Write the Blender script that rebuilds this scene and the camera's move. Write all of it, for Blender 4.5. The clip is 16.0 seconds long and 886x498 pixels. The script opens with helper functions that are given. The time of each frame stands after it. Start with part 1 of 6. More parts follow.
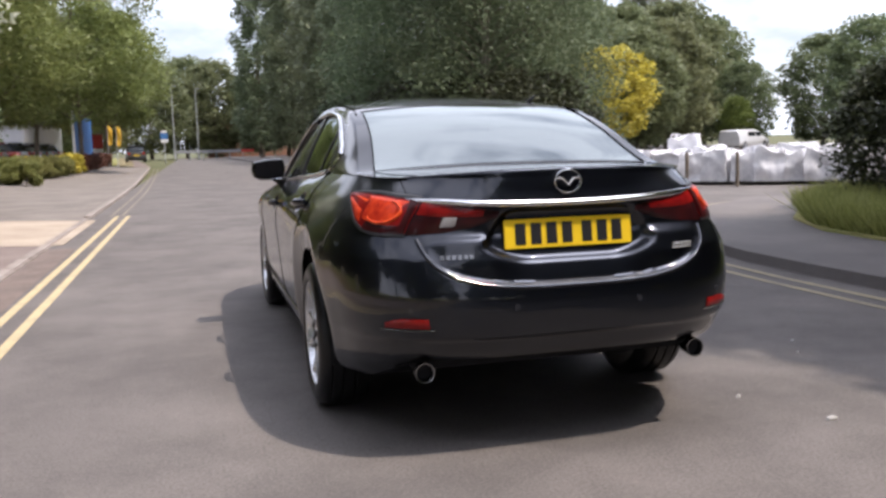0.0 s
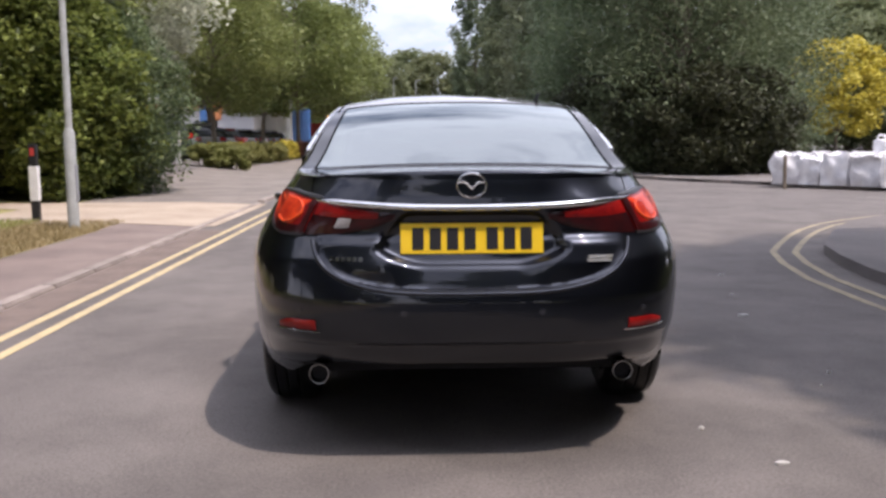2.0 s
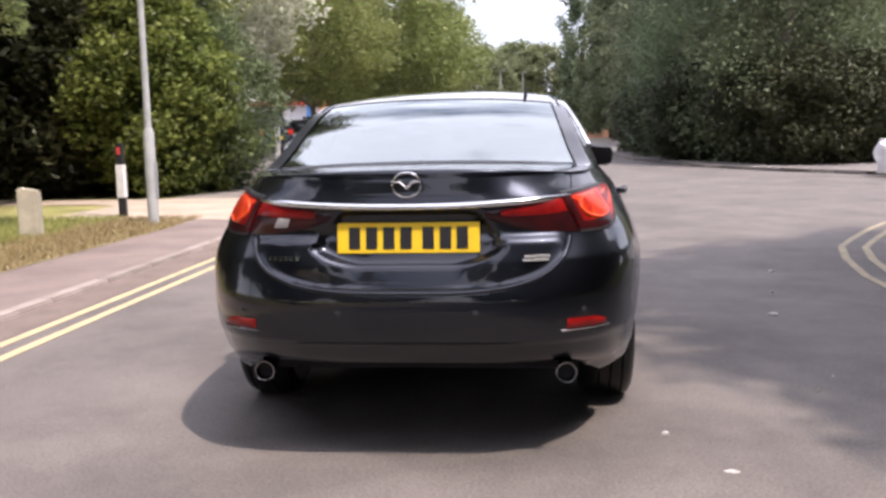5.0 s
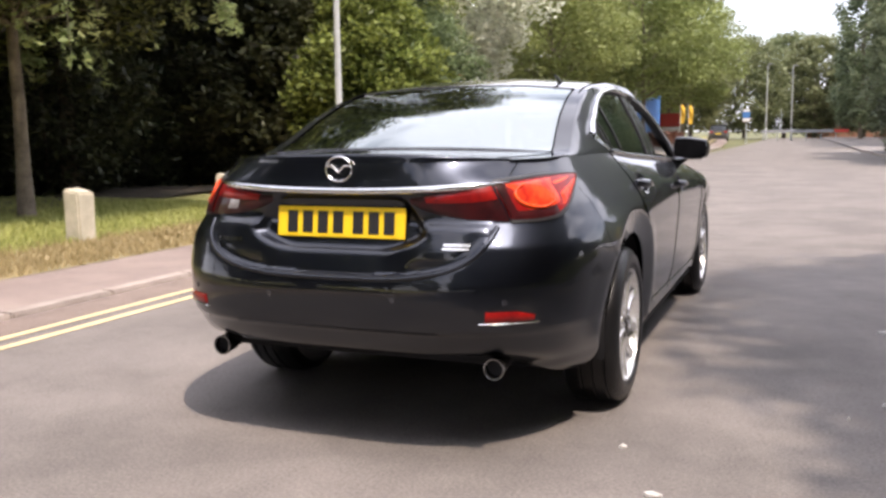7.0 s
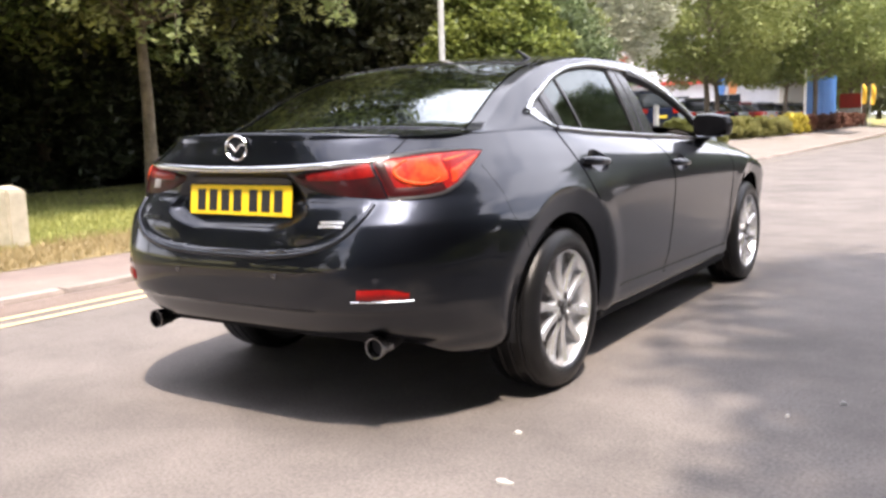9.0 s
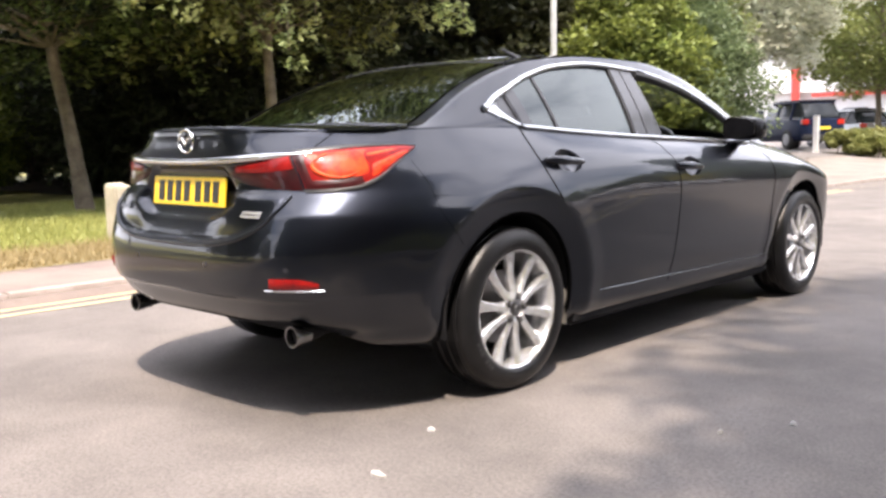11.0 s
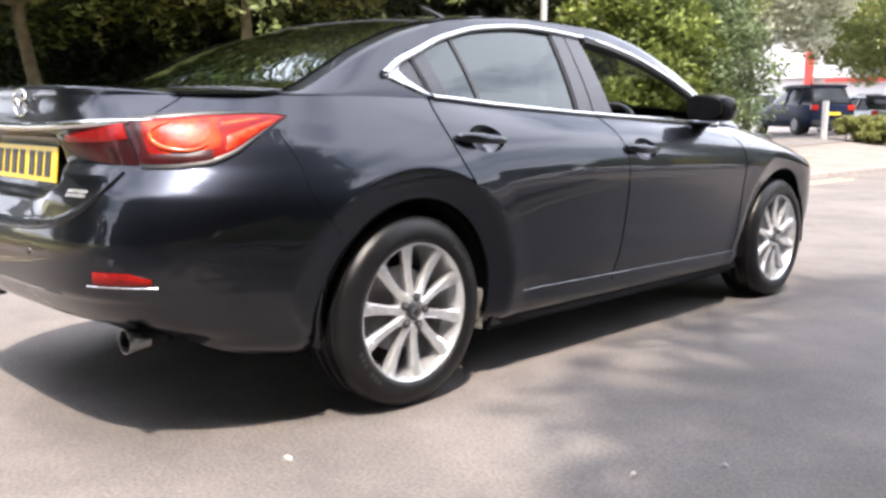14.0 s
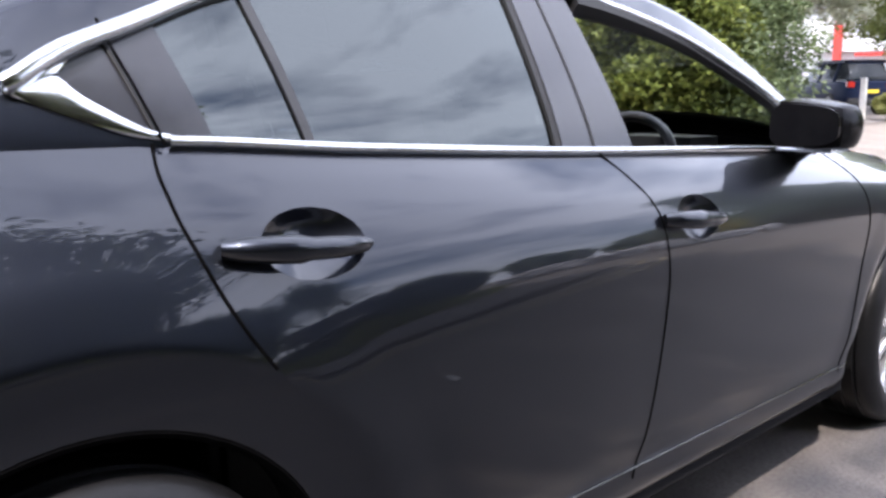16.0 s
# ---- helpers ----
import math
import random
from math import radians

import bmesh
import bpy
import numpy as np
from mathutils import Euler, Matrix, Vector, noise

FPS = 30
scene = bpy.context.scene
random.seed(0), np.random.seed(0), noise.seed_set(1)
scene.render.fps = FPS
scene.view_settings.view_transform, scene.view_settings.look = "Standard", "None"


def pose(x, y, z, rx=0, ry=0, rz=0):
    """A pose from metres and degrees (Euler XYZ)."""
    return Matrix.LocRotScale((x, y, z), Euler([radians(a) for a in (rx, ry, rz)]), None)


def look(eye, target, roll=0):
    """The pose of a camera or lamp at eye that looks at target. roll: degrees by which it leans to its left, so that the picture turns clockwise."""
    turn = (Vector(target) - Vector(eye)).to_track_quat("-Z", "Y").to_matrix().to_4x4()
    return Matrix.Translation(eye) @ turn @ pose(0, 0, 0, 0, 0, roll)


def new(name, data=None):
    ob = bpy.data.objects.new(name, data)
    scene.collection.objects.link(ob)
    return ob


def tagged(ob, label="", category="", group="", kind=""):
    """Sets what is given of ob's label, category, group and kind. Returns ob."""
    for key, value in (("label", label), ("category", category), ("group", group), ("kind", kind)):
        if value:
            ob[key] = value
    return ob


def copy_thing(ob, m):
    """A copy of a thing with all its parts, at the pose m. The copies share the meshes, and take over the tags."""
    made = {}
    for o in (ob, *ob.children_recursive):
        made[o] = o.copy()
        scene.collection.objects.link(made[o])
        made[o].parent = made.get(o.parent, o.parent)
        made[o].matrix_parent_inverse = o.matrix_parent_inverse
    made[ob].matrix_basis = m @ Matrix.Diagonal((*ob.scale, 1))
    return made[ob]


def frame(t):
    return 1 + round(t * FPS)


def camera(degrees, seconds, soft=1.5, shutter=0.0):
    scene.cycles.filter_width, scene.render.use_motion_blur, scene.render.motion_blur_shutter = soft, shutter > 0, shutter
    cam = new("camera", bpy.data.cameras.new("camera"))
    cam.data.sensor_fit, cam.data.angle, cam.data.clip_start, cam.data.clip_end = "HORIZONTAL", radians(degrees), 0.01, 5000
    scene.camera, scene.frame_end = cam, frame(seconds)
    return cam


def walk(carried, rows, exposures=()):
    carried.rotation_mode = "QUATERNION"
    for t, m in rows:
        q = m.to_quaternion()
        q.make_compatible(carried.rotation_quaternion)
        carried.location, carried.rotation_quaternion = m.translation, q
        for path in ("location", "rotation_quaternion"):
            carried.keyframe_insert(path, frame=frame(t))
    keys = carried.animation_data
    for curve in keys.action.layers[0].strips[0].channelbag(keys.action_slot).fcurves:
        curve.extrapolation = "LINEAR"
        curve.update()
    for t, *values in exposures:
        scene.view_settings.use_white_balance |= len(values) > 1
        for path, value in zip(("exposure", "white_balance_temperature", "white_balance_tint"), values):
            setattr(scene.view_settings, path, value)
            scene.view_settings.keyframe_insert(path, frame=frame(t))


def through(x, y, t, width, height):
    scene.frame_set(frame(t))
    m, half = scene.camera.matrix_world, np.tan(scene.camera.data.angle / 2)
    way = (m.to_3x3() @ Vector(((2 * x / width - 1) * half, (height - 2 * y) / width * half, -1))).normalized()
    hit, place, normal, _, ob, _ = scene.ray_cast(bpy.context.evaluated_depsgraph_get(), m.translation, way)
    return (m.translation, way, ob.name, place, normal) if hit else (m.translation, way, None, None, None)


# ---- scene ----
cam = camera(52.5, 16.0, soft=2.9)
PATH = [
    (0, (-1.364, -3.061, 1.19), (-0.839, -1.146, 0.956), -1.6),
    (0.5, (-1.04, -3.069, 1.203), (-0.578, -1.139, 0.952), 0.0),
    (1, (-0.698, -3.135, 1.208), (-0.386, -1.175, 0.962), -1.1),
    (1.5, (-0.405, -3.207, 1.234), (-0.231, -1.225, 1.029), -1.1),
    (2, (-0.187, -3.146, 1.2), (-0.137, -1.162, 0.958), -0.3),
    (2.5, (-0.062, -3.116, 1.211), (-0.087, -1.138, 0.922), -1.8),
    (3, (0.005, -3.141, 1.219), (-0.06, -1.158, 0.967), -1.4),
    (5.5, (0.707, -3.082, 1.214), (0.393, -1.124, 0.955), -1.4),
    (6, (1.032, -3.015, 1.194), (0.554, -1.091, 0.93), -1.7),
    (6.5, (1.323, -2.924, 1.185), (0.721, -1.035, 0.919), -1.6),
    (7, (1.569, -2.767, 1.155), (0.82, -0.93, 0.901), -0.7),
    (7.5, (1.83, -2.657, 1.146), (0.985, -0.864, 0.882), -1.3),
    (8, (2.107, -2.577, 1.144), (1.133, -0.85, 0.876), -1.2),
    (8.5, (2.28, -2.406, 1.092), (1.258, -0.706, 0.841), -0.9),
    (9, (2.446, -2.272, 1.094), (1.361, -0.615, 0.822), -1.7),
    (11.5, (3.258, -1.63, 1.011), (1.856, -0.222, 0.782), -0.9),
    (12, (3.334, -1.533, 1.011), (1.927, -0.129, 0.791), -0.8),
    (12.5, (3.346, -1.494, 1.006), (1.924, -0.104, 0.792), -0.1),
    (13, (3.355, -1.496, 1.004), (1.918, -0.121, 0.79), 0.2),
    (13.5, (3.284, -1.368, 0.981), (1.867, 0.02, 0.725), -0.2),
    (14, (3.047, -1.056, 1.004), (1.666, 0.36, 0.71), 0.5),
    (14.5, (2.8, -0.651, 1.029), (1.448, 0.792, 0.728), -0.0),
    (15, (2.542, -0.231, 1.086), (1.146, 1.176, 0.817), -0.4),
    (15.5, (2.189, 0.201, 1.126), (0.815, 1.623, 0.83), 1.8),
    (16, (1.9, 0.642, 1.134), (0.496, 2.024, 0.793), -0.1),
]
walk(cam, [(t, look(eye, target, roll)) for t, eye, target, roll in PATH],
     exposures=[(0, -0.13, 6540, 19), (1.2, -0.20, 6540, 21), (3, -0.11, 6540, 24), (5.5, 0.33, 6770, 24), (7, 0.50, 6930, 21), (9, 0.95, 6900, 20), (12.5, 1.06, 6980, 18), (14.5, 1.13, 6560, 17), (15.5, 1.10, 6340, 19), (16, 0.97, 6240, 20)])

# ---- light ----
SUN_DIR = Vector((0.39, -0.35, 1.0)).normalized()
world = bpy.data.worlds.new("sky")
scene.world = world
world.use_nodes = True
wn, wl = world.node_tree.nodes, world.node_tree.links
wn.clear()
sky = wn.new("ShaderNodeTexSky")
sky.sky_type = "NISHITA"
sky.sun_disc = False
sky.sun_elevation = math.asin(SUN_DIR.z)
sky.sun_rotation = math.atan2(SUN_DIR.x, SUN_DIR.y)
# broken summer cloud over the whole sky
wcoord = wn.new("ShaderNodeTexCoord")
wmap = wn.new("ShaderNodeMapping")
wmap.inputs["Scale"].default_value = (1.0, 1.0, 2.4)
wnoise = wn.new("ShaderNodeTexNoise")
wnoise.inputs["Scale"].default_value = 2.6
wnoise.inputs["Detail"].default_value = 7
wnoise.inputs["Roughness"].default_value = 0.58
wramp = wn.new("ShaderNodeValToRGB")
wramp.color_ramp.elements[0].position = 0.28
wramp.color_ramp.elements[1].position = 0.54
wmix = wn.new("ShaderNodeMixRGB")
wbg = wn.new("ShaderNodeBackground")
wbg.inputs["Strength"].default_value = 0.138
wout = wn.new("ShaderNodeOutputWorld")
wl.new(wcoord.outputs["Generated"], wmap.inputs["Vector"])
wl.new(wmap.outputs["Vector"], wnoise.inputs["Vector"])
wl.new(wnoise.outputs["Fac"], wramp.inputs["Fac"])
wl.new(wramp.outputs["Color"], wmix.inputs[0])
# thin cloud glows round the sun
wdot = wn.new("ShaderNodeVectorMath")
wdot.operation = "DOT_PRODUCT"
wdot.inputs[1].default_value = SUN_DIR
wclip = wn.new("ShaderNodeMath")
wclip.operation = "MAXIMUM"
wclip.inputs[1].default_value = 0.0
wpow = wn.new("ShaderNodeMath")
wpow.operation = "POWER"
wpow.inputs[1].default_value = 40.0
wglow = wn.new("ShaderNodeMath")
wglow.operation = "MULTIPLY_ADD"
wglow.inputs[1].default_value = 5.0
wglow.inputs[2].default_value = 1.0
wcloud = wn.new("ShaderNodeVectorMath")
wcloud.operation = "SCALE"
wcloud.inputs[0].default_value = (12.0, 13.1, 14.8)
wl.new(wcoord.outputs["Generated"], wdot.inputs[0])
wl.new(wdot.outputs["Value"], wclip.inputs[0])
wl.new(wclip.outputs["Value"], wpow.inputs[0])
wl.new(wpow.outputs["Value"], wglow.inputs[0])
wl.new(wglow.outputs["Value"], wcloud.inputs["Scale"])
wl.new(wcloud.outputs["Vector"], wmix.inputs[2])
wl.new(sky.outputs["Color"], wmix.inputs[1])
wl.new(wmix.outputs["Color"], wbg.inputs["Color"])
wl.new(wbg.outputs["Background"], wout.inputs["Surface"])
sun_data = bpy.data.lights.new("sun", "SUN")
sun_data.energy = 4.3
sun_data.angle = radians(1.2)
sun_data.color = (1.0, 0.925, 0.785)
sun = new("sun", sun_data)
sun.matrix_world = look(SUN_DIR * 60, (0, 0, 0))


# ---- helpers of this scene ----
def mesh_of(name, verts, faces, smooth=False):
    me = bpy.data.meshes.new(name)
    me.from_pydata([tuple(v) for v in verts], [], [tuple(f) for f in faces])
    me.update()
    if smooth:
        me.polygons.foreach_set("use_smooth", [True] * len(me.polygons))
    return me


def bm_mesh(name, bm, smooth=False):
    me = bpy.data.meshes.new(name)
    bm.to_mesh(me)
    bm.free()
    if smooth:
        me.polygons.foreach_set("use_smooth", [True] * len(me.polygons))
    return me


def part(name, data, material, parent=None, label="", smooth=False):
    """Links a bmesh or mesh as one object, under a parent if one is given."""
    if not isinstance(data, bpy.types.Mesh):
        data = bm_mesh(name, data, smooth)
        if smooth:
            data.set_sharp_from_angle(angle=radians(52))
    if material is not None and not data.materials:
        data.materials.append(material)
    ob = new(name, data)
    if parent is not None:
        ob.parent = parent
    if label:
        ob["label"] = label
    return ob


def empty(name, m=None):
    ob = new(name)
    ob.empty_display_size = 0.2
    if m is not None:
        ob.matrix_basis = m
    return ob


def add_box(bm, x0, x1, y0, y1, z0, z1, bevel=0.0):
    ret = bmesh.ops.create_cube(bm, size=1.0)
    vs = ret["verts"]
    for v in vs:
        v.co = Vector(((x0 + x1) / 2 + v.co.x * (x1 - x0), (y0 + y1) / 2 + v.co.y * (y1 - y0),
                       (z0 + z1) / 2 + v.co.z * (z1 - z0)))
    if bevel:
        es = {e for v in vs for e in v.link_edges}
        bmesh.ops.bevel(bm, geom=list(es), offset=bevel, segments=2, affect="EDGES")
    return bm


def box(x0, x1, y0, y1, z0, z1, bevel=0.0):
    return add_box(bmesh.new(), x0, x1, y0, y1, z0, z1, bevel)


def add_tube(bm, pts, radii, sides=8, caps=True):
    """A tube through pts with a radius at each."""
    pts = [Vector(p) for p in pts]
    if not hasattr(radii, "__len__"):
        radii = [radii] * len(pts)
    rings = []
    ref = Vector((0.13, 0.31, 0.94))
    for i, p in enumerate(pts):
        d = (pts[min(i + 1, len(pts) - 1)] - pts[max(i - 1, 0)]).normalized()
        a = d.cross(ref)
        if a.length < 1e-3:
            a = d.cross(Vector((1, 0, 0)))
        a.normalize()
        b = d.cross(a)
        rings.append([bm.verts.new(p + (a * math.cos(t) + b * math.sin(t)) * radii[i])
                      for t in [2 * math.pi * k / sides for k in range(sides)]])
    for r0, r1 in zip(rings, rings[1:]):
        for k in range(sides):
            bm.faces.new((r0[k], r1[k], r1[(k + 1) % sides], r0[(k + 1) % sides]))
    if caps:
        bm.faces.new(rings[0])
        bm.faces.new(list(reversed(rings[-1])))
    return bm


def tube(pts, radii, sides=8):
    return add_tube(bmesh.new(), pts, radii, sides)


def curve_of(keys):
    """A smooth function through (position, value) keys."""
    xs = [k[0] for k in keys]
    ys = [k[1] for k in keys]
    n = len(xs)
    d = [(ys[i + 1] - ys[i]) / (xs[i + 1] - xs[i]) for i in range(n - 1)]
    m = [d[0]] + [0.0 if d[i - 1] * d[i] <= 0 else 2 * d[i - 1] * d[i] / (d[i - 1] + d[i]) for i in range(1, n - 1)] + [d[-1]]

    def value(x):
        if x <= xs[0]:
            return ys[0]
        if x >= xs[-1]:
            return ys[-1]
        i = max(k for k in range(n - 1) if xs[k] <= x)
        h = xs[i + 1] - xs[i]
        t = (x - xs[i]) / h
        return ((2 * t ** 3 - 3 * t * t + 1) * ys[i] + (t ** 3 - 2 * t * t + t) * h * m[i]
                + (3 * t * t - 2 * t ** 3) * ys[i + 1] + (t ** 3 - t * t) * h * m[i + 1])
    return value


def step(a, b, x):
    t = min(1.0, max(0.0, (x - a) / (b - a)))
    return t * t * (3 - 2 * t)


# ---- materials ----
def material(name, base=(0.5, 0.5, 0.5), rough=0.6, metal=0.0, second=None, scale=4.0, detail=6.0, spread=(0.35, 0.65),
             bump=0.0, bump_scale=60.0, grain=0.0, grain_scale=200.0, per_object=0.0, per_island=0.0, coat=0.0, spec=0.5, rough_var=0.0, blotch=0.0, blotch_scale=2.5):
    """A principled material with variation at two scales."""
    m = bpy.data.materials.new(name)
    m.use_nodes = True
    nt = m.node_tree
    n, l = nt.nodes, nt.links
    p = n["Principled BSDF"]
    p.inputs["Roughness"].default_value = rough
    p.inputs["Metallic"].default_value = metal
    p.inputs["Specular IOR Level"].default_value = spec
    p.inputs["Coat Weight"].default_value = coat
    p.inputs["Coat Roughness"].default_value = 0.03
    p.inputs["Base Color"].default_value = (*base, 1)
    tc = n.new("ShaderNodeTexCoord")
    col = None
    if second is not None:
        nz = n.new("ShaderNodeTexNoise")
        nz.inputs["Scale"].default_value = scale
        nz.inputs["Detail"].default_value = detail
        nz.inputs["Roughness"].default_value = 0.6
        l.new(tc.outputs["Object"], nz.inputs["Vector"])
        rp = n.new("ShaderNodeValToRGB")
        rp.color_ramp.elements[0].position, rp.color_ramp.elements[1].position = spread
        rp.color_ramp.elements[0].color = (*base, 1)
        rp.color_ramp.elements[1].color = (*second, 1)
        l.new(nz.outputs["Fac"], rp.inputs["Fac"])
        col = rp.outputs["Color"]
        if rough_var:
            mr = n.new("ShaderNodeMapRange")
            mr.inputs["To Min"].default_value = rough - rough_var
            mr.inputs["To Max"].default_value = rough + rough_var
            l.new(nz.outputs["Fac"], mr.inputs["Value"])
            l.new(mr.outputs["Result"], p.inputs["Roughness"])
    if blotch:
        g = n.new("ShaderNodeTexNoise")
        g.inputs["Scale"].default_value = blotch_scale
        g.inputs["Detail"].default_value = 8
        g.inputs["Roughness"].default_value = 0.7
        l.new(tc.outputs["Object"], g.inputs["Vector"])
        mr = n.new("ShaderNodeMapRange")
        mr.inputs["From Min"].default_value, mr.inputs["From Max"].default_value = 0.32, 0.68
        mr.inputs["To Min"].default_value, mr.inputs["To Max"].default_value = 1 - blotch, 1 + blotch
        l.new(g.outputs["Fac"], mr.inputs["Value"])
        hs = n.new("ShaderNodeHueSaturation")
        l.new(mr.outputs["Result"], hs.inputs["Value"])
        if col is not None:
            l.new(col, hs.inputs["Color"])
        else:
            hs.inputs["Color"].default_value = (*base, 1)
        col = hs.outputs["Color"]
    if grain:
        g = n.new("ShaderNodeTexNoise")
        g.inputs["Scale"].default_value = grain_scale
        g.inputs["Detail"].default_value = 3
        l.new(tc.outputs["Object"], g.inputs["Vector"])
        mr = n.new("ShaderNodeMapRange")
        mr.inputs["From Min"].default_value, mr.inputs["From Max"].default_value = 0.3, 0.7
        mr.inputs["To Min"].default_value, mr.inputs["To Max"].default_value = 1 - grain, 1 + grain
        l.new(g.outputs["Fac"], mr.inputs["Value"])
        hs = n.new("ShaderNodeHueSaturation")
        l.new(mr.outputs["Result"], hs.inputs["Value"])
        if col is not None:
            l.new(col, hs.inputs["Color"])
        else:
            hs.inputs["Color"].default_value = (*base, 1)
        col = hs.outputs["Color"]
    for amount, node, out in ((per_object, "ShaderNodeObjectInfo", "Random"), (per_island, "ShaderNodeNewGeometry", "Random Per Island")):
        if amount:
            o = n.new(node)
            mr = n.new("ShaderNodeMapRange")
            mr.inputs["To Min"].default_value, mr.inputs["To Max"].default_value = 1 - amount, 1 + amount
            l.new(o.outputs[out], mr.inputs["Value"])
            hs = n.new("ShaderNodeHueSaturation")
            l.new(mr.outputs["Result"], hs.inputs["Value"])
            if col is not None:
                l.new(col, hs.inputs["Color"])
            else:
                hs.inputs["Color"].default_value = (*base, 1)
            col = hs.outputs["Color"]
    if col is not None:
        l.new(col, p.inputs["Base Color"])
    if bump:
        b = n.new("ShaderNodeTexNoise")
        b.inputs["Scale"].default_value = bump_scale
        b.inputs["Detail"].default_value = 4
        l.new(tc.outputs["Object"], b.inputs["Vector"])
        bp = n.new("ShaderNodeBump")
        bp.inputs["Strength"].default_value = bump
        bp.inputs["Distance"].default_value = 0.01
        l.new(b.outputs["Fac"], bp.inputs["Height"])
        l.new(bp.outputs["Normal"], p.inputs["Normal"])
    return m


def leaf_material(name, dark, light, hue_var=0.03, through=0.35, rough=0.5, bias=0.0):
    m = bpy.data.materials.new(name)
    m.use_nodes = True
    n, l = m.node_tree.nodes, m.node_tree.links
    p = n["Principled BSDF"]
    p.inputs["Roughness"].default_value = rough
    p.inputs["Specular IOR Level"].default_value = 0.35
    geo = n.new("ShaderNodeNewGeometry")
    oi = n.new("ShaderNodeObjectInfo")
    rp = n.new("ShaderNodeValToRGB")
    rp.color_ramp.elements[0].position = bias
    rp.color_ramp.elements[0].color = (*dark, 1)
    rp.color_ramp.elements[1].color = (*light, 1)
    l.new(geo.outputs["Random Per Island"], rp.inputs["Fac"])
    hs = n.new("ShaderNodeHueSaturation")
    mr = n.new("ShaderNodeMapRange")
    mr.inputs["To Min"].default_value, mr.inputs["To Max"].default_value = 0.5 - hue_var, 0.5 + hue_var
    l.new(oi.outputs["Random"], mr.inputs["Value"])
    l.new(mr.outputs["Result"], hs.inputs["Hue"])
    l.new(rp.outputs["Color"], hs.inputs["Color"])
    l.new(hs.outputs["Color"], p.inputs["Base Color"])
    tr = n.new("ShaderNodeBsdfTranslucent")
    l.new(hs.outputs["Color"], tr.inputs["Color"])
    mx = n.new("ShaderNodeMixShader")
    mx.inputs[0].default_value = through
    l.new(p.outputs["BSDF"], mx.inputs[1])
    l.new(tr.outputs["BSDF"], mx.inputs[2])
    l.new(mx.outputs["Shader"], n["Material Output"].inputs["Surface"])
    return m


def glass_material(name, tint, normal_gloss=0.05, rough=0.0):
    """Thin tinted pane: see-through, with a mirror gloss that grows at grazing angles on both faces."""
    m = bpy.data.materials.new(name)
    m.use_nodes = True
    n, l = m.node_tree.nodes, m.node_tree.links
    n.remove(n["Principled BSDF"])
    t = n.new("ShaderNodeBsdfTransparent")
    t.inputs["Color"].default_value = (*tint, 1)
    g = n.new("ShaderNodeBsdfGlossy")
    g.inputs["Roughness"].default_value = rough
    # greenish gloss colour stands in for the trees mirrored in the panes
    g.inputs["Color"].default_value = (0.88, 0.95, 0.94, 1)
    f = n.new("ShaderNodeLayerWeight")
    f.inputs["Blend"].default_value = 0.5
    pw = n.new("ShaderNodeMath")
    pw.operation = "POWER"
    pw.inputs[1].default_value = 4.5
    mr = n.new("ShaderNodeMapRange")
    mr.inputs["To Min"].default_value, mr.inputs["To Max"].default_value = normal_gloss, 1.0
    mx = n.new("ShaderNodeMixShader")
    l.new(f.outputs["Facing"], pw.inputs[0])
    l.new(pw.outputs[0], mr.inputs["Value"])
    l.new(mr.outputs["Result"], mx.inputs[0])
    l.new(t.outputs["BSDF"], mx.inputs[1])
    l.new(g.outputs["BSDF"], mx.inputs[2])
    l.new(mx.outputs["Shader"], n["Material Output"].inputs["Surface"])
    return m


M_ASPHALT = material("asphalt", (0.109, 0.097, 0.090), 0.85, second=(0.158, 0.141, 0.129), scale=0.7, bump=0.4, bump_scale=160, grain=0.28, grain_scale=80, blotch=0.21, blotch_scale=1.7)
M_PATH = material("path_asphalt", (0.17, 0.13, 0.118), 0.9, second=(0.25, 0.20, 0.175), scale=0.9, bump=0.5, bump_scale=180, grain=0.2, grain_scale=140)
M_PATH_DARK = material("dark_pavement", (0.135, 0.122, 0.118), 0.9, second=(0.19, 0.172, 0.162), scale=0.8, bump=0.5, bump_scale=180, grain=0.22, grain_scale=150)
M_FOOTWAY = material("worn_footway", (0.17, 0.148, 0.132), 0.9, second=(0.24, 0.21, 0.185), scale=0.9, bump=0.5, bump_scale=180, grain=0.2, grain_scale=140)
M_GUTTER = material("silted_gutter", (0.145, 0.112, 0.098), 0.92, second=(0.20, 0.155, 0.13), scale=2.4, bump=0.4, bump_scale=150, grain=0.25, grain_scale=110)
M_DRIVE = material("driveway_surface", (0.36, 0.29, 0.22), 0.9, second=(0.46, 0.38, 0.30), scale=1.2, bump=0.4, bump_scale=120, grain=0.15)
M_KERB = material("kerb_concrete", (0.25, 0.21, 0.185), 0.9, second=(0.36, 0.31, 0.275), scale=3, bump=0.4, bump_scale=150, grain=0.15, per_object=0.12)
M_YELLOW = material("worn_yellow_paint", (0.53, 0.42, 0.24), 0.8, second=(0.34, 0.285, 0.19), scale=5, grain=0.15, grain_scale=120, spread=(0.45, 0.75))
# faded paint, darkened further for the tree shade over these lines
M_YELLOW_DULL = material("dull_yellow_paint", (0.36, 0.30, 0.19), 0.8, second=(0.22, 0.19, 0.15), scale=5, grain=0.2, grain_scale=120, spread=(0.4, 0.75))
M_YELLOW_WORN = material("faded_yellow_paint", (0.30, 0.25, 0.18), 0.85, second=(0.15, 0.135, 0.125), scale=3, grain=0.15, grain_scale=120)
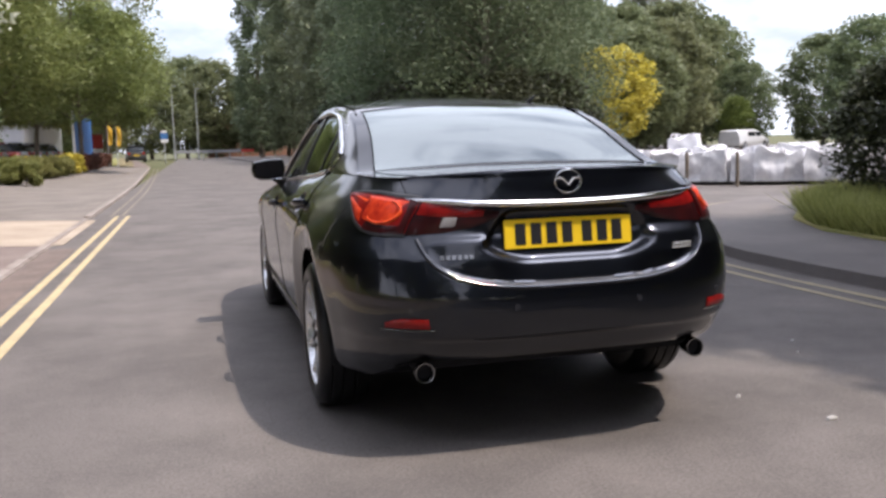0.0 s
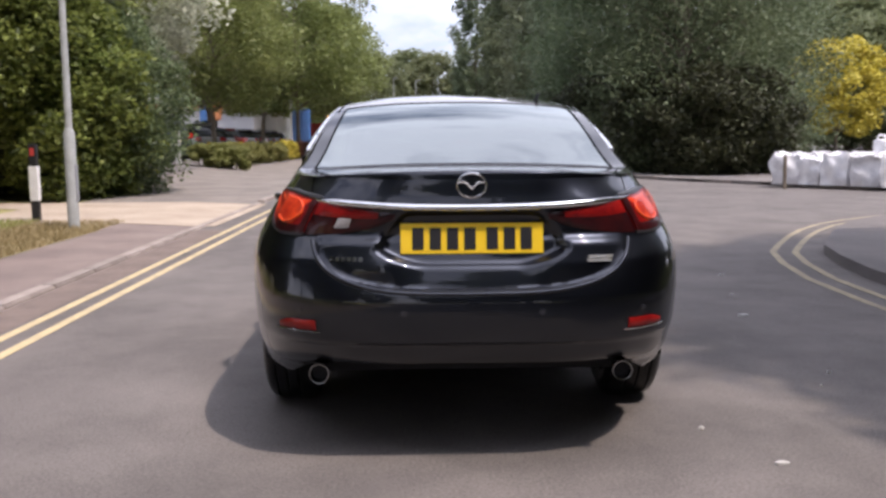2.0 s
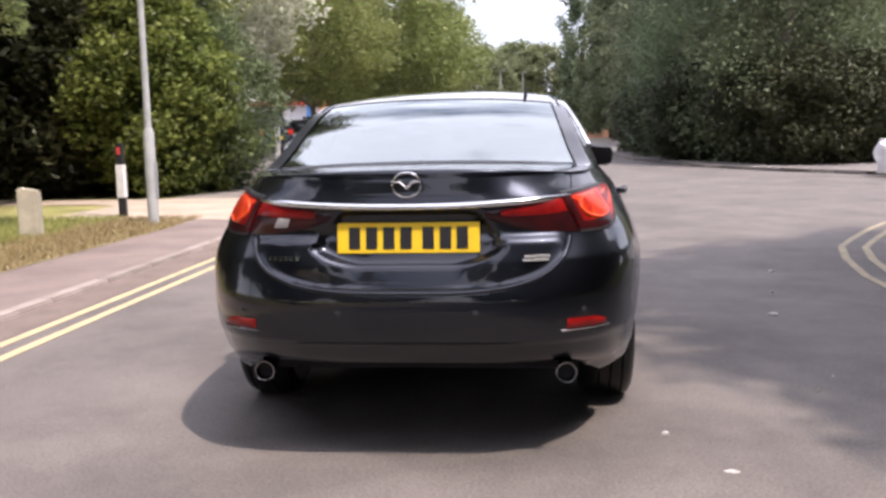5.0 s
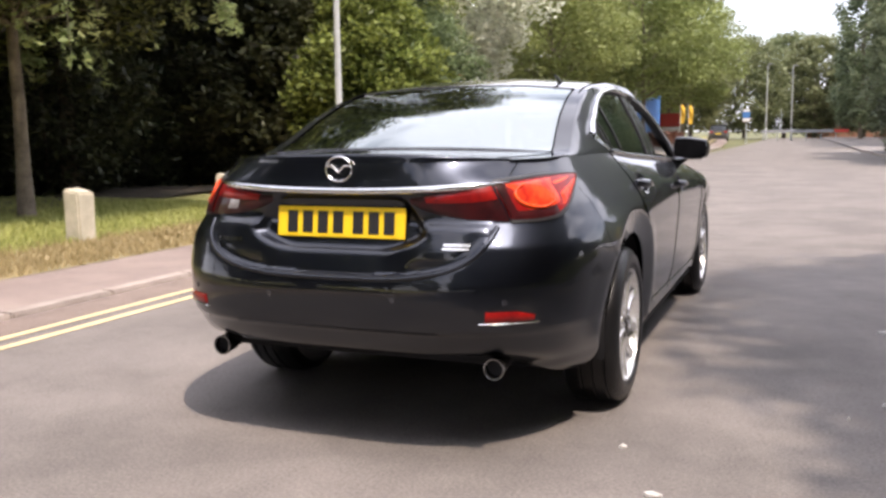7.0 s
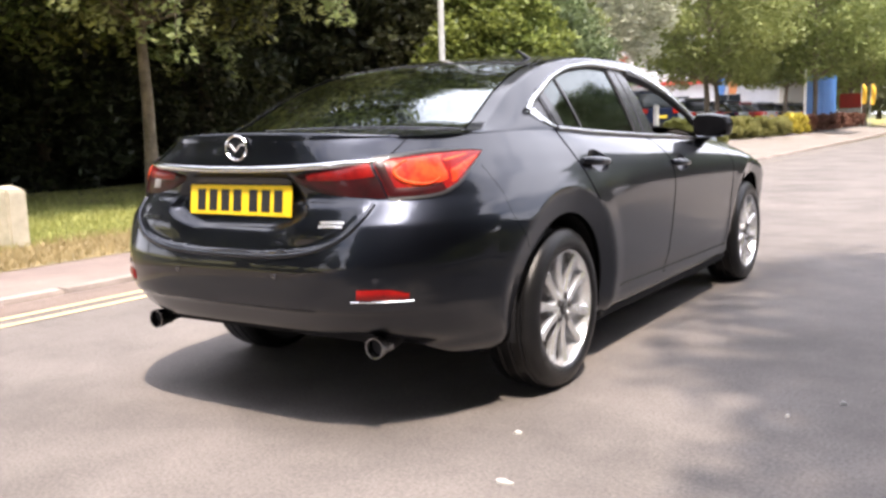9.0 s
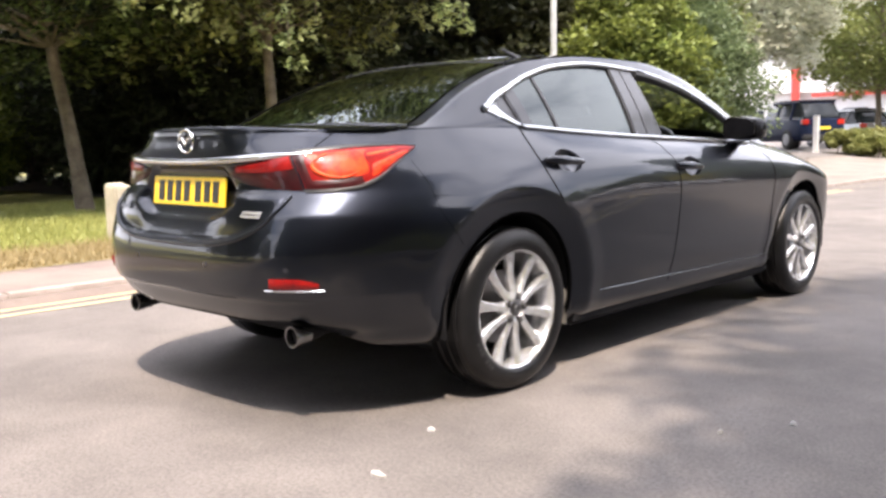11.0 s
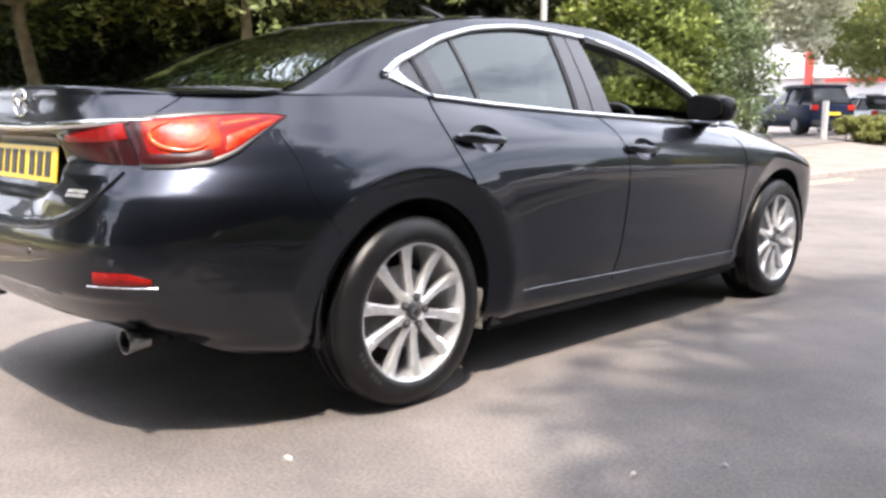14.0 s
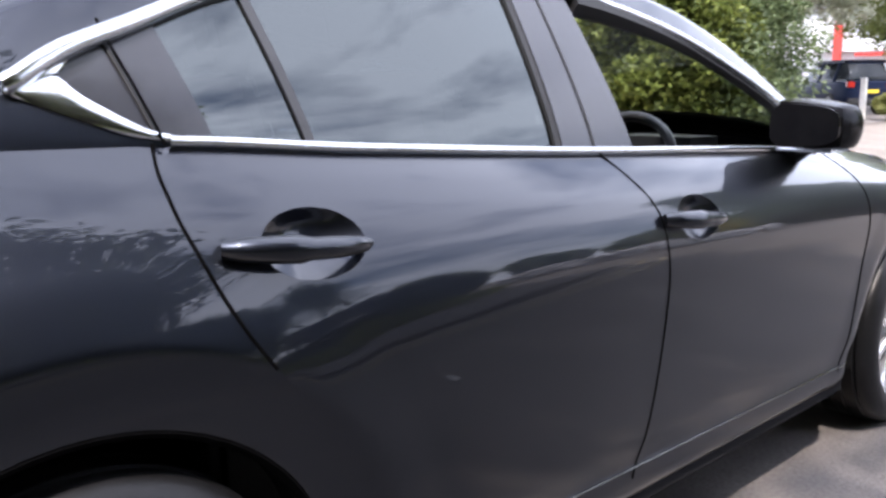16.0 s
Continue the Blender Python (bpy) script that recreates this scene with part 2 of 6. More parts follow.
M_GROUND = material("earth_and_grass", (0.07, 0.085, 0.03), 0.95, second=(0.13, 0.12, 0.05), scale=0.4, grain=0.3, grain_scale=30)
M_LAWN = material("lawn", (0.225, 0.235, 0.07), 0.95, second=(0.36, 0.32, 0.125), scale=0.9, grain=0.3, grain_scale=60, bump=0.6, bump_scale=60)
M_DRY = material("dry_verge", (0.27, 0.21, 0.12), 0.95, second=(0.18, 0.16, 0.08), scale=2.2, grain=0.3, grain_scale=60, bump=0.6, bump_scale=60)
M_SOIL = material("shade_dark_soil", (0.03, 0.025, 0.018), 0.95, second=(0.06, 0.045, 0.03), scale=3, grain=0.3)
M_BARK = material("bark", (0.11, 0.088, 0.066), 0.9, second=(0.20, 0.165, 0.125), scale=6, bump=0.8, bump_scale=25, grain=0.2, grain_scale=60)
M_LEAF = leaf_material("leaf_green", (0.10, 0.125, 0.048), (0.21, 0.24, 0.095), through=0.42)
# near-black share of leaves stands in for shade between the lit clumps
M_LEAF_WOOD = leaf_material("leaf_wood_gap_shade", (0.016, 0.022, 0.009), (0.19, 0.23, 0.075), through=0.3, bias=0.4)
M_LEAF_LIME = leaf_material("leaf_lime", (0.16, 0.18, 0.055), (0.32, 0.335, 0.12), through=0.42)
# dark end of the range stands in for shaded gaps in the bush
M_LEAF_BUSH = leaf_material("leaf_fresh_bush", (0.055, 0.080, 0.020), (0.265, 0.325, 0.08), hue_var=0.008, through=0.40)
# sunlight on the hanging sprays is put into this pale leaf colour
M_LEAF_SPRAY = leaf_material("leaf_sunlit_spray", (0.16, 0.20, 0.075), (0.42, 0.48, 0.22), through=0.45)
M_LEAF_DARK = leaf_material("leaf_dark", (0.062, 0.082, 0.038), (0.21, 0.25, 0.115), through=0.36)
M_LEAF_CONIFER = leaf_material("leaf_conifer", (0.085, 0.118, 0.060), (0.17, 0.22, 0.118), through=0.36)
# near-black: the deep shade inside the wood is put into the leaf colour
M_LEAF_SHADE = leaf_material("leaf_deep_shade", (0.017, 0.022, 0.011), (0.066, 0.080, 0.034), through=0.2)
# poplar and far leaves are paler to put distance haze into their colour
M_LEAF_POPLAR = leaf_material("leaf_poplar_haze", (0.12, 0.145, 0.085), (0.25, 0.285, 0.165), through=0.35)
M_LEAF_FAR = leaf_material("leaf_far_haze", (0.125, 0.15, 0.075), (0.235, 0.265, 0.135), through=0.42)
M_SCRAP = material("grubby_paper", (0.55, 0.54, 0.52), 0.8, second=(0.40, 0.39, 0.37), scale=30)
M_LEAF_GREY = leaf_material("leaf_silver", (0.40, 0.43, 0.31), (0.74, 0.75, 0.61), through=0.42)
M_LEAF_YELLOW = leaf_material("leaf_yellow", (0.36, 0.31, 0.035), (0.70, 0.60, 0.12), hue_var=0.004)
M_LEAF_RED = leaf_material("leaf_russet", (0.10, 0.05, 0.03), (0.20, 0.12, 0.06))
M_GRASS = leaf_material("grass_blade", (0.21, 0.235, 0.065), (0.44, 0.445, 0.16), hue_var=0.01)
M_STRAW = leaf_material("straw_blade", (0.26, 0.21, 0.10), (0.45, 0.37, 0.19), hue_var=0.01)
M_GALV = material("galvanised_steel", (0.42, 0.43, 0.42), 0.5, second=(0.31, 0.325, 0.315), scale=4, grain=0.1)
M_GREY_METAL = material("grey_painted_steel", (0.30, 0.31, 0.32), 0.55, second=(0.24, 0.25, 0.26), scale=3, grain=0.06)
M_CONCRETE = material("weathered_concrete", (0.50, 0.45, 0.35), 0.9, second=(0.36, 0.33, 0.25), scale=5, bump=0.6, bump_scale=60, grain=0.15)
M_BLACK = material("matt_black", (0.012, 0.012, 0.013), 0.6, grain=0.1)
M_WHITE = material("white_paint", (0.78, 0.77, 0.75), 0.6, second=(0.66, 0.65, 0.62), scale=6)
M_RED = material("red_paint", (0.55, 0.05, 0.035), 0.5, second=(0.45, 0.05, 0.04), scale=3)
M_BLUE = material("blue_panel", (0.05, 0.16, 0.40), 0.5, second=(0.07, 0.21, 0.48), scale=2)
M_YEL = material("yellow_cloth", (0.80, 0.48, 0.05), 0.7, second=(0.72, 0.42, 0.05), scale=3)
M_ORANGE = material("orange_cloth", (0.75, 0.30, 0.12), 0.7, second=(0.68, 0.26, 0.10), scale=3)
M_BAG = material("white_woven_bag", (0.80, 0.79, 0.80), 0.75, second=(0.52, 0.52, 0.55), scale=3.5, bump=0.7, bump_scale=9, per_object=0.16)
M_BRICK_FAR = material("brick_far", (0.30, 0.15, 0.10), 0.9, second=(0.24, 0.13, 0.09), scale=3)
M_CLAD = material("white_cladding", (0.74, 0.74, 0.75), 0.5, second=(0.66, 0.66, 0.68), scale=1)

# ---- ground ----
def rise(x, y):
    """The car park side lies a little above the road."""
    return 0.34 * step(16, 30, y) * step(4.6, 9.0, -x)


def sheet(name, x0, x1, y0, y1, nx, ny, height, mat, label, category, parent=None, left=None, right=None):
    """A gently shaped sheet; left and right are optional edge curves x(y)."""
    vs, fs = [], []
    for j in range(ny + 1):
        y = y0 + (y1 - y0) * j / ny
        a = left(y) if left else x0
        b = right(y) if right else x1
        for i in range(nx + 1):
            x = a + (b - a) * i / nx
            vs.append((x, y, height(x, y)))
    for j in range(ny):
        for i in range(nx):
            k = j * (nx + 1) + i
            fs.append((k, k + 1, k + nx + 2, k + nx + 1))
    ob = part(name, mesh_of(name, vs, fs, True), mat, parent)
    return tagged(ob, label, category, kind="structure")


def slab(name, outline, z0, z1, mat, label, category):
    """A raised slab with upright sides over a closed outline."""
    bm = bmesh.new()
    top = [bm.verts.new((x, y, z1)) for x, y in outline]
    low = [bm.verts.new((x, y, z0)) for x, y in outline]
    bm.faces.new(top)
    n = len(outline)
    for i in range(n):
        bm.faces.new((top[i], low[i], low[(i + 1) % n], top[(i + 1) % n]))
    bmesh.ops.recalc_face_normals(bm, faces=bm.faces)
    return tagged(part(name, bm, mat), label, category, kind="structure")


ground = sheet("ground", -900, 900, -900, 1100, 20, 20, lambda x, y: -0.06, M_GROUND,
               "wide dull green grass and earth reaching the horizon", "ground")
road = sheet("road", -3.25, 60, -60, 128, 40, 90, lambda x, y: 0.0, M_ASPHALT,
             "worn grey asphalt road with a side turning", "road")

LEFT_EDGE = curve_of([(-60, -3.12), (20, -3.2), (45, -3.7), (70, -4.6), (128, -9.0)])


def left_edge(y):
    return LEFT_EDGE(y)


def drive_height(x, y):
    return 0.012 + 0.052 * step(3.0, 4.6, -x) + rise(x, y)


def path_height(x, y):
    """The footpath dips to meet the driveway."""
    k = step(8.2, 9.5, y) * (1 - step(13.7, 15.0, y))
    return 0.034 + (drive_height(x, y) - 0.006 - 0.034) * k


path_left = sheet("pavement_1", 0, 0, -60, 128, 3, 376, path_height, M_PATH,
                  "reddish grey asphalt footpath beside the kerb", "pavement", left=lambda y: left_edge(y) - 1.25, right=lambda y: left_edge(y) - 0.12)
dry_strip = sheet("dry_verge", 0, 0, -60, 128, 4, 120, lambda x, y: 0.040 + rise(x, y), M_DRY,
                  "strip of dry straw-coloured verge beside the footpath", "verge", left=lambda y: left_edge(y) - 2.6, right=lambda y: left_edge(y) - 1.2)
lawn = sheet("lawn", 0, 0, -60, 128, 30, 120, lambda x, y: 0.050 + rise(x, y), M_LAWN,
             "mown green lawn under trees", "lawn", left=lambda y: -60.0, right=lambda y: left_edge(y) - 2.4)
# the trees' shade is put into the near-black soil colour
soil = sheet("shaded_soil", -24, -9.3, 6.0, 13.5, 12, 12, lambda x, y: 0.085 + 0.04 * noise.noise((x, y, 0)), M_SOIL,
             "bare soil under dense trees, their shade put into its dark colour", "soil")
gutter = sheet("gutter", 0, 0, -60, 9.0, 2, 60, lambda x, y: 0.003, M_GUTTER,
               "reddish brown silted gutter along the kerb", "gutter", left=lambda y: left_edge(y) - 0.02, right=lambda y: left_edge(y) + 0.34)
drive = sheet("driveway", -16, -3.05, 9.45, 13.75, 26, 16, drive_height, M_DRIVE,
              "pale sandy driveway crossing the footpath", "driveway", left=lambda y: -6.9 - 9.1 * step(12.3, 13.0, y), right=lambda y: -3.05)
footway = sheet("pavement_4", 0, 0, 13.70, 64, 6, 90, lambda x, y: drive_height(x, y) - 0.005 + (0.066 + rise(x, y) - drive_height(x, y)) * step(13.75, 15.0, y), M_FOOTWAY,
                "wide worn footway between hedge and kerb", "pavement", left=lambda y: left_edge(y) - 3.4 - 1.3 * step(16.5, 19, y) * (1 - step(30, 34, y)), right=lambda y: left_edge(y) - 0.12)
car_park = sheet("car_park", -34, -7.6, 21, 75, 20, 24, lambda x, y: 0.080 + rise(x, y), M_PATH_DARK,
                 "dark asphalt car park behind low hedges", "car park")

# right-hand pavement with a rounded corner into the side turning
def near_corner():
    return [(3.60, -60), (3.57, 3.3), (3.62, 4.3), (3.78, 5.2), (4.0, 6.0), (4.33, 6.65), (4.71, 7.35), (5.17, 8.1), (5.69, 8.8), (6.3, 9.38), (7.1, 10.0), (8.2, 10.8),
            (10, 11.0), (16, 10.4), (60, 6.5), (60, -60)]


def far_corner():
    pts = [(60, 12.0), (20, 13.6), (13.4, 14.6), (11.3, 16.1), (9.9, 17.9), (8.3, 20.0), (6.9, 22.4), (5.5, 26.0), (4.5, 33.0), (4.0, 48.0),
           (3.6, 80.0), (2.8, 128.0), (60, 128)]
    return pts


NEAR, FAR = near_corner(), far_corner()
pave_near = slab("pavement_2", NEAR, -0.05, 0.10, M_PATH_DARK, "dark asphalt pavement with a rounded corner", "pavement")
pave_far = slab("pavement_3", FAR, -0.05, 0.09, M_PATH_DARK, "dark pavement beyond the side turning", "pavement")
grass_right = slab("grass_bank", [(5.2, -40), (5.2, 4.2), (5.35, 5.4), (6.0, 6.8), (6.93, 7.9), (8.6, 9.1), (11, 9.6), (60, 5.2), (60, -40)], 0.05, 0.13, M_LAWN,
                   "green grass verge behind the pavement", "grass")


def kerb_line(name, pts, label, length=0.91, z=0.094, width=0.13, inward=1):
    """A row of separate kerb stones along a line."""
    owner = tagged(empty(name), label, "kerb", kind="structure")
    bm = box(-width, 0, -0.5, 0.5, -0.04, z, 0.014)
    me = bm_mesh("kerb_stone", bm)
    me.materials.append(M_KERB)
    acc, p = [], [Vector((*q, 0)) for q in pts]
    pos, seg = p[0].copy(), 1
    while seg < len(p):
        left = length
        start = pos.copy()
        while seg < len(p) and (p[seg] - pos).length < left:
            left -= (p[seg] - pos).length
            pos = p[seg].copy()
            seg += 1
        if seg >= len(p):
            break
        pos = pos + (p[seg] - pos).normalized() * left
        acc.append((start, pos.copy()))
    for a, b in acc:
        d = b - a
        ob = new("kerb_stone", me)
        ob.parent = owner
        mid = (a + b) / 2
        ob.matrix_basis = Matrix.Translation(mid) @ Matrix.Rotation(math.atan2(-d.x, d.y), 4, "Z") @ Matrix.Diagonal((inward, d.length - 0.012, 1, 1))
    return owner


kerb_left_a = kerb_line("kerb_1", [(left_edge(y), y) for y in np.arange(-14, 8.8, 0.91)], "low weathered concrete kerb stones along the footpath", z=0.038)
kerb_left_b = kerb_line("kerb_2", [(left_edge(y), y) for y in np.arange(14.21, 70, 0.91)], "low weathered concrete kerb stones past the driveway", z=0.060)
kerb_drop = kerb_line("kerb_5", [(left_edge(y), y) for y in np.arange(8.75, 14.6, 0.91)], "low dropped kerb stones across the driveway mouth", z=0.028)
kerb_right = kerb_line("kerb_3", [(x, max(y, -12)) for x, y in NEAR[:14]], "weathered concrete kerb curving round the corner", inward=-1)
kerb_far = kerb_line("kerb_4", list(reversed(FAR[1:10])), "low concrete kerb on the far side of the turning")


def painted_line(name, pts, width, mat, label):
    vs, fs = [], []
    for i, (x, y) in enumerate(pts):
        a = Vector(pts[max(i - 1, 0)])
        b = Vector(pts[min(i + 1, len(pts) - 1)])
        d = (b - a).normalized()
        nx, ny = -d.y, d.x
        for s in (-0.5, 0.5):
            vs.append((x + nx * width * s, y + ny * width * s, 0.005))
    for i in range(len(pts) - 1):
        fs.append((2 * i, 2 * i + 1, 2 * i + 3, 2 * i + 2))
    return tagged(part(name, mesh_of(name, vs, fs), mat), label, "road marking", kind="structure")


def along(offset, y0, y1):
    return [(left_edge(y) + offset, y) for y in np.linspace(y0, y1, 90)]


def round_corner(offset):
    pts = []
    for i, (x, y) in enumerate(NEAR[:14]):
        a, b = Vector(NEAR[max(i - 1, 0)]), Vector(NEAR[min(i + 1, 13)])
        d = (b - a).normalized()
        pts.append((x - d.y * offset, y + d.x * offset))
    return pts


for off in (0.42, 0.62):
    painted_line("yellow_line", along(off, -20, 14.6), 0.075, M_YELLOW, "worn double yellow line beside the kerb")
    painted_line("yellow_line", along(off - 0.12, 14.6, 60), 0.05, M_YELLOW_WORN, "almost worn-away yellow line beside the kerb")
for off in (0.28, 0.5):
    painted_line("yellow_line", round_corner(off), 0.07, M_YELLOW_DULL, "worn double yellow line curving round the corner")

# litter on the asphalt
def litter(x, y, size, turn, mat, label):
    bm = bmesh.new()
    rnd = random.Random(int(x * 100 + y * 37))
    top = []
    for k in range(7):
        a = k / 7 * 2 * math.pi
        r = size * (0.6 + 0.4 * rnd.random())
        top.append(bm.verts.new((r * math.cos(a), 0.45 * r * math.sin(a), 0.006 + 0.008 * rnd.random())))
    mid = bm.verts.new((0, 0, 0.018))
    for k in range(7):
        bm.faces.new((top[k], top[(k + 1) % 7], mid))
    ret = bmesh.ops.extrude_face_region(bm, geom=bm.faces[:])
    for v in ret["geom"]:
        if isinstance(v, bmesh.types.BMVert):
            v.co.z = 0.001
    bmesh.ops.recalc_face_normals(bm, faces=bm.faces)
    ob = part("litter", bm, mat)
    ob.matrix_basis = pose(x, y, 0.0, 0, 0, turn)
    return tagged(ob, label, "litter", group="scraps on the road")


for lx, ly, ls, lt in ((0.97, 0.43, 0.02, 20), (1.145, 0.02, 0.032, 10), (2.0, 2.8, 0.05, -10), (2.45, 4.6, 0.04, 30), (2.9, 1.6, 0.03, 60),
                       (1.9, 1.3, 0.015, 0), (1.75, 1.05, 0.014, 70), (2.2, 3.6, 0.02, 5)):
    litter(lx, ly, ls, lt, M_SCRAP, "crumpled white scrap of paper on the asphalt")


# ---- plants ----
def leaf_cloud(centres, radii, counts, size, seed, flat=0.6, droop=0.0):
    """Vertices and faces of many small folded leaves round clump centres."""
    rng = np.random.default_rng(seed)
    cs = np.repeat(np.asarray(centres, float), counts, axis=0)
    rs = np.repeat(np.asarray(radii, float), counts)
    n = len(cs)
    d = rng.normal(size=(n, 3))
    d /= np.linalg.norm(d, axis=1)[:, None] + 1e-9
    r = rs * rng.random(n) ** 0.45
    p = cs + d * r[:, None] * np.array([1, 1, flat])
    p[:, 2] -= droop * rng.random(n) * rs
    ax = rng.normal(size=(n, 3)) * np.array([1, 1, 0.5])
    ax /= np.linalg.norm(ax, axis=1)[:, None] + 1e-9
    bx = np.cross(ax, rng.normal(size=(n, 3)) * 0.6 + np.array([0, 0, 1.0]))
    bx /= np.linalg.norm(bx, axis=1)[:, None] + 1e-9
    s = size * (0.6 + 0.8 * rng.random(n))
    a = ax * s[:, None]
    b = bx * (s * 0.42)[:, None]
    up = np.cross(a, b)
    up /= np.linalg.norm(up, axis=1)[:, None] + 1e-9
    v = np.stack([p - a, p + b + up * (s * 0.15)[:, None], p + a, p - b + up * (s * 0.15)[:, None]], axis=1).reshape(-1, 3)
    k = np.arange(n) * 4
    f = np.concatenate([np.stack([k, k + 1, k + 2], 1), np.stack([k, k + 2, k + 3], 1)])
    return v, f


def fast_mesh(name, v, f):
    me = bpy.data.meshes.new(name)
    me.vertices.add(len(v))
    me.vertices.foreach_set("co", np.asarray(v, np.float32).ravel())
    me.loops.add(len(f) * 3)
    me.loops.foreach_set("vertex_index", np.asarray(f, np.int32).ravel())
    me.polygons.add(len(f))
    me.polygons.foreach_set("loop_start", np.arange(len(f), dtype=np.int32) * 3)
    me.update(calc_edges=True)
    me.validate()
    return me


def make_tree(name, seed, height, base, spread, shape, clumps, leaves, size, leaf_mat, label, trunk=0.16, droop=0.0, flat=0.7, clump=0.16, lean=0.0, category="tree", sprays=0):
    """A tapered trunk, limbs and a crown of leaf clumps. base: height of the lowest leaves; shape(t): crown radius at t from 0 to 1 of the crown."""
    rnd = random.Random(seed)
    owner = tagged(empty(name), label, category)
    bm = bmesh.new()
    top = height * 0.88
    n = 9
    line = [Vector((lean * (k / n) ** 2 + 0.10 * spread * noise.noise((seed, k * 0.5, 0)) * k / n, 0.10 * spread * noise.noise((seed, 7, k * 0.5)) * k / n, top * k / n - 0.1)) for k in range(n + 1)]
    add_tube(bm, line, [trunk * (1.25 if k == 0 else 1) * (1 - 0.85 * k / n) for k in range(n + 1)], 9)
    centres, radii, counts = [], [], []
    for i in range(clumps):
        t = (i + rnd.random()) / clumps
        z = base + (height - base) * t
        rad = spread * shape(t)
        ang = i * 2.39996 + rnd.uniform(-0.4, 0.4)
        rr = rad * rnd.uniform(0.35, 1.0) ** 0.6
        j = min(n, z / top * n)
        k0 = min(n - 1, int(j))
        on = line[k0].lerp(line[k0 + 1], j - k0)
        c = Vector((on.x + rr * math.cos(ang), on.y + rr * math.sin(ang), z + rnd.uniform(-0.3, 0.3) * height * 0.05))
        centres.append(tuple(c))
        r = clump * spread * rnd.uniform(0.75, 1.5) + 0.12 * rad
        radii.append(r)
        counts.append(max(3, int(leaves / clumps * rnd.uniform(0.6, 1.4))))
        if i % 2 == 0 and rr > 0.3:
            z0 = max(base * 0.92, z - rr * rnd.uniform(0.35, 0.8))
            j = min(n - 0.01, max(0, z0 / top * n))
            k0 = int(j)
            a = line[k0].lerp(line[k0 + 1], j - k0)
            mid = a.lerp(c, 0.55) + Vector((0, 0, 0.08 * rr))
            w = trunk * 0.22 * (1 - 0.6 * t)
            add_tube(bm, [a, mid, c], [w, w * 0.6, w * 0.18], 5, False)
    part("trunk", bm, M_BARK, owner, smooth=True)
    v, f = leaf_cloud(centres, radii, counts, size, seed, flat, droop)
    me = fast_mesh("crown", v, f)
    part("crown", me, leaf_mat, owner)
    # low sprays whose sunlit look comes from their paler leaf colour
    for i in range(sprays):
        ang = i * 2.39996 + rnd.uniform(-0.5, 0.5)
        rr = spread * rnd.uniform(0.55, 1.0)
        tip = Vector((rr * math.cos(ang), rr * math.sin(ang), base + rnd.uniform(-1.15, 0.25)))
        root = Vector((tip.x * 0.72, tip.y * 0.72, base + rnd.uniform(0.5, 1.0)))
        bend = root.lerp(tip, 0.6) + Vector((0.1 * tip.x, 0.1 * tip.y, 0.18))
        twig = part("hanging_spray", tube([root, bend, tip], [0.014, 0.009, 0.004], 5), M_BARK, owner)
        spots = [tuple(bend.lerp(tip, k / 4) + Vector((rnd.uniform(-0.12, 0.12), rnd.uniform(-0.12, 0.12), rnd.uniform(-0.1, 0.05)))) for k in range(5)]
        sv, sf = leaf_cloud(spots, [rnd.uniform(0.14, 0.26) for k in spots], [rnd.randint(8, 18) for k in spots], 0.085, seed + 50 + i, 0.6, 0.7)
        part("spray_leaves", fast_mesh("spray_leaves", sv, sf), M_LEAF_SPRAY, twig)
    return owner


def round_crown(t):
    return math.sin(math.pi * (0.12 + 0.83 * t)) ** 0.7


def wide_cone(t):
    return min(1.0, 0.72 + t) * max(0.06, 1 - t) ** 0.6


def poplar_crown(t):
    return 0.3 + 0.7 * math.sin(math.pi * min(1, 0.15 + 0.85 * t)) ** 0.8


def plant(proto, x, y, turn=0, scale=1.0, z=None, stretch=1.0, tilt=(0, 0)):
    h = (0.1 + rise(x, y)) if z is None else z
    ob = copy_thing(proto, pose(x, y, h, tilt[0], tilt[1], turn))
    ob.scale = (scale, scale, scale * stretch)
    return ob


tree_lime = make_tree("tree", 11, 8.5, 2.3, 3.4, round_crown, 110, 26000, 0.10, M_LEAF_LIME, "leafy lime-green tree with a slender trunk", 0.13, flat=0.6)
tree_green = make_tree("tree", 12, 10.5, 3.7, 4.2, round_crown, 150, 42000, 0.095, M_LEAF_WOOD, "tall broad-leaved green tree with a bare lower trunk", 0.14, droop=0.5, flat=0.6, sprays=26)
tree_shade = make_tree("tree", 22, 10.5, 3.0, 4.2, round_crown, 420, 72000, 0.125, M_LEAF, "broad leafy green tree on the grass verge", 0.17, flat=0.8, clump=0.13)
tree_dark = make_tree("conifer_tree", 13, 15.0, 0.5, 4.9, wide_cone, 330, 62000, 0.085, M_LEAF_CONIFER, "dense blue-green conifer with drooping branches", 0.22, flat=0.38, droop=0.7)
tree_shade_leaf = make_tree("tree", 23, 7.4, 0.3, 4.4, round_crown, 150, 24000, 0.15, M_LEAF_SHADE, "dense near-black tree with deep wood shade put into its leaves", 0.2, flat=0.7)
tree_far = make_tree("tree", 14, 13.0, 1.0, 5.0, round_crown, 130, 12000, 0.28, M_LEAF_FAR, "distant rounded green tree", 0.25)
poplar = make_tree("poplar_tree", 15, 21.0, 1.5, 3.0, poplar_crown, 150, 15000, 0.24, M_LEAF_POPLAR, "tall narrow grey-green poplar tree", 0.25, flat=1.3)
tree_yellow = make_tree("tree", 16, 6.8, 1.5, 2.6, round_crown, 70, 9000, 0.16, M_LEAF_YELLOW, "small bright yellow-leaved tree", 0.10)
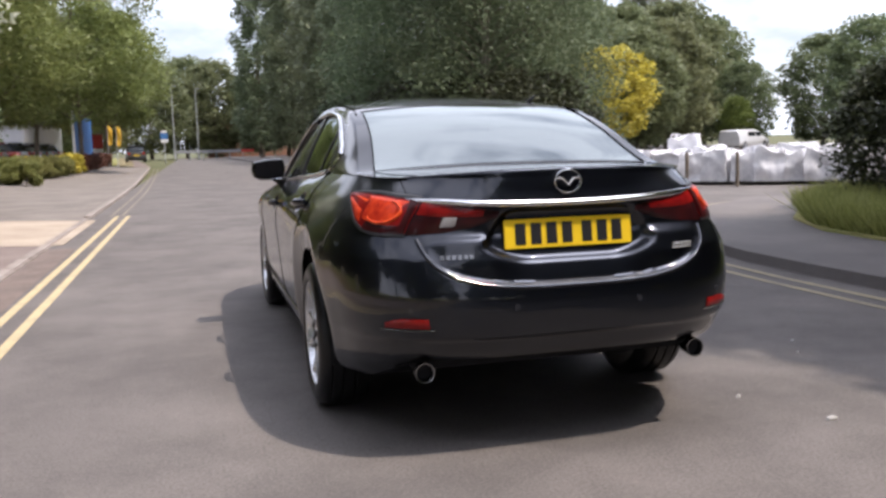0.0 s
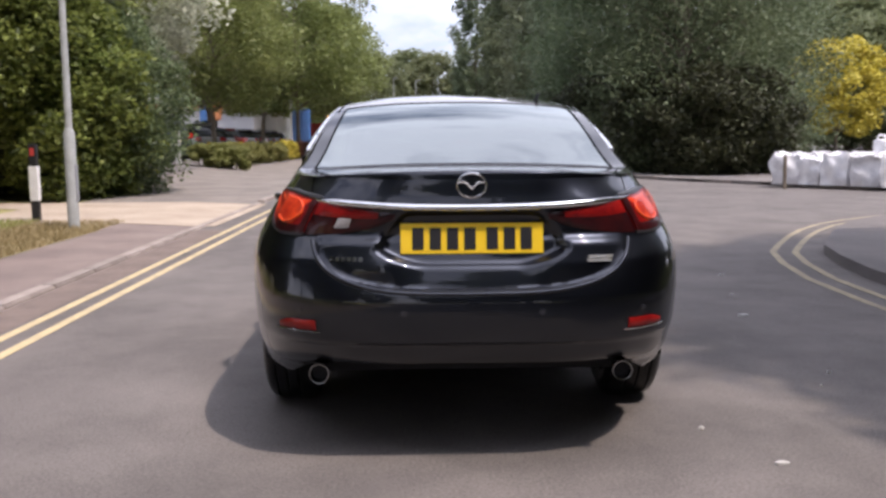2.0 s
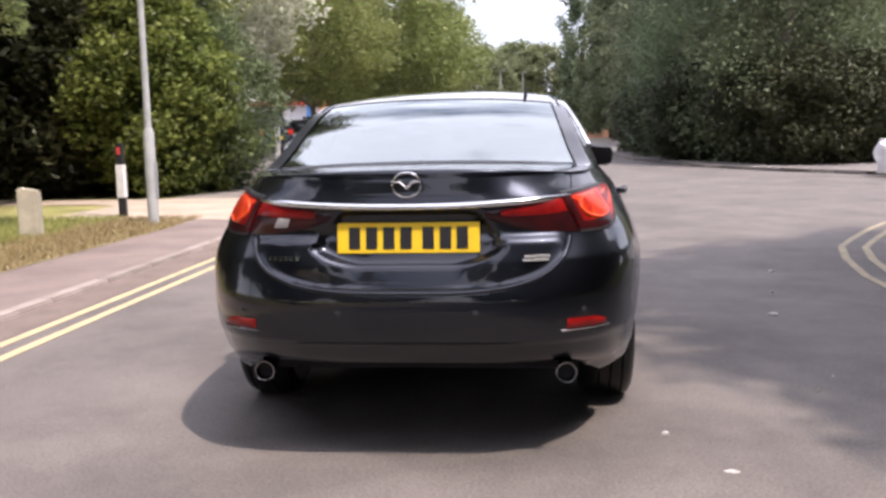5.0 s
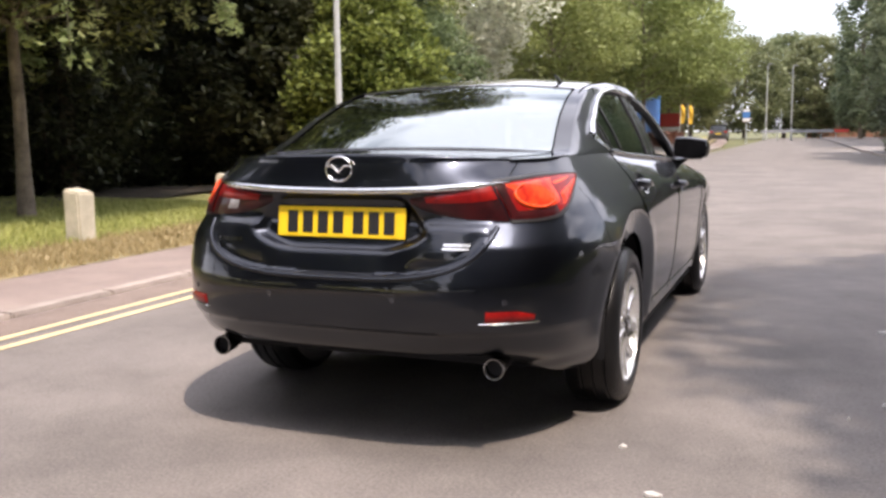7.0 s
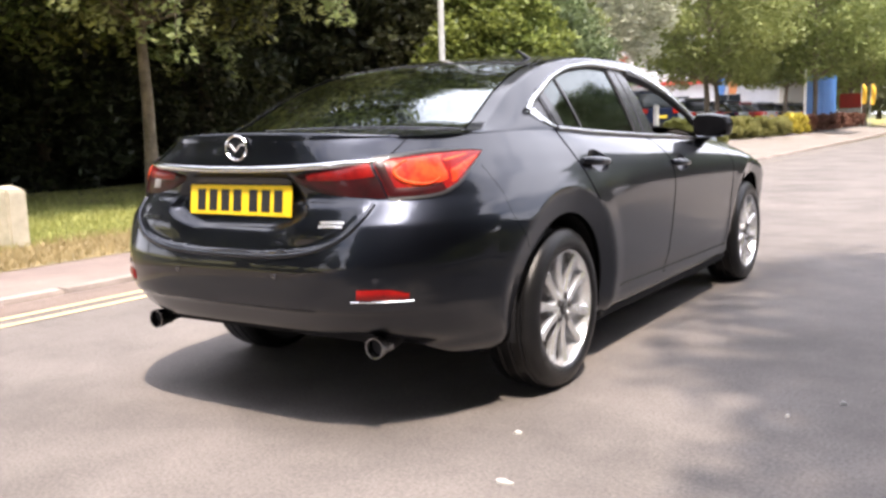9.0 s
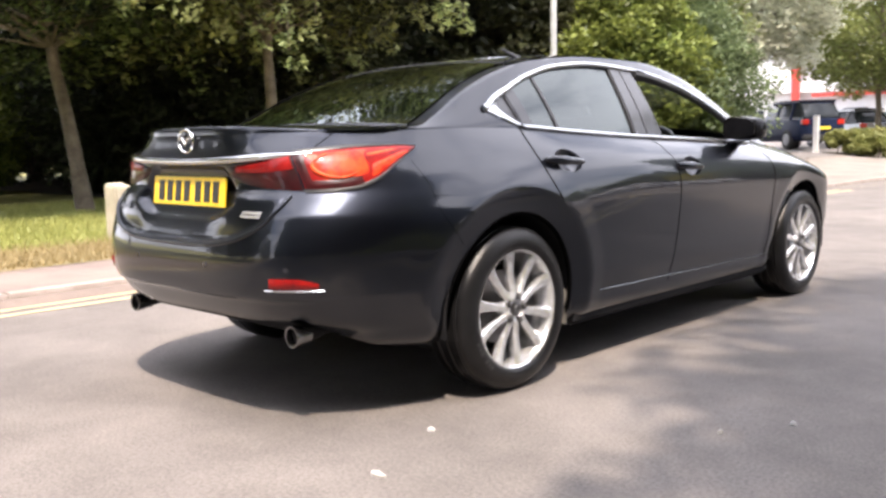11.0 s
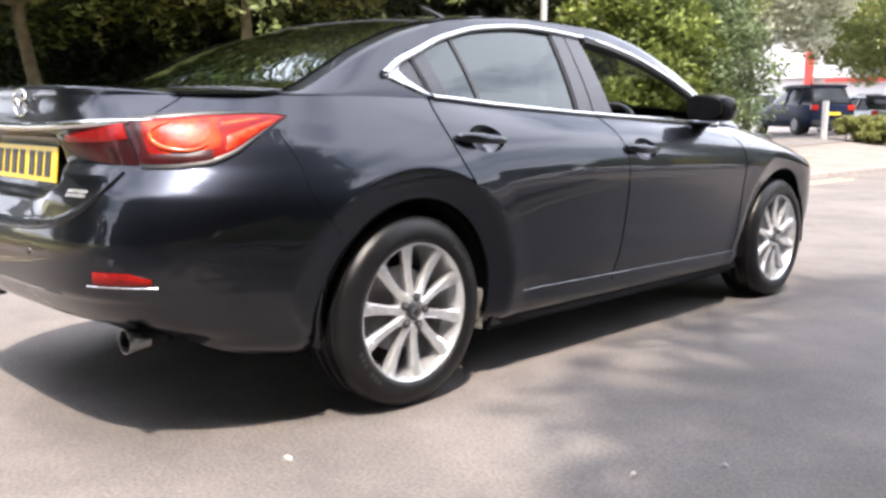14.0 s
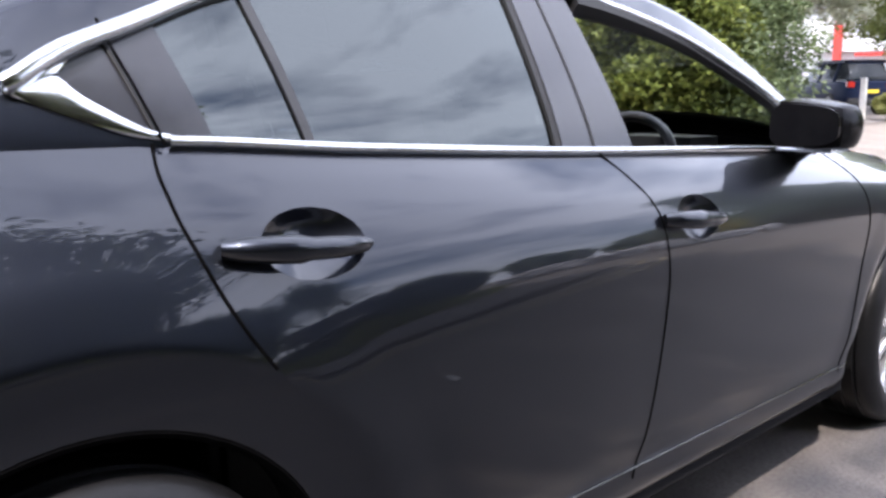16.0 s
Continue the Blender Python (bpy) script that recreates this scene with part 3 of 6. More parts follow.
tree_silver = make_tree("tree", 17, 7.5, 3.0, 3.2, round_crown, 90, 18000, 0.12, M_LEAF_GREY, "silvery pale-leaved tree over the car park", 0.12, flat=0.6)
bush_lime = make_tree("bush", 18, 4.6, 0.15, 1.7, round_crown, 80, 22000, 0.075, M_LEAF_BUSH, "tall sunlit yellow-green bush", 0.05, clump=0.2, category="bush")
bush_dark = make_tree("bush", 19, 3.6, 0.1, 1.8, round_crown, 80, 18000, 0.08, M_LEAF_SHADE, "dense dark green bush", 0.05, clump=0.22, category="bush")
bush_shade_leaf = make_tree("bush", 21, 3.8, 0.1, 1.9, round_crown, 80, 18000, 0.09, M_LEAF_SHADE, "dense near-black bush under the trees, their shade put into its leaves", 0.05, clump=0.22, category="bush")
bush_mid = make_tree("bush", 20, 4.4, 0.1, 1.9, round_crown, 80, 20000, 0.075, M_LEAF_DARK, "dense green bush grown together with its neighbours", 0.05, clump=0.22, category="bush")


def set_at(ob, x, y, turn=0, scale=1.0, z=None, stretch=1.0):
    h = (0.1 + rise(x, y)) if z is None else z
    ob.matrix_basis = pose(x, y, h, 0, 0, turn)
    ob.scale = (scale, scale, scale * stretch)


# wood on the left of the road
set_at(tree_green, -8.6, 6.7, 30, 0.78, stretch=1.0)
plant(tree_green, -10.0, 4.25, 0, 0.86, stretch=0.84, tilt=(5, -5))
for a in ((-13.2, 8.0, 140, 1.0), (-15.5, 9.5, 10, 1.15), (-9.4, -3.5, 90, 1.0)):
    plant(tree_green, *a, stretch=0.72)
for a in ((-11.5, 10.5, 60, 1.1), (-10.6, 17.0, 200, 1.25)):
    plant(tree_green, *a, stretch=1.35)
set_at(tree_shade_leaf, -18.0, 11.0, 0, 1.0)
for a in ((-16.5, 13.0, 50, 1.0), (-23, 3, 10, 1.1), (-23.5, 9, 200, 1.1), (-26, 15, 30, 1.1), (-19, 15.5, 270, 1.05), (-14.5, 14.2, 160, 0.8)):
    plant(tree_shade_leaf, *a)
set_at(bush_shade_leaf, -13.4, 8.0, 0, 1.0)
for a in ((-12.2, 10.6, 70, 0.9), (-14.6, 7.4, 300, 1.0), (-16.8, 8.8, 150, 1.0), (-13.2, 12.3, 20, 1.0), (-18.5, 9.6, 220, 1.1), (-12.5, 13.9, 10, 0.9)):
    plant(bush_shade_leaf, *a)
# bush row beyond the driveway
set_at(bush_lime, -7.4, 15.0, 0, 0.95)
for a in ((-7.3, 15.3, 190, 0.85), (-6.9, 15.9, 60, 0.7), (-17.2, 4.9, 30, 0.85), (-20.5, 5.6, 140, 0.9), (-14.8, 3.2, 80, 0.82)):
    plant(bush_lime, *a)
set_at(bush_mid, -6.8, 16.7, 0, 0.84)
for a in ((-8.0, 17.4, 250, 1.0), (-8.9, 18.6, 40, 1.1)):
    plant(bush_mid, *a)
# left part of the row, again with the shade in the leaf colour
for a in ((-10.2, 15.2, 40, 1.15), (-11.9, 15.6, 120, 1.15), (-13.5, 17, 300, 1.2), (-10.4, 17.4, 200, 1.2)):
    plant(bush_shade_leaf, *a)
set_at(tree_lime, -8.8, 35, 0, 1.0)
for a in ((-9.5, 18.2, 70, 0.95), (-11.0, 44, 40, 1.1), (-6.9, 47, 130, 1.25), (-10.5, 57, 220, 1.15), (-7.0, 64, 320, 1.25), (-9.5, 75, 100, 1.2), (-13, 68, 30, 1.3)):
    plant(tree_lime, *a)
set_at(tree_silver, -10.35, 26.6, 0, 1.05)
plant(tree_silver, -13.8, 30, 120, 1.0)
plant(tree_silver, -12.5, 24.5, 200, 1.0)
# far woods
set_at(tree_far, -12, 110, 0, 1.0)
for i, a in enumerate(((-20, 104), (-28, 100), (-6.5, 122), (2, 132), (-2, 136), (8, 128), (-16, 120), (-36, 92), (-44, 80), (14, 122), (20, 118), (-24, 86), (-15, 92), (-30, 74))):
    plant(tree_far, *a, i * 53, 0.85 + 0.06 * (i % 5))
# dark tree mass to the right of the road
set_at(tree_dark, 8.8, 27.5, 0, 0.85, 0.05)
for a in ((8.4, 33, 60, 0.95), (11.2, 30.5, 140, 0.95), (8.8, 40, 200, 1.0), (12.5, 37, 280, 1.1)):
    plant(tree_dark, *a, z=0.05)
set_at(bush_dark, 8.6, 24.6, 0, 0.9, 0.05)
for a in ((7.6, 26.6, 80, 0.9), (10.2, 25.2, 170, 0.9), (6.2, 30, 260, 0.9), (6.0, 36, 20, 0.9), (5.9, 43, 110, 0.9)):
    plant(bush_dark, *a, z=0.05)
set_at(poplar, 6.5, 104, 0, 1.0, 0.05)
for i, a in enumerate(((10, 108), (13.5, 102), (9.6, 66), (9.9, 74), (10.4, 83), (9.0, 92), (10.2, 57), (17, 108), (38, 92), (43, 96), (47, 88))):
    plant(poplar, *a, i * 71, 0.9 + 0.05 * (i % 3), z=0.05)
set_at(tree_yellow, 26.9, 55, 0, 1.22, 0.05, 0.88)
for i, a in enumerate(((22, 62), (31, 59), (37, 65), (33, 66), (49, 72), (46, 52), (38, 76), (52, 44), (44, 40), (28, 72), (20, 76), (56, 34), (60, 24), (50, 62), (33, 74))):
    plant(tree_far, *a, i * 67, 0.60 + 0.10 * (i % 4), z=0.05)
for i, a in enumerate(((34, 76), (39.5, 80), (45, 78), (51, 82), (29, 84))):
    plant(tree_far, *a, i * 83, 1.08 - 0.07 * (i % 2), z=0.05)
for i, a in enumerate(((41, 17), (36, 12), (46, 22), (28, 9), (33, 7))):
    plant(tree_far, *a, i * 97, 0.8 + 0.06 * (i % 3), z=0.05)
plant(bush_dark, 8.3, 7.4, 40, 0.56, z=0.1)
# out of view, added as dark trees for the doors to mirror
for a in ((12.9, 0.4, 140, 0.85), (17.0, -1.0, 260, 0.9)):
    plant(tree_shade_leaf, *a, z=0.1)
for i, a in enumerate(((19, 9.5), (22, 8), (16.5, 6.5))):
    plant(bush_dark, *a, i * 97, 0.9, z=0.1)
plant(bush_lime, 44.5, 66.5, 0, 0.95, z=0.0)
# trees on the right verge, behind the walk, that shade the road
set_at(tree_shade, 8.05, 0.8, 20, 0.95, 0.12)
for a in ((9.6, -4.2, 20, 0.88), (8.9, 4.9, 150, 0.42), (7.2, -6.5, 80, 0.9)):
    plant(tree_shade, *a, z=0.12)
# unseen trees added to darken the road that the rear bumper mirrors
for i, a in enumerate(((12.5, -4), (5.8, -11.5), (6.6, -18.5), (4.0, -27), (-7.8, -13))):
    plant(tree_far, *a, i * 77, 0.95, z=0.05)
# unseen row added to close bright gaps in the body's reflections
for i in range(11):
    plant(tree_far, 12.2 + 0.9 * math.sin(i * 2.1), -25 + i * 2.9, i * 59, 0.40 + 0.03 * (i % 3), z=0.05)
for i, a in enumerate(((17, -9), (20, -2), (16, -16), (24, 4), (9, -22), (2, -34), (-6, -30), (-12, -20), (14, -28), (-10, -10))):
    plant(tree_far, *a, i * 41, 0.65 + 0.05 * (i % 3), z=0.05)


def hedge(name, x0, y0, x1, y1, height, depth, leaves, size, mat, label, seed):
    """A clipped hedge: leaf shell over short stems."""
    a, b = Vector((x0, y0, 0)), Vector((x1, y1, 0))
    d = b - a
    length = d.length
    owner = tagged(empty(name, Matrix.Translation((x0, y0, 0.1 + rise(x0, y0)))), label, "hedge")
    rng = np.random.default_rng(seed)
    n = max(6, int(length / 0.30)) * 6
    t = rng.random(n)
    side = rng.uniform(-0.5, 0.5, n) * depth
    u = d.normalized()
    w = Vector((-u.y, u.x, 0))
    zz = rng.uniform(0.12, height - 0.16, n)
    dz = np.array([rise(x0 + d.x * k, y0 + d.y * k) - rise(x0, y0) for k in t])
    c = np.stack([d.x * t + w.x * side, d.y * t + w.y * side, zz + dz], 1)
    v, f = leaf_cloud(c, np.full(n, 0.20), max(4, leaves // n), size, seed, 0.9)
    part("foliage", fast_mesh("foliage", v, f), mat, owner)
    stem = bm_mesh("stem", tube([(0, 0, -0.1), (0.05, 0.03, height * 0.7)], [0.025, 0.01], 5))
    stem.materials.append(M_BARK)
    for k in range(max(3, int(length / 1.2))):
        q = (k + 0.5) / max(3, int(length / 1.2))
        ob = new("stem", stem)
        ob.parent = owner
        ob.location = d * q + Vector((0, 0, rise(x0 + d.x * q, y0 + d.y * q) - rise(x0, y0)))
    return owner


hedge("hedge", -7.3, 28.6, -6.9, 39.8, 0.85, 0.9, 34000, 0.065, M_LEAF_LIME, "low clipped yellow-green hedge edging the car park", 31)
hedge("hedge", -8.15, 28.25, -6.2, 28.1, 0.85, 0.7, 8000, 0.065, M_LEAF_LIME, "low clipped yellow-green hedge beside a white post", 32)
hedge("hedge", -6.9, 40.0, -6.9, 43.5, 0.95, 0.9, 9000, 0.08, M_LEAF_YELLOW, "low clipped golden-yellow hedge", 33)
hedge("hedge", -6.9, 44.0, -7.2, 62, 0.9, 1.0, 20000, 0.1, M_LEAF_RED, "low russet hedge along the car park", 34)


def blades(name, region, count, height, mat, label, seed, width=0.006):
    rng = np.random.default_rng(seed)
    pts = region(rng, count)
    n = len(pts)
    ang = rng.random(n) * 2 * math.pi
    h = height * (0.4 + rng.random(n))
    w = width * (0.6 + rng.random(n))
    dx, dy = np.cos(ang) * w, np.sin(ang) * w
    lx, ly = rng.normal(size=n) * h * 0.45, rng.normal(size=n) * h * 0.45
    v = np.stack([np.stack([pts[:, 0] - dx, pts[:, 1] - dy, pts[:, 2]], 1), np.stack([pts[:, 0] + dx, pts[:, 1] + dy, pts[:, 2]], 1),
                  np.stack([pts[:, 0] + lx, pts[:, 1] + ly, pts[:, 2] + h], 1)], 1).reshape(-1, 3)
    k = np.arange(n) * 3
    ob = part(name, fast_mesh(name, v, np.stack([k, k + 1, k + 2], 1)), mat)
    return tagged(ob, label, "grass", kind="stuff")


def strip_region(x0, x1, y0, y1, z):
    def made(rng, n):
        return np.stack([rng.uniform(x0, x1, n), rng.uniform(y0, y1, n), np.full(n, z)], 1)
    return made


blades("grass", strip_region(-12.5, -5.6, -1, 9.8, 0.05), 80000, 0.07, M_GRASS, "short mown grass on the lawn", 41, 0.008)
blades("straw_grass", strip_region(-5.9, -4.4, -3, 9.8, 0.04), 26000, 0.06, M_STRAW, "dry straw-coloured grass along the footpath", 42, 0.008)
BANK_EDGE = curve_of([(-3, 5.25), (4.2, 5.3), (5.4, 5.45), (6.8, 6.15), (7.9, 7.1), (9.1, 8.9)])


def bank_region(rng, n):
    y = rng.uniform(-1.0, 8.9, n)
    edge = np.array([BANK_EDGE(k) for k in y])
    return np.stack([edge + rng.random(n) ** 1.6 * 5.0, y, np.full(n, 0.12)], 1)


blades("tall_grass", bank_region, 42000, 0.30, M_GRASS, "long rough grass on the bank", 43, 0.012)


# ---- street furniture ----
def lamp_post(x, y, height, label, z=0.05, r=0.075):
    owner = tagged(empty("lamp_post", pose(x, y, z)), label, "lamp post", group="lamp posts")
    part("base_section", tube([(0, 0, -0.1), (0, 0, 1.25), (0, 0, 1.33)], [r, r, r * 0.66], 14), M_GALV, owner, "wider grey base section", True)
    part("pole", tube([(0, 0, 1.3), (0, 0, height)], [r * 0.66, r * 0.42], 12), M_GALV, owner, smooth=True)
    bm = box(-0.03, 0.55, -0.1, 0.1, height - 0.05, height + 0.07, 0.03)
    part("lantern", bm, M_GREY_METAL, owner)
    part("access_door", box(r * 0.82, r + 0.006, -0.04, 0.04, 0.35, 0.85, 0.004), M_GREY_METAL, owner)
    return owner


lamp_post(-4.82, 8.95, 7.0, "grey steel lamp post with a wider base")
lamp_post(-3.4, 112, 8.8, "distant grey lamp post by the road", 0.1, 0.13)
lamp_post(-0.6, 112, 8.6, "distant grey lamp post by the road", 0.0, 0.13)


def stump(x, y, h, turn, label):
    bm = box(-0.12, 0.12, -0.11, 0.11, -0.1, h, 0.02)
    for v in bm.verts:
        v.co += Vector((noise.noise(v.co * 5 + Vector((x, y, 0))), noise.noise(v.co * 5 + Vector((y, 3, x))), noise.noise(v.co * 4 + Vector((1, x, y))))) * 0.018
        if v.co.z > h * 0.8:
            v.co.z -= 0.05 * (v.co.x + 0.12) / 0.24
    ob = part("bollard", bm, M_CONCRETE)
    ob.matrix_basis = pose(x, y, 0.05, 0, 0, turn)
    return tagged(ob, label, "bollard", group="concrete bollards")


stump(-5.72, 7.4, 0.62, 12, "stubby weathered concrete bollard on the grass")
stump(-5.75, 2.68, 0.60, 5, "stubby weathered concrete bollard on the grass")
stump(-5.72, 4.72, 0.58, -8, "stubby weathered concrete bollard on the grass")

marker = tagged(empty("marker_post", pose(-5.75, 10.0, 0.05)), "black and white marker post with a red tip", "marker post")
part("shaft", box(-0.055, 0.055, -0.045, 0.045, -0.1, 1.12, 0.01), M_BLACK, marker)
part("white_band", box(-0.062, 0.062, -0.052, 0.052, 0.30, 0.80, 0.006), M_WHITE, marker, "white reflective band")
part("reflector", box(-0.03, 0.03, -0.053, -0.044, 0.95, 1.06, 0.003), M_RED, marker, "red reflector")

white_post = tagged(part("post", box(-0.08, 0.08, -0.08, 0.08, -0.1, 1.15, 0.015), M_WHITE), "white painted timber post at the hedge end", "post")
white_post.matrix_basis = pose(-8.5, 28.2, 0.42)


def flag(x, y, h, mat, label, group="banner flags", width=0.55):
    owner = tagged(empty("banner_flag", pose(x, y, 0.1 + rise(x, y))), label, "flag", group=group)
    part("pole", tube([(0, 0, -0.1), (0, 0, h)], [0.03, 0.018], 8), M_GALV, owner, smooth=True)
    vs, fs = [], []
    for k in range(13):
        t = k / 12
        z = h * (0.52 + 0.47 * t)
        wd = width * (0.75 + 0.25 * math.sin(math.pi * t)) if t < 0.9 else width * 0.5
        for i in range(5):
            u = i / 4
            vs.append((0.03 + wd * u, 0.06 * math.sin(3 * u + 4 * t), z))
    for k in range(12):
        for i in range(4):
            a = k * 5 + i
            fs.append((a, a + 1, a + 6, a + 5))
    bm = bmesh.new()
    bm.from_mesh(mesh_of("cloth", vs, fs))
    bmesh.ops.solidify(bm, geom=bm.faces[:], thickness=0.008)
    part("cloth", bm, mat, owner, smooth=True)
    return owner


flag(-14.1, 54.6, 3.9, M_BLUE, "upright blue banner flag in the car park")
flag(-12.5, 51.4, 3.8, M_ORANGE, "upright orange banner flag in the car park")
flag(-6.75, 61, 2.7, M_YEL, "tall yellow banner flag beside the hedge", width=0.30)
flag(-6.15, 60.4, 2.7, M_YEL, "tall yellow banner flag beside the hedge", width=0.30)

# blue hoarding of upright panels
hoard = tagged(empty("hoarding", pose(-7.0, 45.3, 0.35)), "blue hoarding of upright ribbed panels", "hoarding")
for k in range(9):
    part("panel", box(-0.03, 0.03, k * 0.88, k * 0.88 + 0.84, 0.05, 2.75, 0.012), M_BLUE, hoard)
for k in (-0.07, 3.9, 7.92):
    part("post", box(-0.07, 0.05, k, k + 0.06, -0.1, 2.95, 0.008), M_WHITE if k < 0 else M_BLUE, hoard)

blue_sign = tagged(empty("road_sign", pose(-3.70, 81.0, 0.1)), "small blue and white road sign on a grey pole", "sign")
part("pole", tube([(0, 0, -0.1), (0, 0, 2.85)], 0.06, 8), M_GALV, blue_sign)
part("plate", box(-0.32, 0.32, -0.10, -0.062, 2.12, 2.66, 0.02), M_BLUE, blue_sign)
part("upper_plate", box(-0.26, 0.26, -0.10, -0.062, 2.68, 2.88, 0.01), M_WHITE, blue_sign, "white plate above")
part("lower_plate", box(-0.32, 0.32, -0.10, -0.062, 1.82, 2.10, 0.01), M_WHITE, blue_sign, "white plate below")

barrier = tagged(empty("barrier_rail", pose(-3.2, 98, 0.0)), "low grey barrier rail with a red end panel", "barrier")
for k in range(6):
    part("rail", box(k * 1.4, k * 1.4 + 1.36, -0.04, 0.04, 0.85, 1.15, 0.01), M_RED if k == 5 else M_GREY_METAL, barrier)
    part("leg", box(k * 1.4 + 0.1, k * 1.4 + 0.2, -0.05, 0.05, -0.05, 0.85, 0.008), M_GREY_METAL, barrier)

red_board = tagged(empty("site_hoarding", pose(-9.2, 68, 0.4)), "low red and white site board in the car park", "hoarding")
part("red_board", box(0, 1.5, -0.05, 0.05, 1.1, 2.1, 0.02), M_RED, red_board)
part("white_board", box(0, 1.5, -0.05, 0.05, 0.55, 1.05, 0.02), M_WHITE, red_board)
for k in (0.15, 1.2):
    part("leg", box(k, k + 0.12, -0.04, 0.04, -0.1, 0.56, 0.01), M_GALV, red_board)


# ---- buildings ----
shed = tagged(empty("retail_unit", pose(-46, 62, 0.35)), "long low white retail building with a red band", "building")
part("wall", box(0, 34, 0, 18, -0.2, 3.4, 0.05), M_CLAD, shed, "white lower wall")
part("fascia", box(-0.3, 34.3, -0.5, 18.3, 3.4, 6.2, 0.05), M_CLAD, shed, "white clad fascia")
part("roof", box(-0.5, 34.5, -0.7, 18.5, 6.2, 6.5, 0.05), M_CLAD, shed)
part("red_band", box(24.2, 34.2, -0.6, -0.503, 3.1, 3.35, 0.01), M_RED, shed, "red sign band")
part("red_pylon", box(22.9, 23.4, -0.9, -0.61, 0.2, 5.3, 0.02), M_RED, shed, "red upright sign panel")
M_DARK_GLASS = material("dark_shop_glass", (0.02, 0.025, 0.03), 0.1)
for k in range(9):
    part("window", box(1 + k * 3.6, 2.6 + k * 3.6, -0.05, -0.004, 0.9, 2.3, 0.01), M_DARK_GLASS, shed)

brick_house = tagged(empty("brick_building", pose(1.0, 138, 0.0)), "low brown brick building at the end of the road", "building")
part("wall", box(0, 16, 0, 9, -0.2, 6.2, 0.03), M_BRICK_FAR, brick_house)
part("roof", box(-0.4, 16.4, -0.4, 9.4, 6.2, 6.6, 0.03), M_GREY_METAL, brick_house)
for k in range(4):
    part("window", box(1.2 + 3.8 * k, 3.2 + 3.8 * k, -0.05, -0.004, 2.6, 4.2, 0.01), M_DARK_GLASS, brick_house)


# ---- bulk bags by the turning ----
def bulk_bag(x, y, size, turn, seed, z=0.09):
    owner = tagged(empty("bulk_bag", pose(x, y, z, 0, 0, turn)), "bulging white woven bulk bag on the pavement", "bag", group="row of bulk bags")
    bm = bmesh.new()
    bmesh.ops.create_cube(bm, size=1.0)
    bmesh.ops.subdivide_edges(bm, edges=bm.edges[:], cuts=9, use_grid_fill=True)
    for v in bm.verts:
        c = v.co.copy()
        around = math.atan2(c.y, c.x)
        bulge = 1 + 0.07 * (1 - (2 * c.z) ** 2) + 0.022 * math.sin(13 * around + seed) * (1 - abs(2 * c.z)) + 0.016 * math.sin(23 * around + 2 * seed)
        v.co = Vector((c.x * size * bulge, c.y * size * bulge, (c.z + 0.5) * size * 1.16))
        q = v.co * 3.1 + Vector((seed * 3.7, seed, 0))
        v.co += Vector((noise.noise(q), noise.noise(q + Vector((9, 0, 0))), noise.noise(q + Vector((0, 9, 0))) * (1.6 if c.z > 0 else 0))) * 0.085
        v.co.z = max(v.co.z, 0.0)
    part("sack", bm, M_BAG, owner, smooth=True)
    for sx in (-1, 1):
        for sy in (-1, 1):
            a = size * 0.45
            part("lifting_loop", tube([(sx * a, sy * a, size * 1.08), (sx * a * 0.9, sy * a * 0.9, size * 1.24), (sx * a * 0.55, sy * a * 0.8, size * 1.22), (sx * a * 0.5, sy * a * 0.75, size * 1.1)], 0.022, 5), M_BAG, owner)
    return owner


random.seed(5)
for k in range(11):
    bulk_bag(8.72 + k * 0.44 + random.uniform(-0.04, 0.04), 18.45 - k * 0.415 + random.uniform(-0.12, 0.12), random.uniform(0.54, 0.64), -43 + random.uniform(-12, 12), k)
for k in range(10):
    bulk_bag(9.3 + k * 0.50, 19.1 - k * 0.47, random.uniform(0.58, 0.70), -43 + random.uniform(-14, 14), k + 20)
for px, py in ((8.36, 17.75), (10.15, 16.4), (10.78, 15.25)):
    post = tagged(part("post", tube([(0, 0, -0.1), (0, 0, 0.68), (0, 0, 0.72)], [0.045, 0.042, 0.025], 10), M_BARK), "dark timber post in front of the bulk bags", "post", group="posts by the bags")
    post.matrix_basis = pose(px, py, 0.09)
upper = bulk_bag(11.25, 18.35, 0.72, -40, 40)
upper.scale = (1.0, 1.0, 1.3)

# ---- parked vehicles and a van in the distance ----
def car_paint(name, base):
    return material(name, base, 0.3, metal=0.3, second=tuple(c * 0.85 for c in base), scale=3, coat=0.25, spec=0.3)


M_CAR_GLASS = material("parked_car_glass", (0.02, 0.024, 0.028), 0.08, second=(0.03, 0.034, 0.04), scale=2, spec=0.25)
M_CAR_TYRE = material("parked_car_tyre", (0.015, 0.015, 0.016), 0.7, grain=0.2)
M_CAR_RIM = material("parked_car_rim", (0.30, 0.30, 0.31), 0.4, metal=0.6, grain=0.1)
M_CAR_LAMP = material("parked_car_lamp", (0.45, 0.03, 0.02), 0.15, grain=0.1, coat=1.0)
M_CAR_BUMPER = material("parked_car_trim", (0.03, 0.03, 0.032), 0.5, grain=0.1)


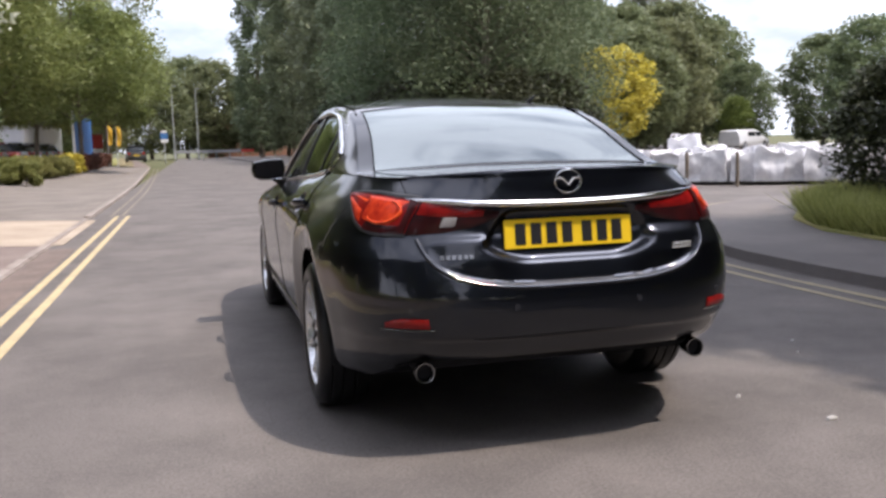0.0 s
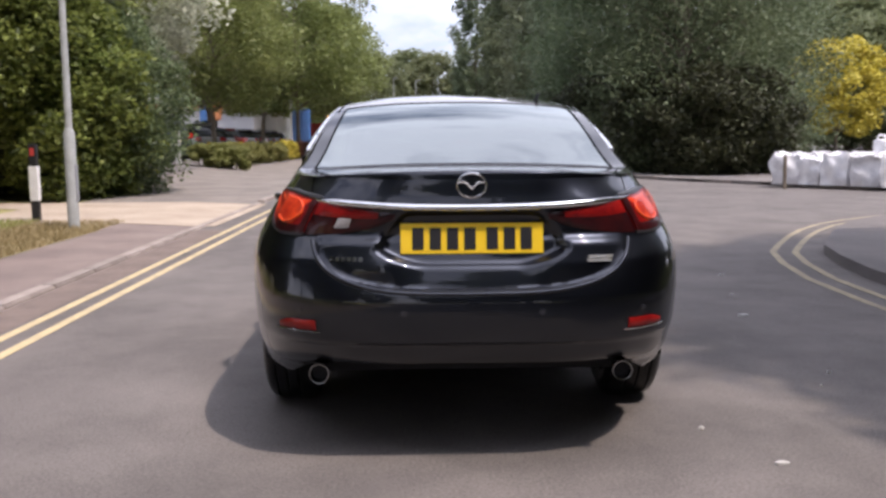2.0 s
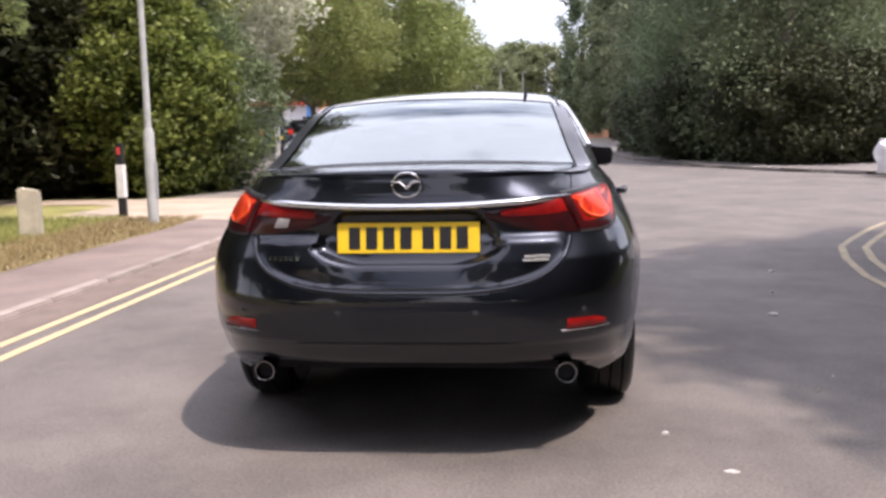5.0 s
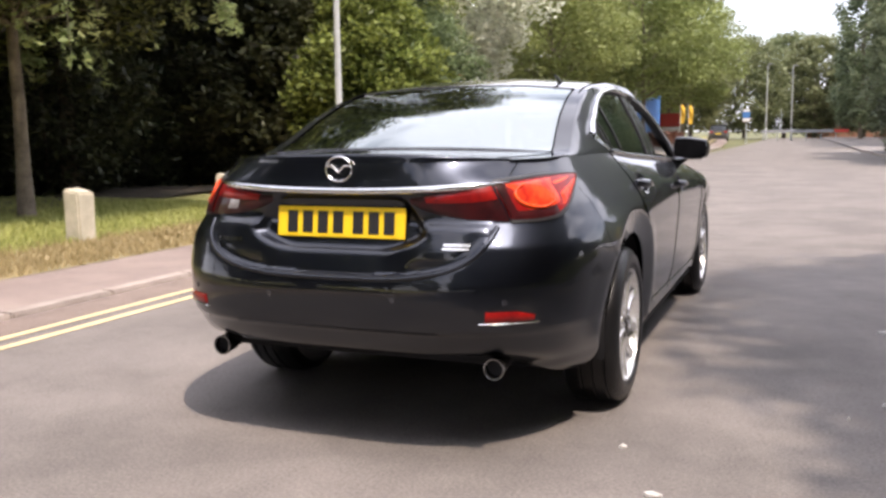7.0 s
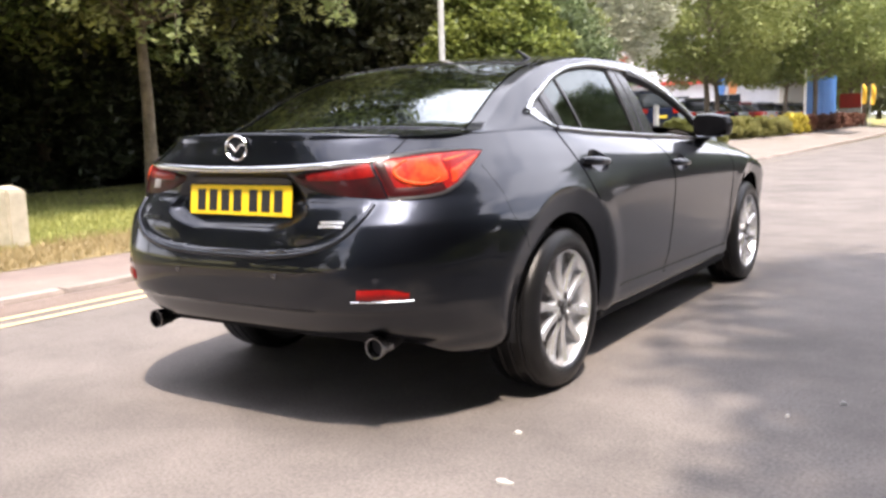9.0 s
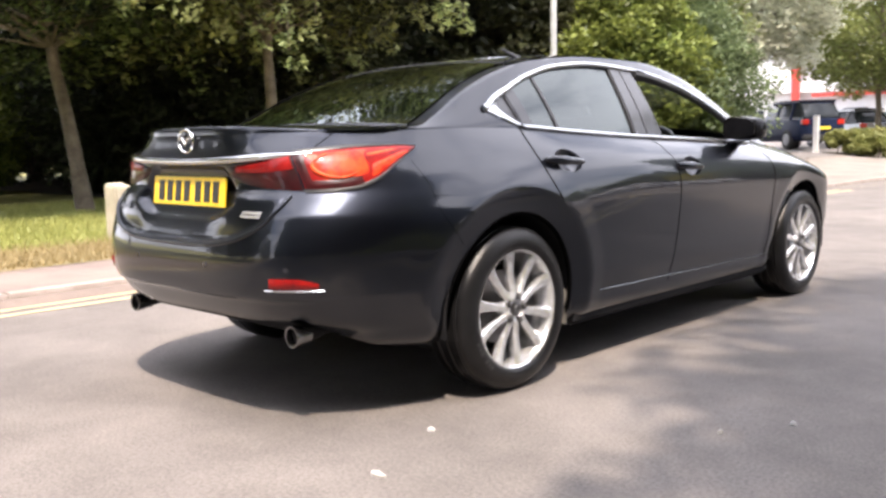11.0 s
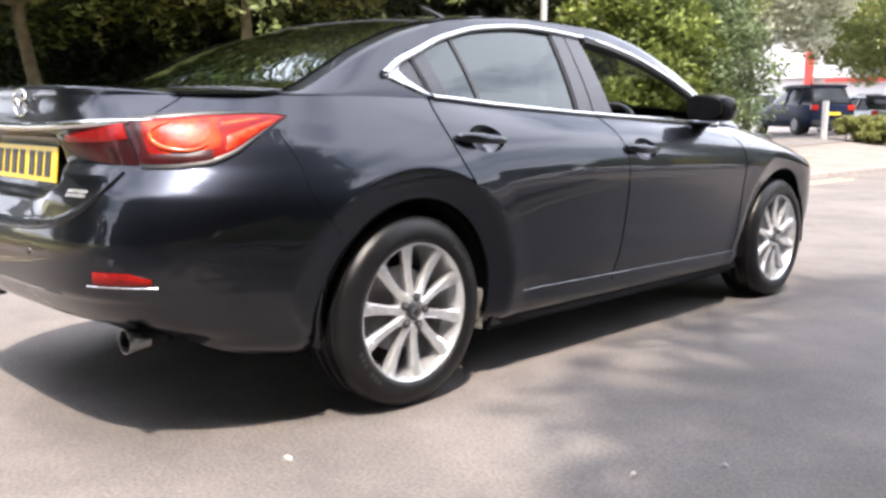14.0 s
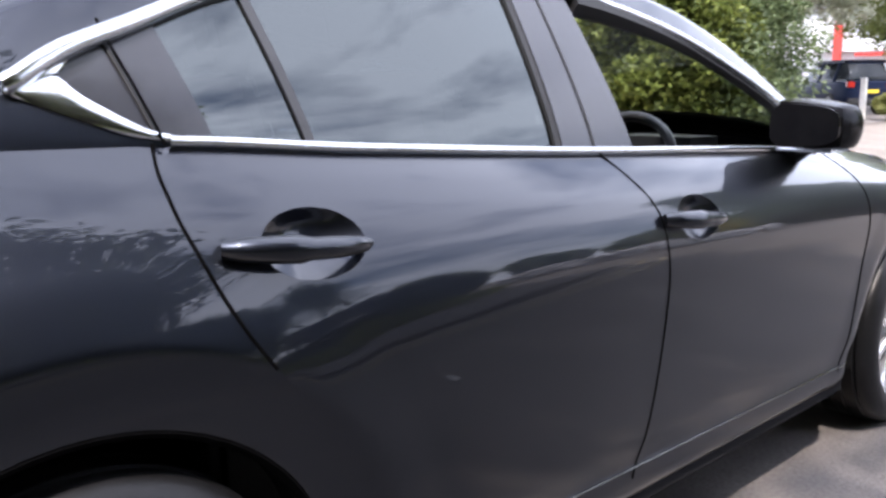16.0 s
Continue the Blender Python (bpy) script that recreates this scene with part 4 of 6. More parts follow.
def section_loft(sections):
    """A closed body from cross sections (y, half width low, half width high, z low, z waist, z high), rounded."""
    bm = bmesh.new()
    rings = []
    for y, wl, wh, z0, zw, z1 in sections:
        pts = [(wl * 0.9, z0), (wl, z0 + 0.12), (wl * 1.01, (z0 + zw) / 2), (wl * 0.98, zw), ((wl + wh) / 2, (zw + z1) / 2 + 0.01), (wh, z1 - 0.05), (wh * 0.85, z1 - 0.005), (wh * 0.4, z1)]
        ring = [bm.verts.new((x, y, z)) for x, z in pts] + [bm.verts.new((-x, y, z)) for x, z in reversed(pts)]
        rings.append(ring)
    n = len(rings[0])
    for a, b in zip(rings, rings[1:]):
        for k in range(n):
            bm.faces.new((a[k], b[k], b[(k + 1) % n], a[(k + 1) % n]))
    bm.faces.new(rings[0])
    bm.faces.new(list(reversed(rings[-1])))
    bmesh.ops.recalc_face_normals(bm, faces=bm.faces[:])
    return bm


def wheel_at(owner, x, y, r, side):
    w = 0.2
    t = part("wheel", tube([(x - side * w, y, r), (x - side * 0.02, y, r), (x, y, r)], [r, r, r * 0.93], 20), M_CAR_TYRE, owner, smooth=False)
    part("rim", tube([(x - side * 0.02, y, r), (x + side * 0.012, y, r)], [r * 0.66, r * 0.60], 16), M_CAR_RIM, t)


def parked_car(x, y, turn, mat, label, tall=1.48, length=4.3, width=1.78, suv=False):
    owner = tagged(empty("parked_car", pose(x, y, 0.082 + rise(x, y), 0, 0, turn)), label, "car", group="parked cars")
    w = width / 2
    L = length
    g = 0.28 if suv else 0.2
    waist = tall * 0.62
    bonnet = tall * 0.66
    part("body", section_loft([(0, w * 0.86, w * 0.78, g + 0.12, waist * 0.7, waist * 0.98), (0.12, w * 0.95, w * 0.84, g + 0.05, waist * 0.75, waist * 1.03), (0.8, w, w * 0.9, g, waist * 0.8, waist * 1.05),
                               (L * 0.6, w, w * 0.9, g, waist * 0.8, waist * 1.03), (L * 0.72, w, w * 0.86, g, waist * 0.78, waist * 1.0), (L * 0.93, w * 0.94, w * 0.8, g + 0.03, waist * 0.72, bonnet * 0.86),
                               (L, w * 0.82, w * 0.7, g + 0.1, waist * 0.62, bonnet * 0.74)]), mat, owner, smooth=True)
    r0 = 0.10 if suv else 0.35
    cab = section_loft([(r0, w * 0.80, w * 0.70, waist * 0.95, waist * 1.02, waist * 1.12), (r0 + 0.35, w * 0.86, w * 0.70, waist * 0.95, waist * 1.05, tall - 0.02), (L * 0.4, w * 0.88, w * 0.70, waist * 0.95, waist * 1.05, tall),
                        (L * 0.56, w * 0.88, w * 0.68, waist * 0.95, waist * 1.05, tall - 0.05), (L * 0.73, w * 0.82, w * 0.66, waist * 0.95, waist * 0.98, waist * 1.04)])
    part("glazing", cab, M_CAR_GLASS, owner, "dark glazing", True)
    part("roof", section_loft([(r0 + 0.30, w * 0.73, w * 0.66, tall - 0.07, tall - 0.04, tall + 0.01), (L * 0.4, w * 0.75, w * 0.68, tall - 0.06, tall - 0.03, tall + 0.02), (L * 0.55, w * 0.73, w * 0.66, tall - 0.10, tall - 0.06, tall - 0.01)]), mat, owner, smooth=True)
    for s in (1, -1):
        for py in (r0 + 0.62, L * 0.40):
            part("pillar", tube([(s * w * 0.9, py + 0.08, waist), (s * w * 0.745, py, tall - 0.05)], 0.045, 6), mat, owner)
        for wy in (L * 0.19, L * 0.80):
            wheel_at(owner, s * (w + 0.015), wy, 0.36 if suv else 0.32, s)
        part("tail_lamp", box(s * w * 0.72 - 0.13, s * w * 0.72 + 0.13, -0.03, 0.10, waist * 0.82, waist * 1.0, 0.02), M_CAR_LAMP, owner)
    part("bumper", box(-w * 0.84, w * 0.84, -0.05, 0.2, g + 0.06, g + 0.26, 0.04), M_CAR_BUMPER, owner)
    part("plate", box(-0.26, 0.26, -0.06, -0.045, waist * 0.66, waist * 0.66 + 0.11, 0.003), M_PLATE_FAR, owner, "plain yellow plate")
    return owner


M_PLATE_FAR = material("far_plate", (0.75, 0.55, 0.05), 0.5, grain=0.1)
P_BLACK, P_SILVER, P_WHITE, P_GREY, P_RED = (car_paint(n, c) for n, c in (("black_paint", (0.012, 0.012, 0.014)), ("silver_paint", (0.45, 0.46, 0.48)),
                                                                       ("white_car_paint", (0.75, 0.75, 0.74)), ("grey_paint", (0.12, 0.125, 0.135)), ("red_car_paint", (0.35, 0.03, 0.03))))
P_BLUE = material("dark_blue_paint", (0.012, 0.018, 0.042), 0.4, second=(0.016, 0.023, 0.052), scale=3, spec=0.12)
parked_car(-9.35, 31.0, 50, P_BLUE, "dark blue parked off-roader with dark windows", 1.72, 4.5, 1.85, True)
parked_car(-9.3, 36.6, 52, P_SILVER, "silver parked hatchback beyond the off-roader")
parked_car(-16.5, 29.5, 62, P_BLACK, "black parked hatchback in the car park")
parked_car(-11.3, 41.5, 75, P_GREY, "dark grey parked hatchback behind the hedge")
parked_car(-11.2, 44.3, 75, P_SILVER, "silver parked hatchback behind the hedge")
parked_car(-11.2, 47.1, 75, P_BLACK, "black parked estate car behind the hedge", 1.5, 4.6)
parked_car(-11.2, 49.9, 75, P_WHITE, "white parked hatchback behind the hedge")
parked_car(-11.2, 52.7, 75, P_RED, "dark red parked hatchback behind the hedge")
parked_car(-11.0, 55.5, 75, P_SILVER, "silver parked saloon behind the hedge")
for far_y, far_mat, far_label in ((58.3, P_BLACK, "black parked hatchback behind the hedge"), (61.1, P_WHITE, "white parked hatchback behind the hedge"), (63.9, P_GREY, "dark grey parked estate behind the hedge"),
                                  (66.7, P_SILVER, "silver parked hatchback behind the hedge"), (69.5, P_BLACK, "black parked saloon behind the hedge"), (72.3, P_WHITE, "white parked estate behind the hedge")):
    parked_car(-11.2, far_y, 75, far_mat, far_label)
parked_car(-17.5, 33.5, 60, P_SILVER, "silver parked saloon in the car park")
parked_car(-18.0, 38.5, 60, P_RED, "dark red parked hatchback in the car park")
parked_car(-6.3, 84, 5, P_GREY, "grey parked car near the road end")

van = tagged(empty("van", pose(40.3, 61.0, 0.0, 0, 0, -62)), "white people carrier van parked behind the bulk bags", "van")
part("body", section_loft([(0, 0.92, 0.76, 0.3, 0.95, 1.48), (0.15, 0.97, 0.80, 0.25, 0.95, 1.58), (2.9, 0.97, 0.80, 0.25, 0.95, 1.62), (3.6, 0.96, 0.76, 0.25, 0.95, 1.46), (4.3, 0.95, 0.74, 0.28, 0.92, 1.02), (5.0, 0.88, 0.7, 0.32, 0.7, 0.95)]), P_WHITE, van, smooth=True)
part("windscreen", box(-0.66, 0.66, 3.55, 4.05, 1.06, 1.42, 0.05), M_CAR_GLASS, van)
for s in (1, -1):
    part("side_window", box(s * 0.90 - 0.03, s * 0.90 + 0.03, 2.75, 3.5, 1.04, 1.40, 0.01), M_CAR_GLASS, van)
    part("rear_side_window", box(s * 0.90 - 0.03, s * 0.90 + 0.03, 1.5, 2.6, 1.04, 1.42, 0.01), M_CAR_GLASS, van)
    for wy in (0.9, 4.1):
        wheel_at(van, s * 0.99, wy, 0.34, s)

# ---- the saloon car: x across, y forward from the rear bumper, z up ----
def paint_material(name, base, rough=0.42, metal=1.0):
    m = material(name, base, rough, metal=metal, grain=0.10, grain_scale=900, coat=1.0)
    p = m.node_tree.nodes["Principled BSDF"]
    p.inputs["Coat Roughness"].default_value = 0.025
    p.inputs["Coat IOR"].default_value = 1.5
    return m


M_PAINT = paint_material("charcoal_metallic_paint", (0.0160, 0.0185, 0.0260), rough=0.40)
M_EXHAUST = material("dull_chrome", (0.30, 0.30, 0.31), 0.22, metal=1.0, second=(0.16, 0.16, 0.16), scale=20, rough_var=0.05)
M_GAP_LINE = material("seam_black", (0.004, 0.004, 0.0045), 0.9, grain=0.1, spec=0.0)
M_CHROME = material("chrome", (0.78, 0.79, 0.80), 0.16, metal=1.0, second=(0.70, 0.71, 0.73), scale=30, rough_var=0.03)
M_SATIN = material("satin_black_trim", (0.018, 0.018, 0.02), 0.35, second=(0.026, 0.026, 0.028), scale=20, grain=0.1)
M_GLOSS_TRIM = material("gloss_pillar_trim", (0.02, 0.021, 0.026), 0.22, second=(0.025, 0.026, 0.032), scale=9, coat=0.25)
M_RUBBER = material("tyre_rubber", (0.006, 0.006, 0.0065), 0.30, second=(0.011, 0.011, 0.012), scale=12, bump=0.15, bump_scale=300, grain=0.15, spec=0.28)
M_BLACK_GLOSS = material("gloss_black_shell", (0.005, 0.005, 0.006), 0.22, second=(0.008, 0.008, 0.009), scale=15, spec=0.1)
M_ALLOY = material("silver_alloy", (0.80, 0.81, 0.83), 0.24, metal=0.75, second=(0.70, 0.71, 0.73), scale=14, grain=0.05, rough_var=0.06)
M_GUARD = material("dusty_guard", (0.20, 0.19, 0.17), 0.8, second=(0.12, 0.115, 0.105), scale=20, grain=0.15)
M_BRAKE = material("brake_steel", (0.20, 0.20, 0.21), 0.45, metal=0.8, second=(0.13, 0.12, 0.12), scale=18)
M_DARK = material("underside_black", (0.018, 0.018, 0.020), 0.8, grain=0.2, spec=0.1)
M_PLATE = material("yellow_plate", (0.86, 0.58, 0.02), 0.35, second=(0.82, 0.55, 0.02), scale=20)
M_INK = material("plate_ink", (0.012, 0.012, 0.014), 0.45, grain=0.1)
M_LENS = material("red_lens", (0.25, 0.008, 0.006), 0.10, second=(0.13, 0.004, 0.005), scale=14, coat=1.0, grain=0.12, grain_scale=90)
M_LENS_HOT = material("red_reflector_bowl", (0.70, 0.065, 0.016), 0.12, second=(0.34, 0.014, 0.007), scale=22, coat=1.0, bump=0.15, bump_scale=60)
M_LENS_RING = material("orange_reflector", (0.85, 0.11, 0.025), 0.12, second=(0.55, 0.035, 0.01), scale=30, coat=1.0, bump=0.15, bump_scale=60)
M_LENS_DARK = material("smoked_lens", (0.045, 0.005, 0.006), 0.06, second=(0.018, 0.004, 0.005), scale=11, coat=1.0)
M_LENS_CLEAR = material("clear_lens", (0.38, 0.36, 0.36), 0.12, second=(0.22, 0.21, 0.21), scale=40, coat=1.0)
for lens_mat in (M_LENS, M_LENS_HOT, M_LENS_RING, M_LENS_DARK, M_LENS_CLEAR):
    lens_node = lens_mat.node_tree.nodes["Principled BSDF"]
    lens_node.inputs["Coat Weight"].default_value = 0.35
    lens_node.inputs["Coat Roughness"].default_value = 0.05
    lens_node.inputs["Roughness"].default_value = 0.35
    lens_node.inputs["Specular IOR Level"].default_value = 0.15
M_SEAT = material("black_cloth_seat", (0.022, 0.022, 0.024), 0.85, second=(0.03, 0.03, 0.032), scale=40, bump=0.4, bump_scale=300)
M_SEAT_TRIM = material("grey_seat_piping", (0.45, 0.45, 0.46), 0.6, grain=0.1)
M_GLASS_DARK = glass_material("privacy_glass", (0.035, 0.04, 0.045), 0.105)
M_GLASS_REAR = glass_material("heated_rear_glass", (0.10, 0.135, 0.12), 0.36, 0.02)
M_GLASS = glass_material("clear_glass", (0.86, 0.90, 0.88), 0.045)

HUBS = (1.042, 3.885)
WHEEL_Z = 0.335
ARCH_R = 0.395

Z_LOW = curve_of([(0, 0.385), (0.12, 0.375), (0.22, 0.325), (0.36, 0.275), (0.6, 0.245), (1.45, 0.205), (3.5, 0.205), (4.3, 0.22), (4.86, 0.25)])
Z_BELT = curve_of([(0, 1.055), (0.3, 1.06), (0.66, 1.066), (1.2, 1.064), (1.56, 1.042), (2.1, 1.014), (2.6, 0.994), (3.07, 0.974), (3.6, 0.95), (4.2, 0.86), (4.6, 0.76), (4.86, 0.66)])
W_BELT = curve_of([(0, 0.675), (0.5, 0.71), (1.2, 0.745), (2.0, 0.775), (2.6, 0.782), (3.1, 0.772), (3.6, 0.735), (4.2, 0.70), (4.86, 0.66)])
W_TUCK = curve_of([(0.5, 0.0), (0.64, 0.0), (0.71, 0.014), (0.76, 0.045), (0.82, 0.13), (0.88, 0.30), (0.94, 0.60), (1.0, 1.0)])
W_SOFT = curve_of([(0.5, 0.0), (0.6, 0.03), (0.7, 0.15), (0.8, 0.38), (0.87, 0.60), (0.93, 0.79), (1.0, 1.0)])
W_SILL = curve_of([(0, 0.80), (0.04, 0.845), (0.09, 0.868), (0.2, 0.884), (0.35, 0.897), (0.5, 0.906), (0.72, 0.916), (1.0, 0.918)])
Y_REAR = curve_of([(0.33, 0.16), (0.385, 0.085), (0.44, 0.045), (0.462, 0.030), (0.475, 0.012), (0.53, 0.002), (0.58, 0.0), (0.63, 0.003), (0.68, 0.013), (0.75, 0.032), (0.85, 0.055), (0.95, 0.050), (1.0, 0.060), (1.06, 0.069), (1.10, 0.088)])
Y_NOSE = curve_of([(0.2, 4.72), (0.35, 4.83), (0.55, 4.865), (0.7, 4.83), (0.85, 4.70), (1.0, 4.5)])
U_FACE = 1 - (1 - 0.84 ** (1 / 0.22)) ** (1 / 3)
U_NOSE = 3.7


def mid_z(v, y):
    lo, hi = Z_LOW(y), Z_BELT(y)
    return lo + (0.63 - lo) * v / 0.5 if v < 0.5 else 0.63 + (hi - 0.63) * (v - 0.5) / 0.5


def level(z, y):
    lo, hi = Z_LOW(y), Z_BELT(y)
    return max(0.0, 0.5 * (z - lo) / (0.63 - lo)) if z < 0.63 else 0.5 + 0.5 * (z - 0.63) / (hi - 0.63)


def half_width(z, y):
    v = level(z, y)
    w = W_SILL(v)
    if y < 1.0:
        w *= 1 - 0.042 * (1 - y) ** 1.3
    k = 1 - step(0.5, 2.1, y)
    w -= (w - W_BELT(y)) * (W_TUCK(min(v, 1.0)) * (1 - k) + W_SOFT(min(v, 1.0)) * k)
    # chamfered lip round each wheel opening
    for c in HUBS:
        r = math.hypot(y - c, z - WHEEL_Z)
        if r < 0.500:
            w -= 0.032 * min(1.0, (0.500 - r) / 0.105) - 0.006
        elif r < 0.60:
            w += 0.006 * (0.60 - r) / 0.10
    # soft crease along the doors
    if 1.4 < y < 3.6:
        w -= 0.010 * math.exp(-((z - (0.33 + 0.0 * y)) / 0.05) ** 2) * step(1.45, 1.75, y)
    return w


def lid_mask(x, z):
    ax = abs(x)
    if z > 0.92:
        d = 0.585 - ax
    else:
        q = ((ax / 0.585) ** 3.2 + (max(0.0, 0.92 - z) / 0.265) ** 3.2) ** (1 / 3.2)
        d = (1 - q) * 0.3
    return step(-0.006, 0.018, d)


def plate_mask(x, z):
    """1 inside the recess round the plate: sides spread towards a round-cornered foot."""
    ax = abs(x)
    wide = 0.268 + 0.72 * (0.925 - z)
    d = [(wide - ax) * 0.81, z - 0.742 - 0.07 * max(0.0, (ax - 0.16) / 0.2) ** 2, 0.940 - z]
    soft = -math.log(sum(math.exp(-90 * k) for k in d)) / 90
    return step(-0.010, 0.022, soft)


def rear_y(z, f, w):
    x = f * w
    ax = abs(x)
    shelf = 0.019 * step(0.655, 0.76, z) * (1 - step(0.812, 0.872, z)) * lid_mask(x, z) * (1 - plate_mask(x, z)) * step(0.16, 0.34, ax)
    roll = 0.075 * step(0.975, 1.075, z) * step(0.22, 0.60, ax)
    return Y_REAR(z) + max(0.032 * lid_mask(x, z), 0.043 * min(1.0, max(0.0, (z - 0.765) / 0.085)) ** 1.2) + 0.022 * plate_mask(x, z) - shelf + roll


def face_u(f):
    return 1 - (1 - min(f, 0.99999) ** (1 / 0.22)) ** (1 / 3)


def rear_f(u):
    return (1 - (1 - min(max(u, 0.0), 1.0)) ** 3) ** 0.22


def body_point(s, z):
    """Right half of the outer skin. s: 0 to 1 across the rear face, 1 to 2 round the corner, past 2 along the side."""
    if s <= 2.0:
        if s <= 1.0:
            f = 0.84 * s
            u = face_u(f)
        else:
            u = U_FACE + (s - 1) * (1 - U_FACE)
            f = rear_f(u)
        w = half_width(z, 0.06 + 0.94 * u)
        yr = rear_y(z, f, w)
        return Vector((w * f, yr + (1.0 - yr) * u, z))
    y = 1.0 + (s - 2.0)
    return Vector((half_width(z, y) * nose_f(y, z), y, z))


def nose_f(y, z):
    if y <= U_NOSE:
        return 1.0
    u = min(1.0, max(0.0, (Y_NOSE(z) - y) / (Y_NOSE(z) - U_NOSE)))
    return (1 - (1 - u) ** 2.9) ** 0.33


def skin(s, z, lift=0.0, side=1):
    p = body_point(s, z)
    if lift:
        a = body_point(s + 0.004, z) - body_point(max(0.0, s - 0.004), z)
        b = body_point(s, z + 0.004) - body_point(s, z - 0.004)
        n = a.cross(b)
        n.normalize()
        if n.x * p.x < 0 and abs(n.x) > 0.3 or (abs(n.x) <= 0.3 and n.y > 0 and p.y < 1):
            n = -n
        p = p + n * lift
    return Vector((p.x * side, p.y, p.z))


def side_s(y):
    """The s of the place y on the side, at belt height or near it."""
    if y >= 1.0:
        return 2.0 + (y - 1.0)
    u = (y - 0.07) / 0.93
    return 1 + (u - U_FACE) / (1 - U_FACE)


SEAM_REAR = curve_of([(0.20, 1.42), (0.60, 1.40), (0.72, 1.338), (0.78, 1.292), (0.82, 1.266), (0.87, 1.242), (0.92, 1.226), (0.98, 1.213), (1.02, 1.212), (1.07, 1.224)])
SEAM_MID = curve_of([(0.2, 2.23), (0.7, 2.285), (0.88, 2.268), (0.98, 2.222), (1.04, 2.18)])
SEAM_FRONT = curve_of([(0.2, 3.33), (0.6, 3.36), (0.8, 3.38), (1.0, 3.34)])

BOWLS = ((1.405, 0.922, 0.088, 0.050), (2.42, 0.866, 0.088, 0.048))


def body_grid():
    """The skin of the right half as a grid of points with seam-aligned columns."""
    cols = [("s", s) for s in np.linspace(0, 1, 49)] + [("s", s) for s in np.linspace(1, 2, 33)[1:]]
    marks = {}
    keys = [lambda z: 1.0, SEAM_REAR, SEAM_MID, SEAM_FRONT, lambda z: 3.7]
    counts = (14, 40, 46, 16)
    for k in range(4):
        for i in range(1, counts[k] + 1):
            cols.append(("m", (keys[k], keys[k + 1], i / counts[k])))
        marks[k + 1] = len(cols) - 1
    for y in np.linspace(0, 1, 26)[1:]:
        cols.append(("n", y))
    rows = list(np.linspace(0, 0.5, 25)) + list(np.linspace(0.5, 1.0, 55)[1:])
    nc, nr = len(cols), len(rows)
    Y = np.zeros((nc, nr))
    Z = np.zeros((nc, nr))
    S = np.zeros((nc, nr))
    for i, (kind, c) in enumerate(cols):
        for j, v in enumerate(rows):
            if kind == "s":
                u = face_u(0.84 * c) if c <= 1 else U_FACE + (c - 1) * (1 - U_FACE)
                y = 0.06 + 0.94 * u
                z = mid_z(v, y)
                S[i, j] = c
            elif kind == "m":
                y = 2.0
                for _ in range(3):
                    z = mid_z(v, y)
                    y = c[0](z) + (c[1](z) - c[0](z)) * c[2]
            else:
                z = mid_z(v, 3.7 + 1.1 * c)
                y = 3.7 + (Y_NOSE(z) - 3.7) * (1 - (1 - c) ** 1.7)
            Y[i, j], Z[i, j] = y, z
    keep = np.ones((nc, nr), bool)
    holes = [(c, WHEEL_Z, ARCH_R, ARCH_R) for c in HUBS] + list(BOWLS)
    for cy, cz, ra, rb in holes:
        r = np.hypot((Y - cy) / ra, (Z - cz) / rb)
        inside = r < 1
        near = np.zeros_like(inside)
        for di in (-1, 0, 1):
            for dj in (-1, 0, 1):
                near |= ~np.roll(np.roll(inside, di, 0), dj, 1)
        snap = inside & near
        for i, j in zip(*np.nonzero(snap)):
            k = 1 / max(r[i, j], 1e-4)
            Y[i, j] = cy + (Y[i, j] - cy) * k
            Z[i, j] = cz + (Z[i, j] - cz) * k
        keep &= ~(inside & ~near)
        body_grid_rings.append(snap)
    P = np.zeros((nc, nr, 3))
    for i, (kind, c) in enumerate(cols):
        for j in range(nr):
            if kind == "s":
                y = Y[i, j]
                p = body_point(c, Z[i, j])
                moved = any(rg[i, j] for rg in body_grid_rings)
                if moved:
                    p = body_point(side_s(y), Z[i, j])
                    p.y = y
            else:
                p = Vector((half_width(Z[i, j], Y[i, j]) * nose_f(Y[i, j], Z[i, j]), Y[i, j], Z[i, j]))
            P[i, j] = p
    return P, keep, marks, rows, cols


body_grid_rings = []
GRID, KEEP, MARK, ROWS, COLS = body_grid()
RING = np.zeros_like(KEEP)
for rg in body_grid_rings:
    RING |= rg


def panel_faces(which):
    """Faces of the right-half grid for which which(i, j, centre) holds."""
    nc, nr = KEEP.shape
    out = []
    for i in range(nc - 1):
        for j in range(nr - 1):
            q = ((i, j), (i + 1, j), (i + 1, j + 1), (i, j + 1))
            if not all(KEEP[a] for a in q) or all(RING[a] for a in q):
                continue
            c = sum((GRID[a] for a in q), np.zeros(3)) / 4
            if which(i, j, c):
                out.append(q)
    return out


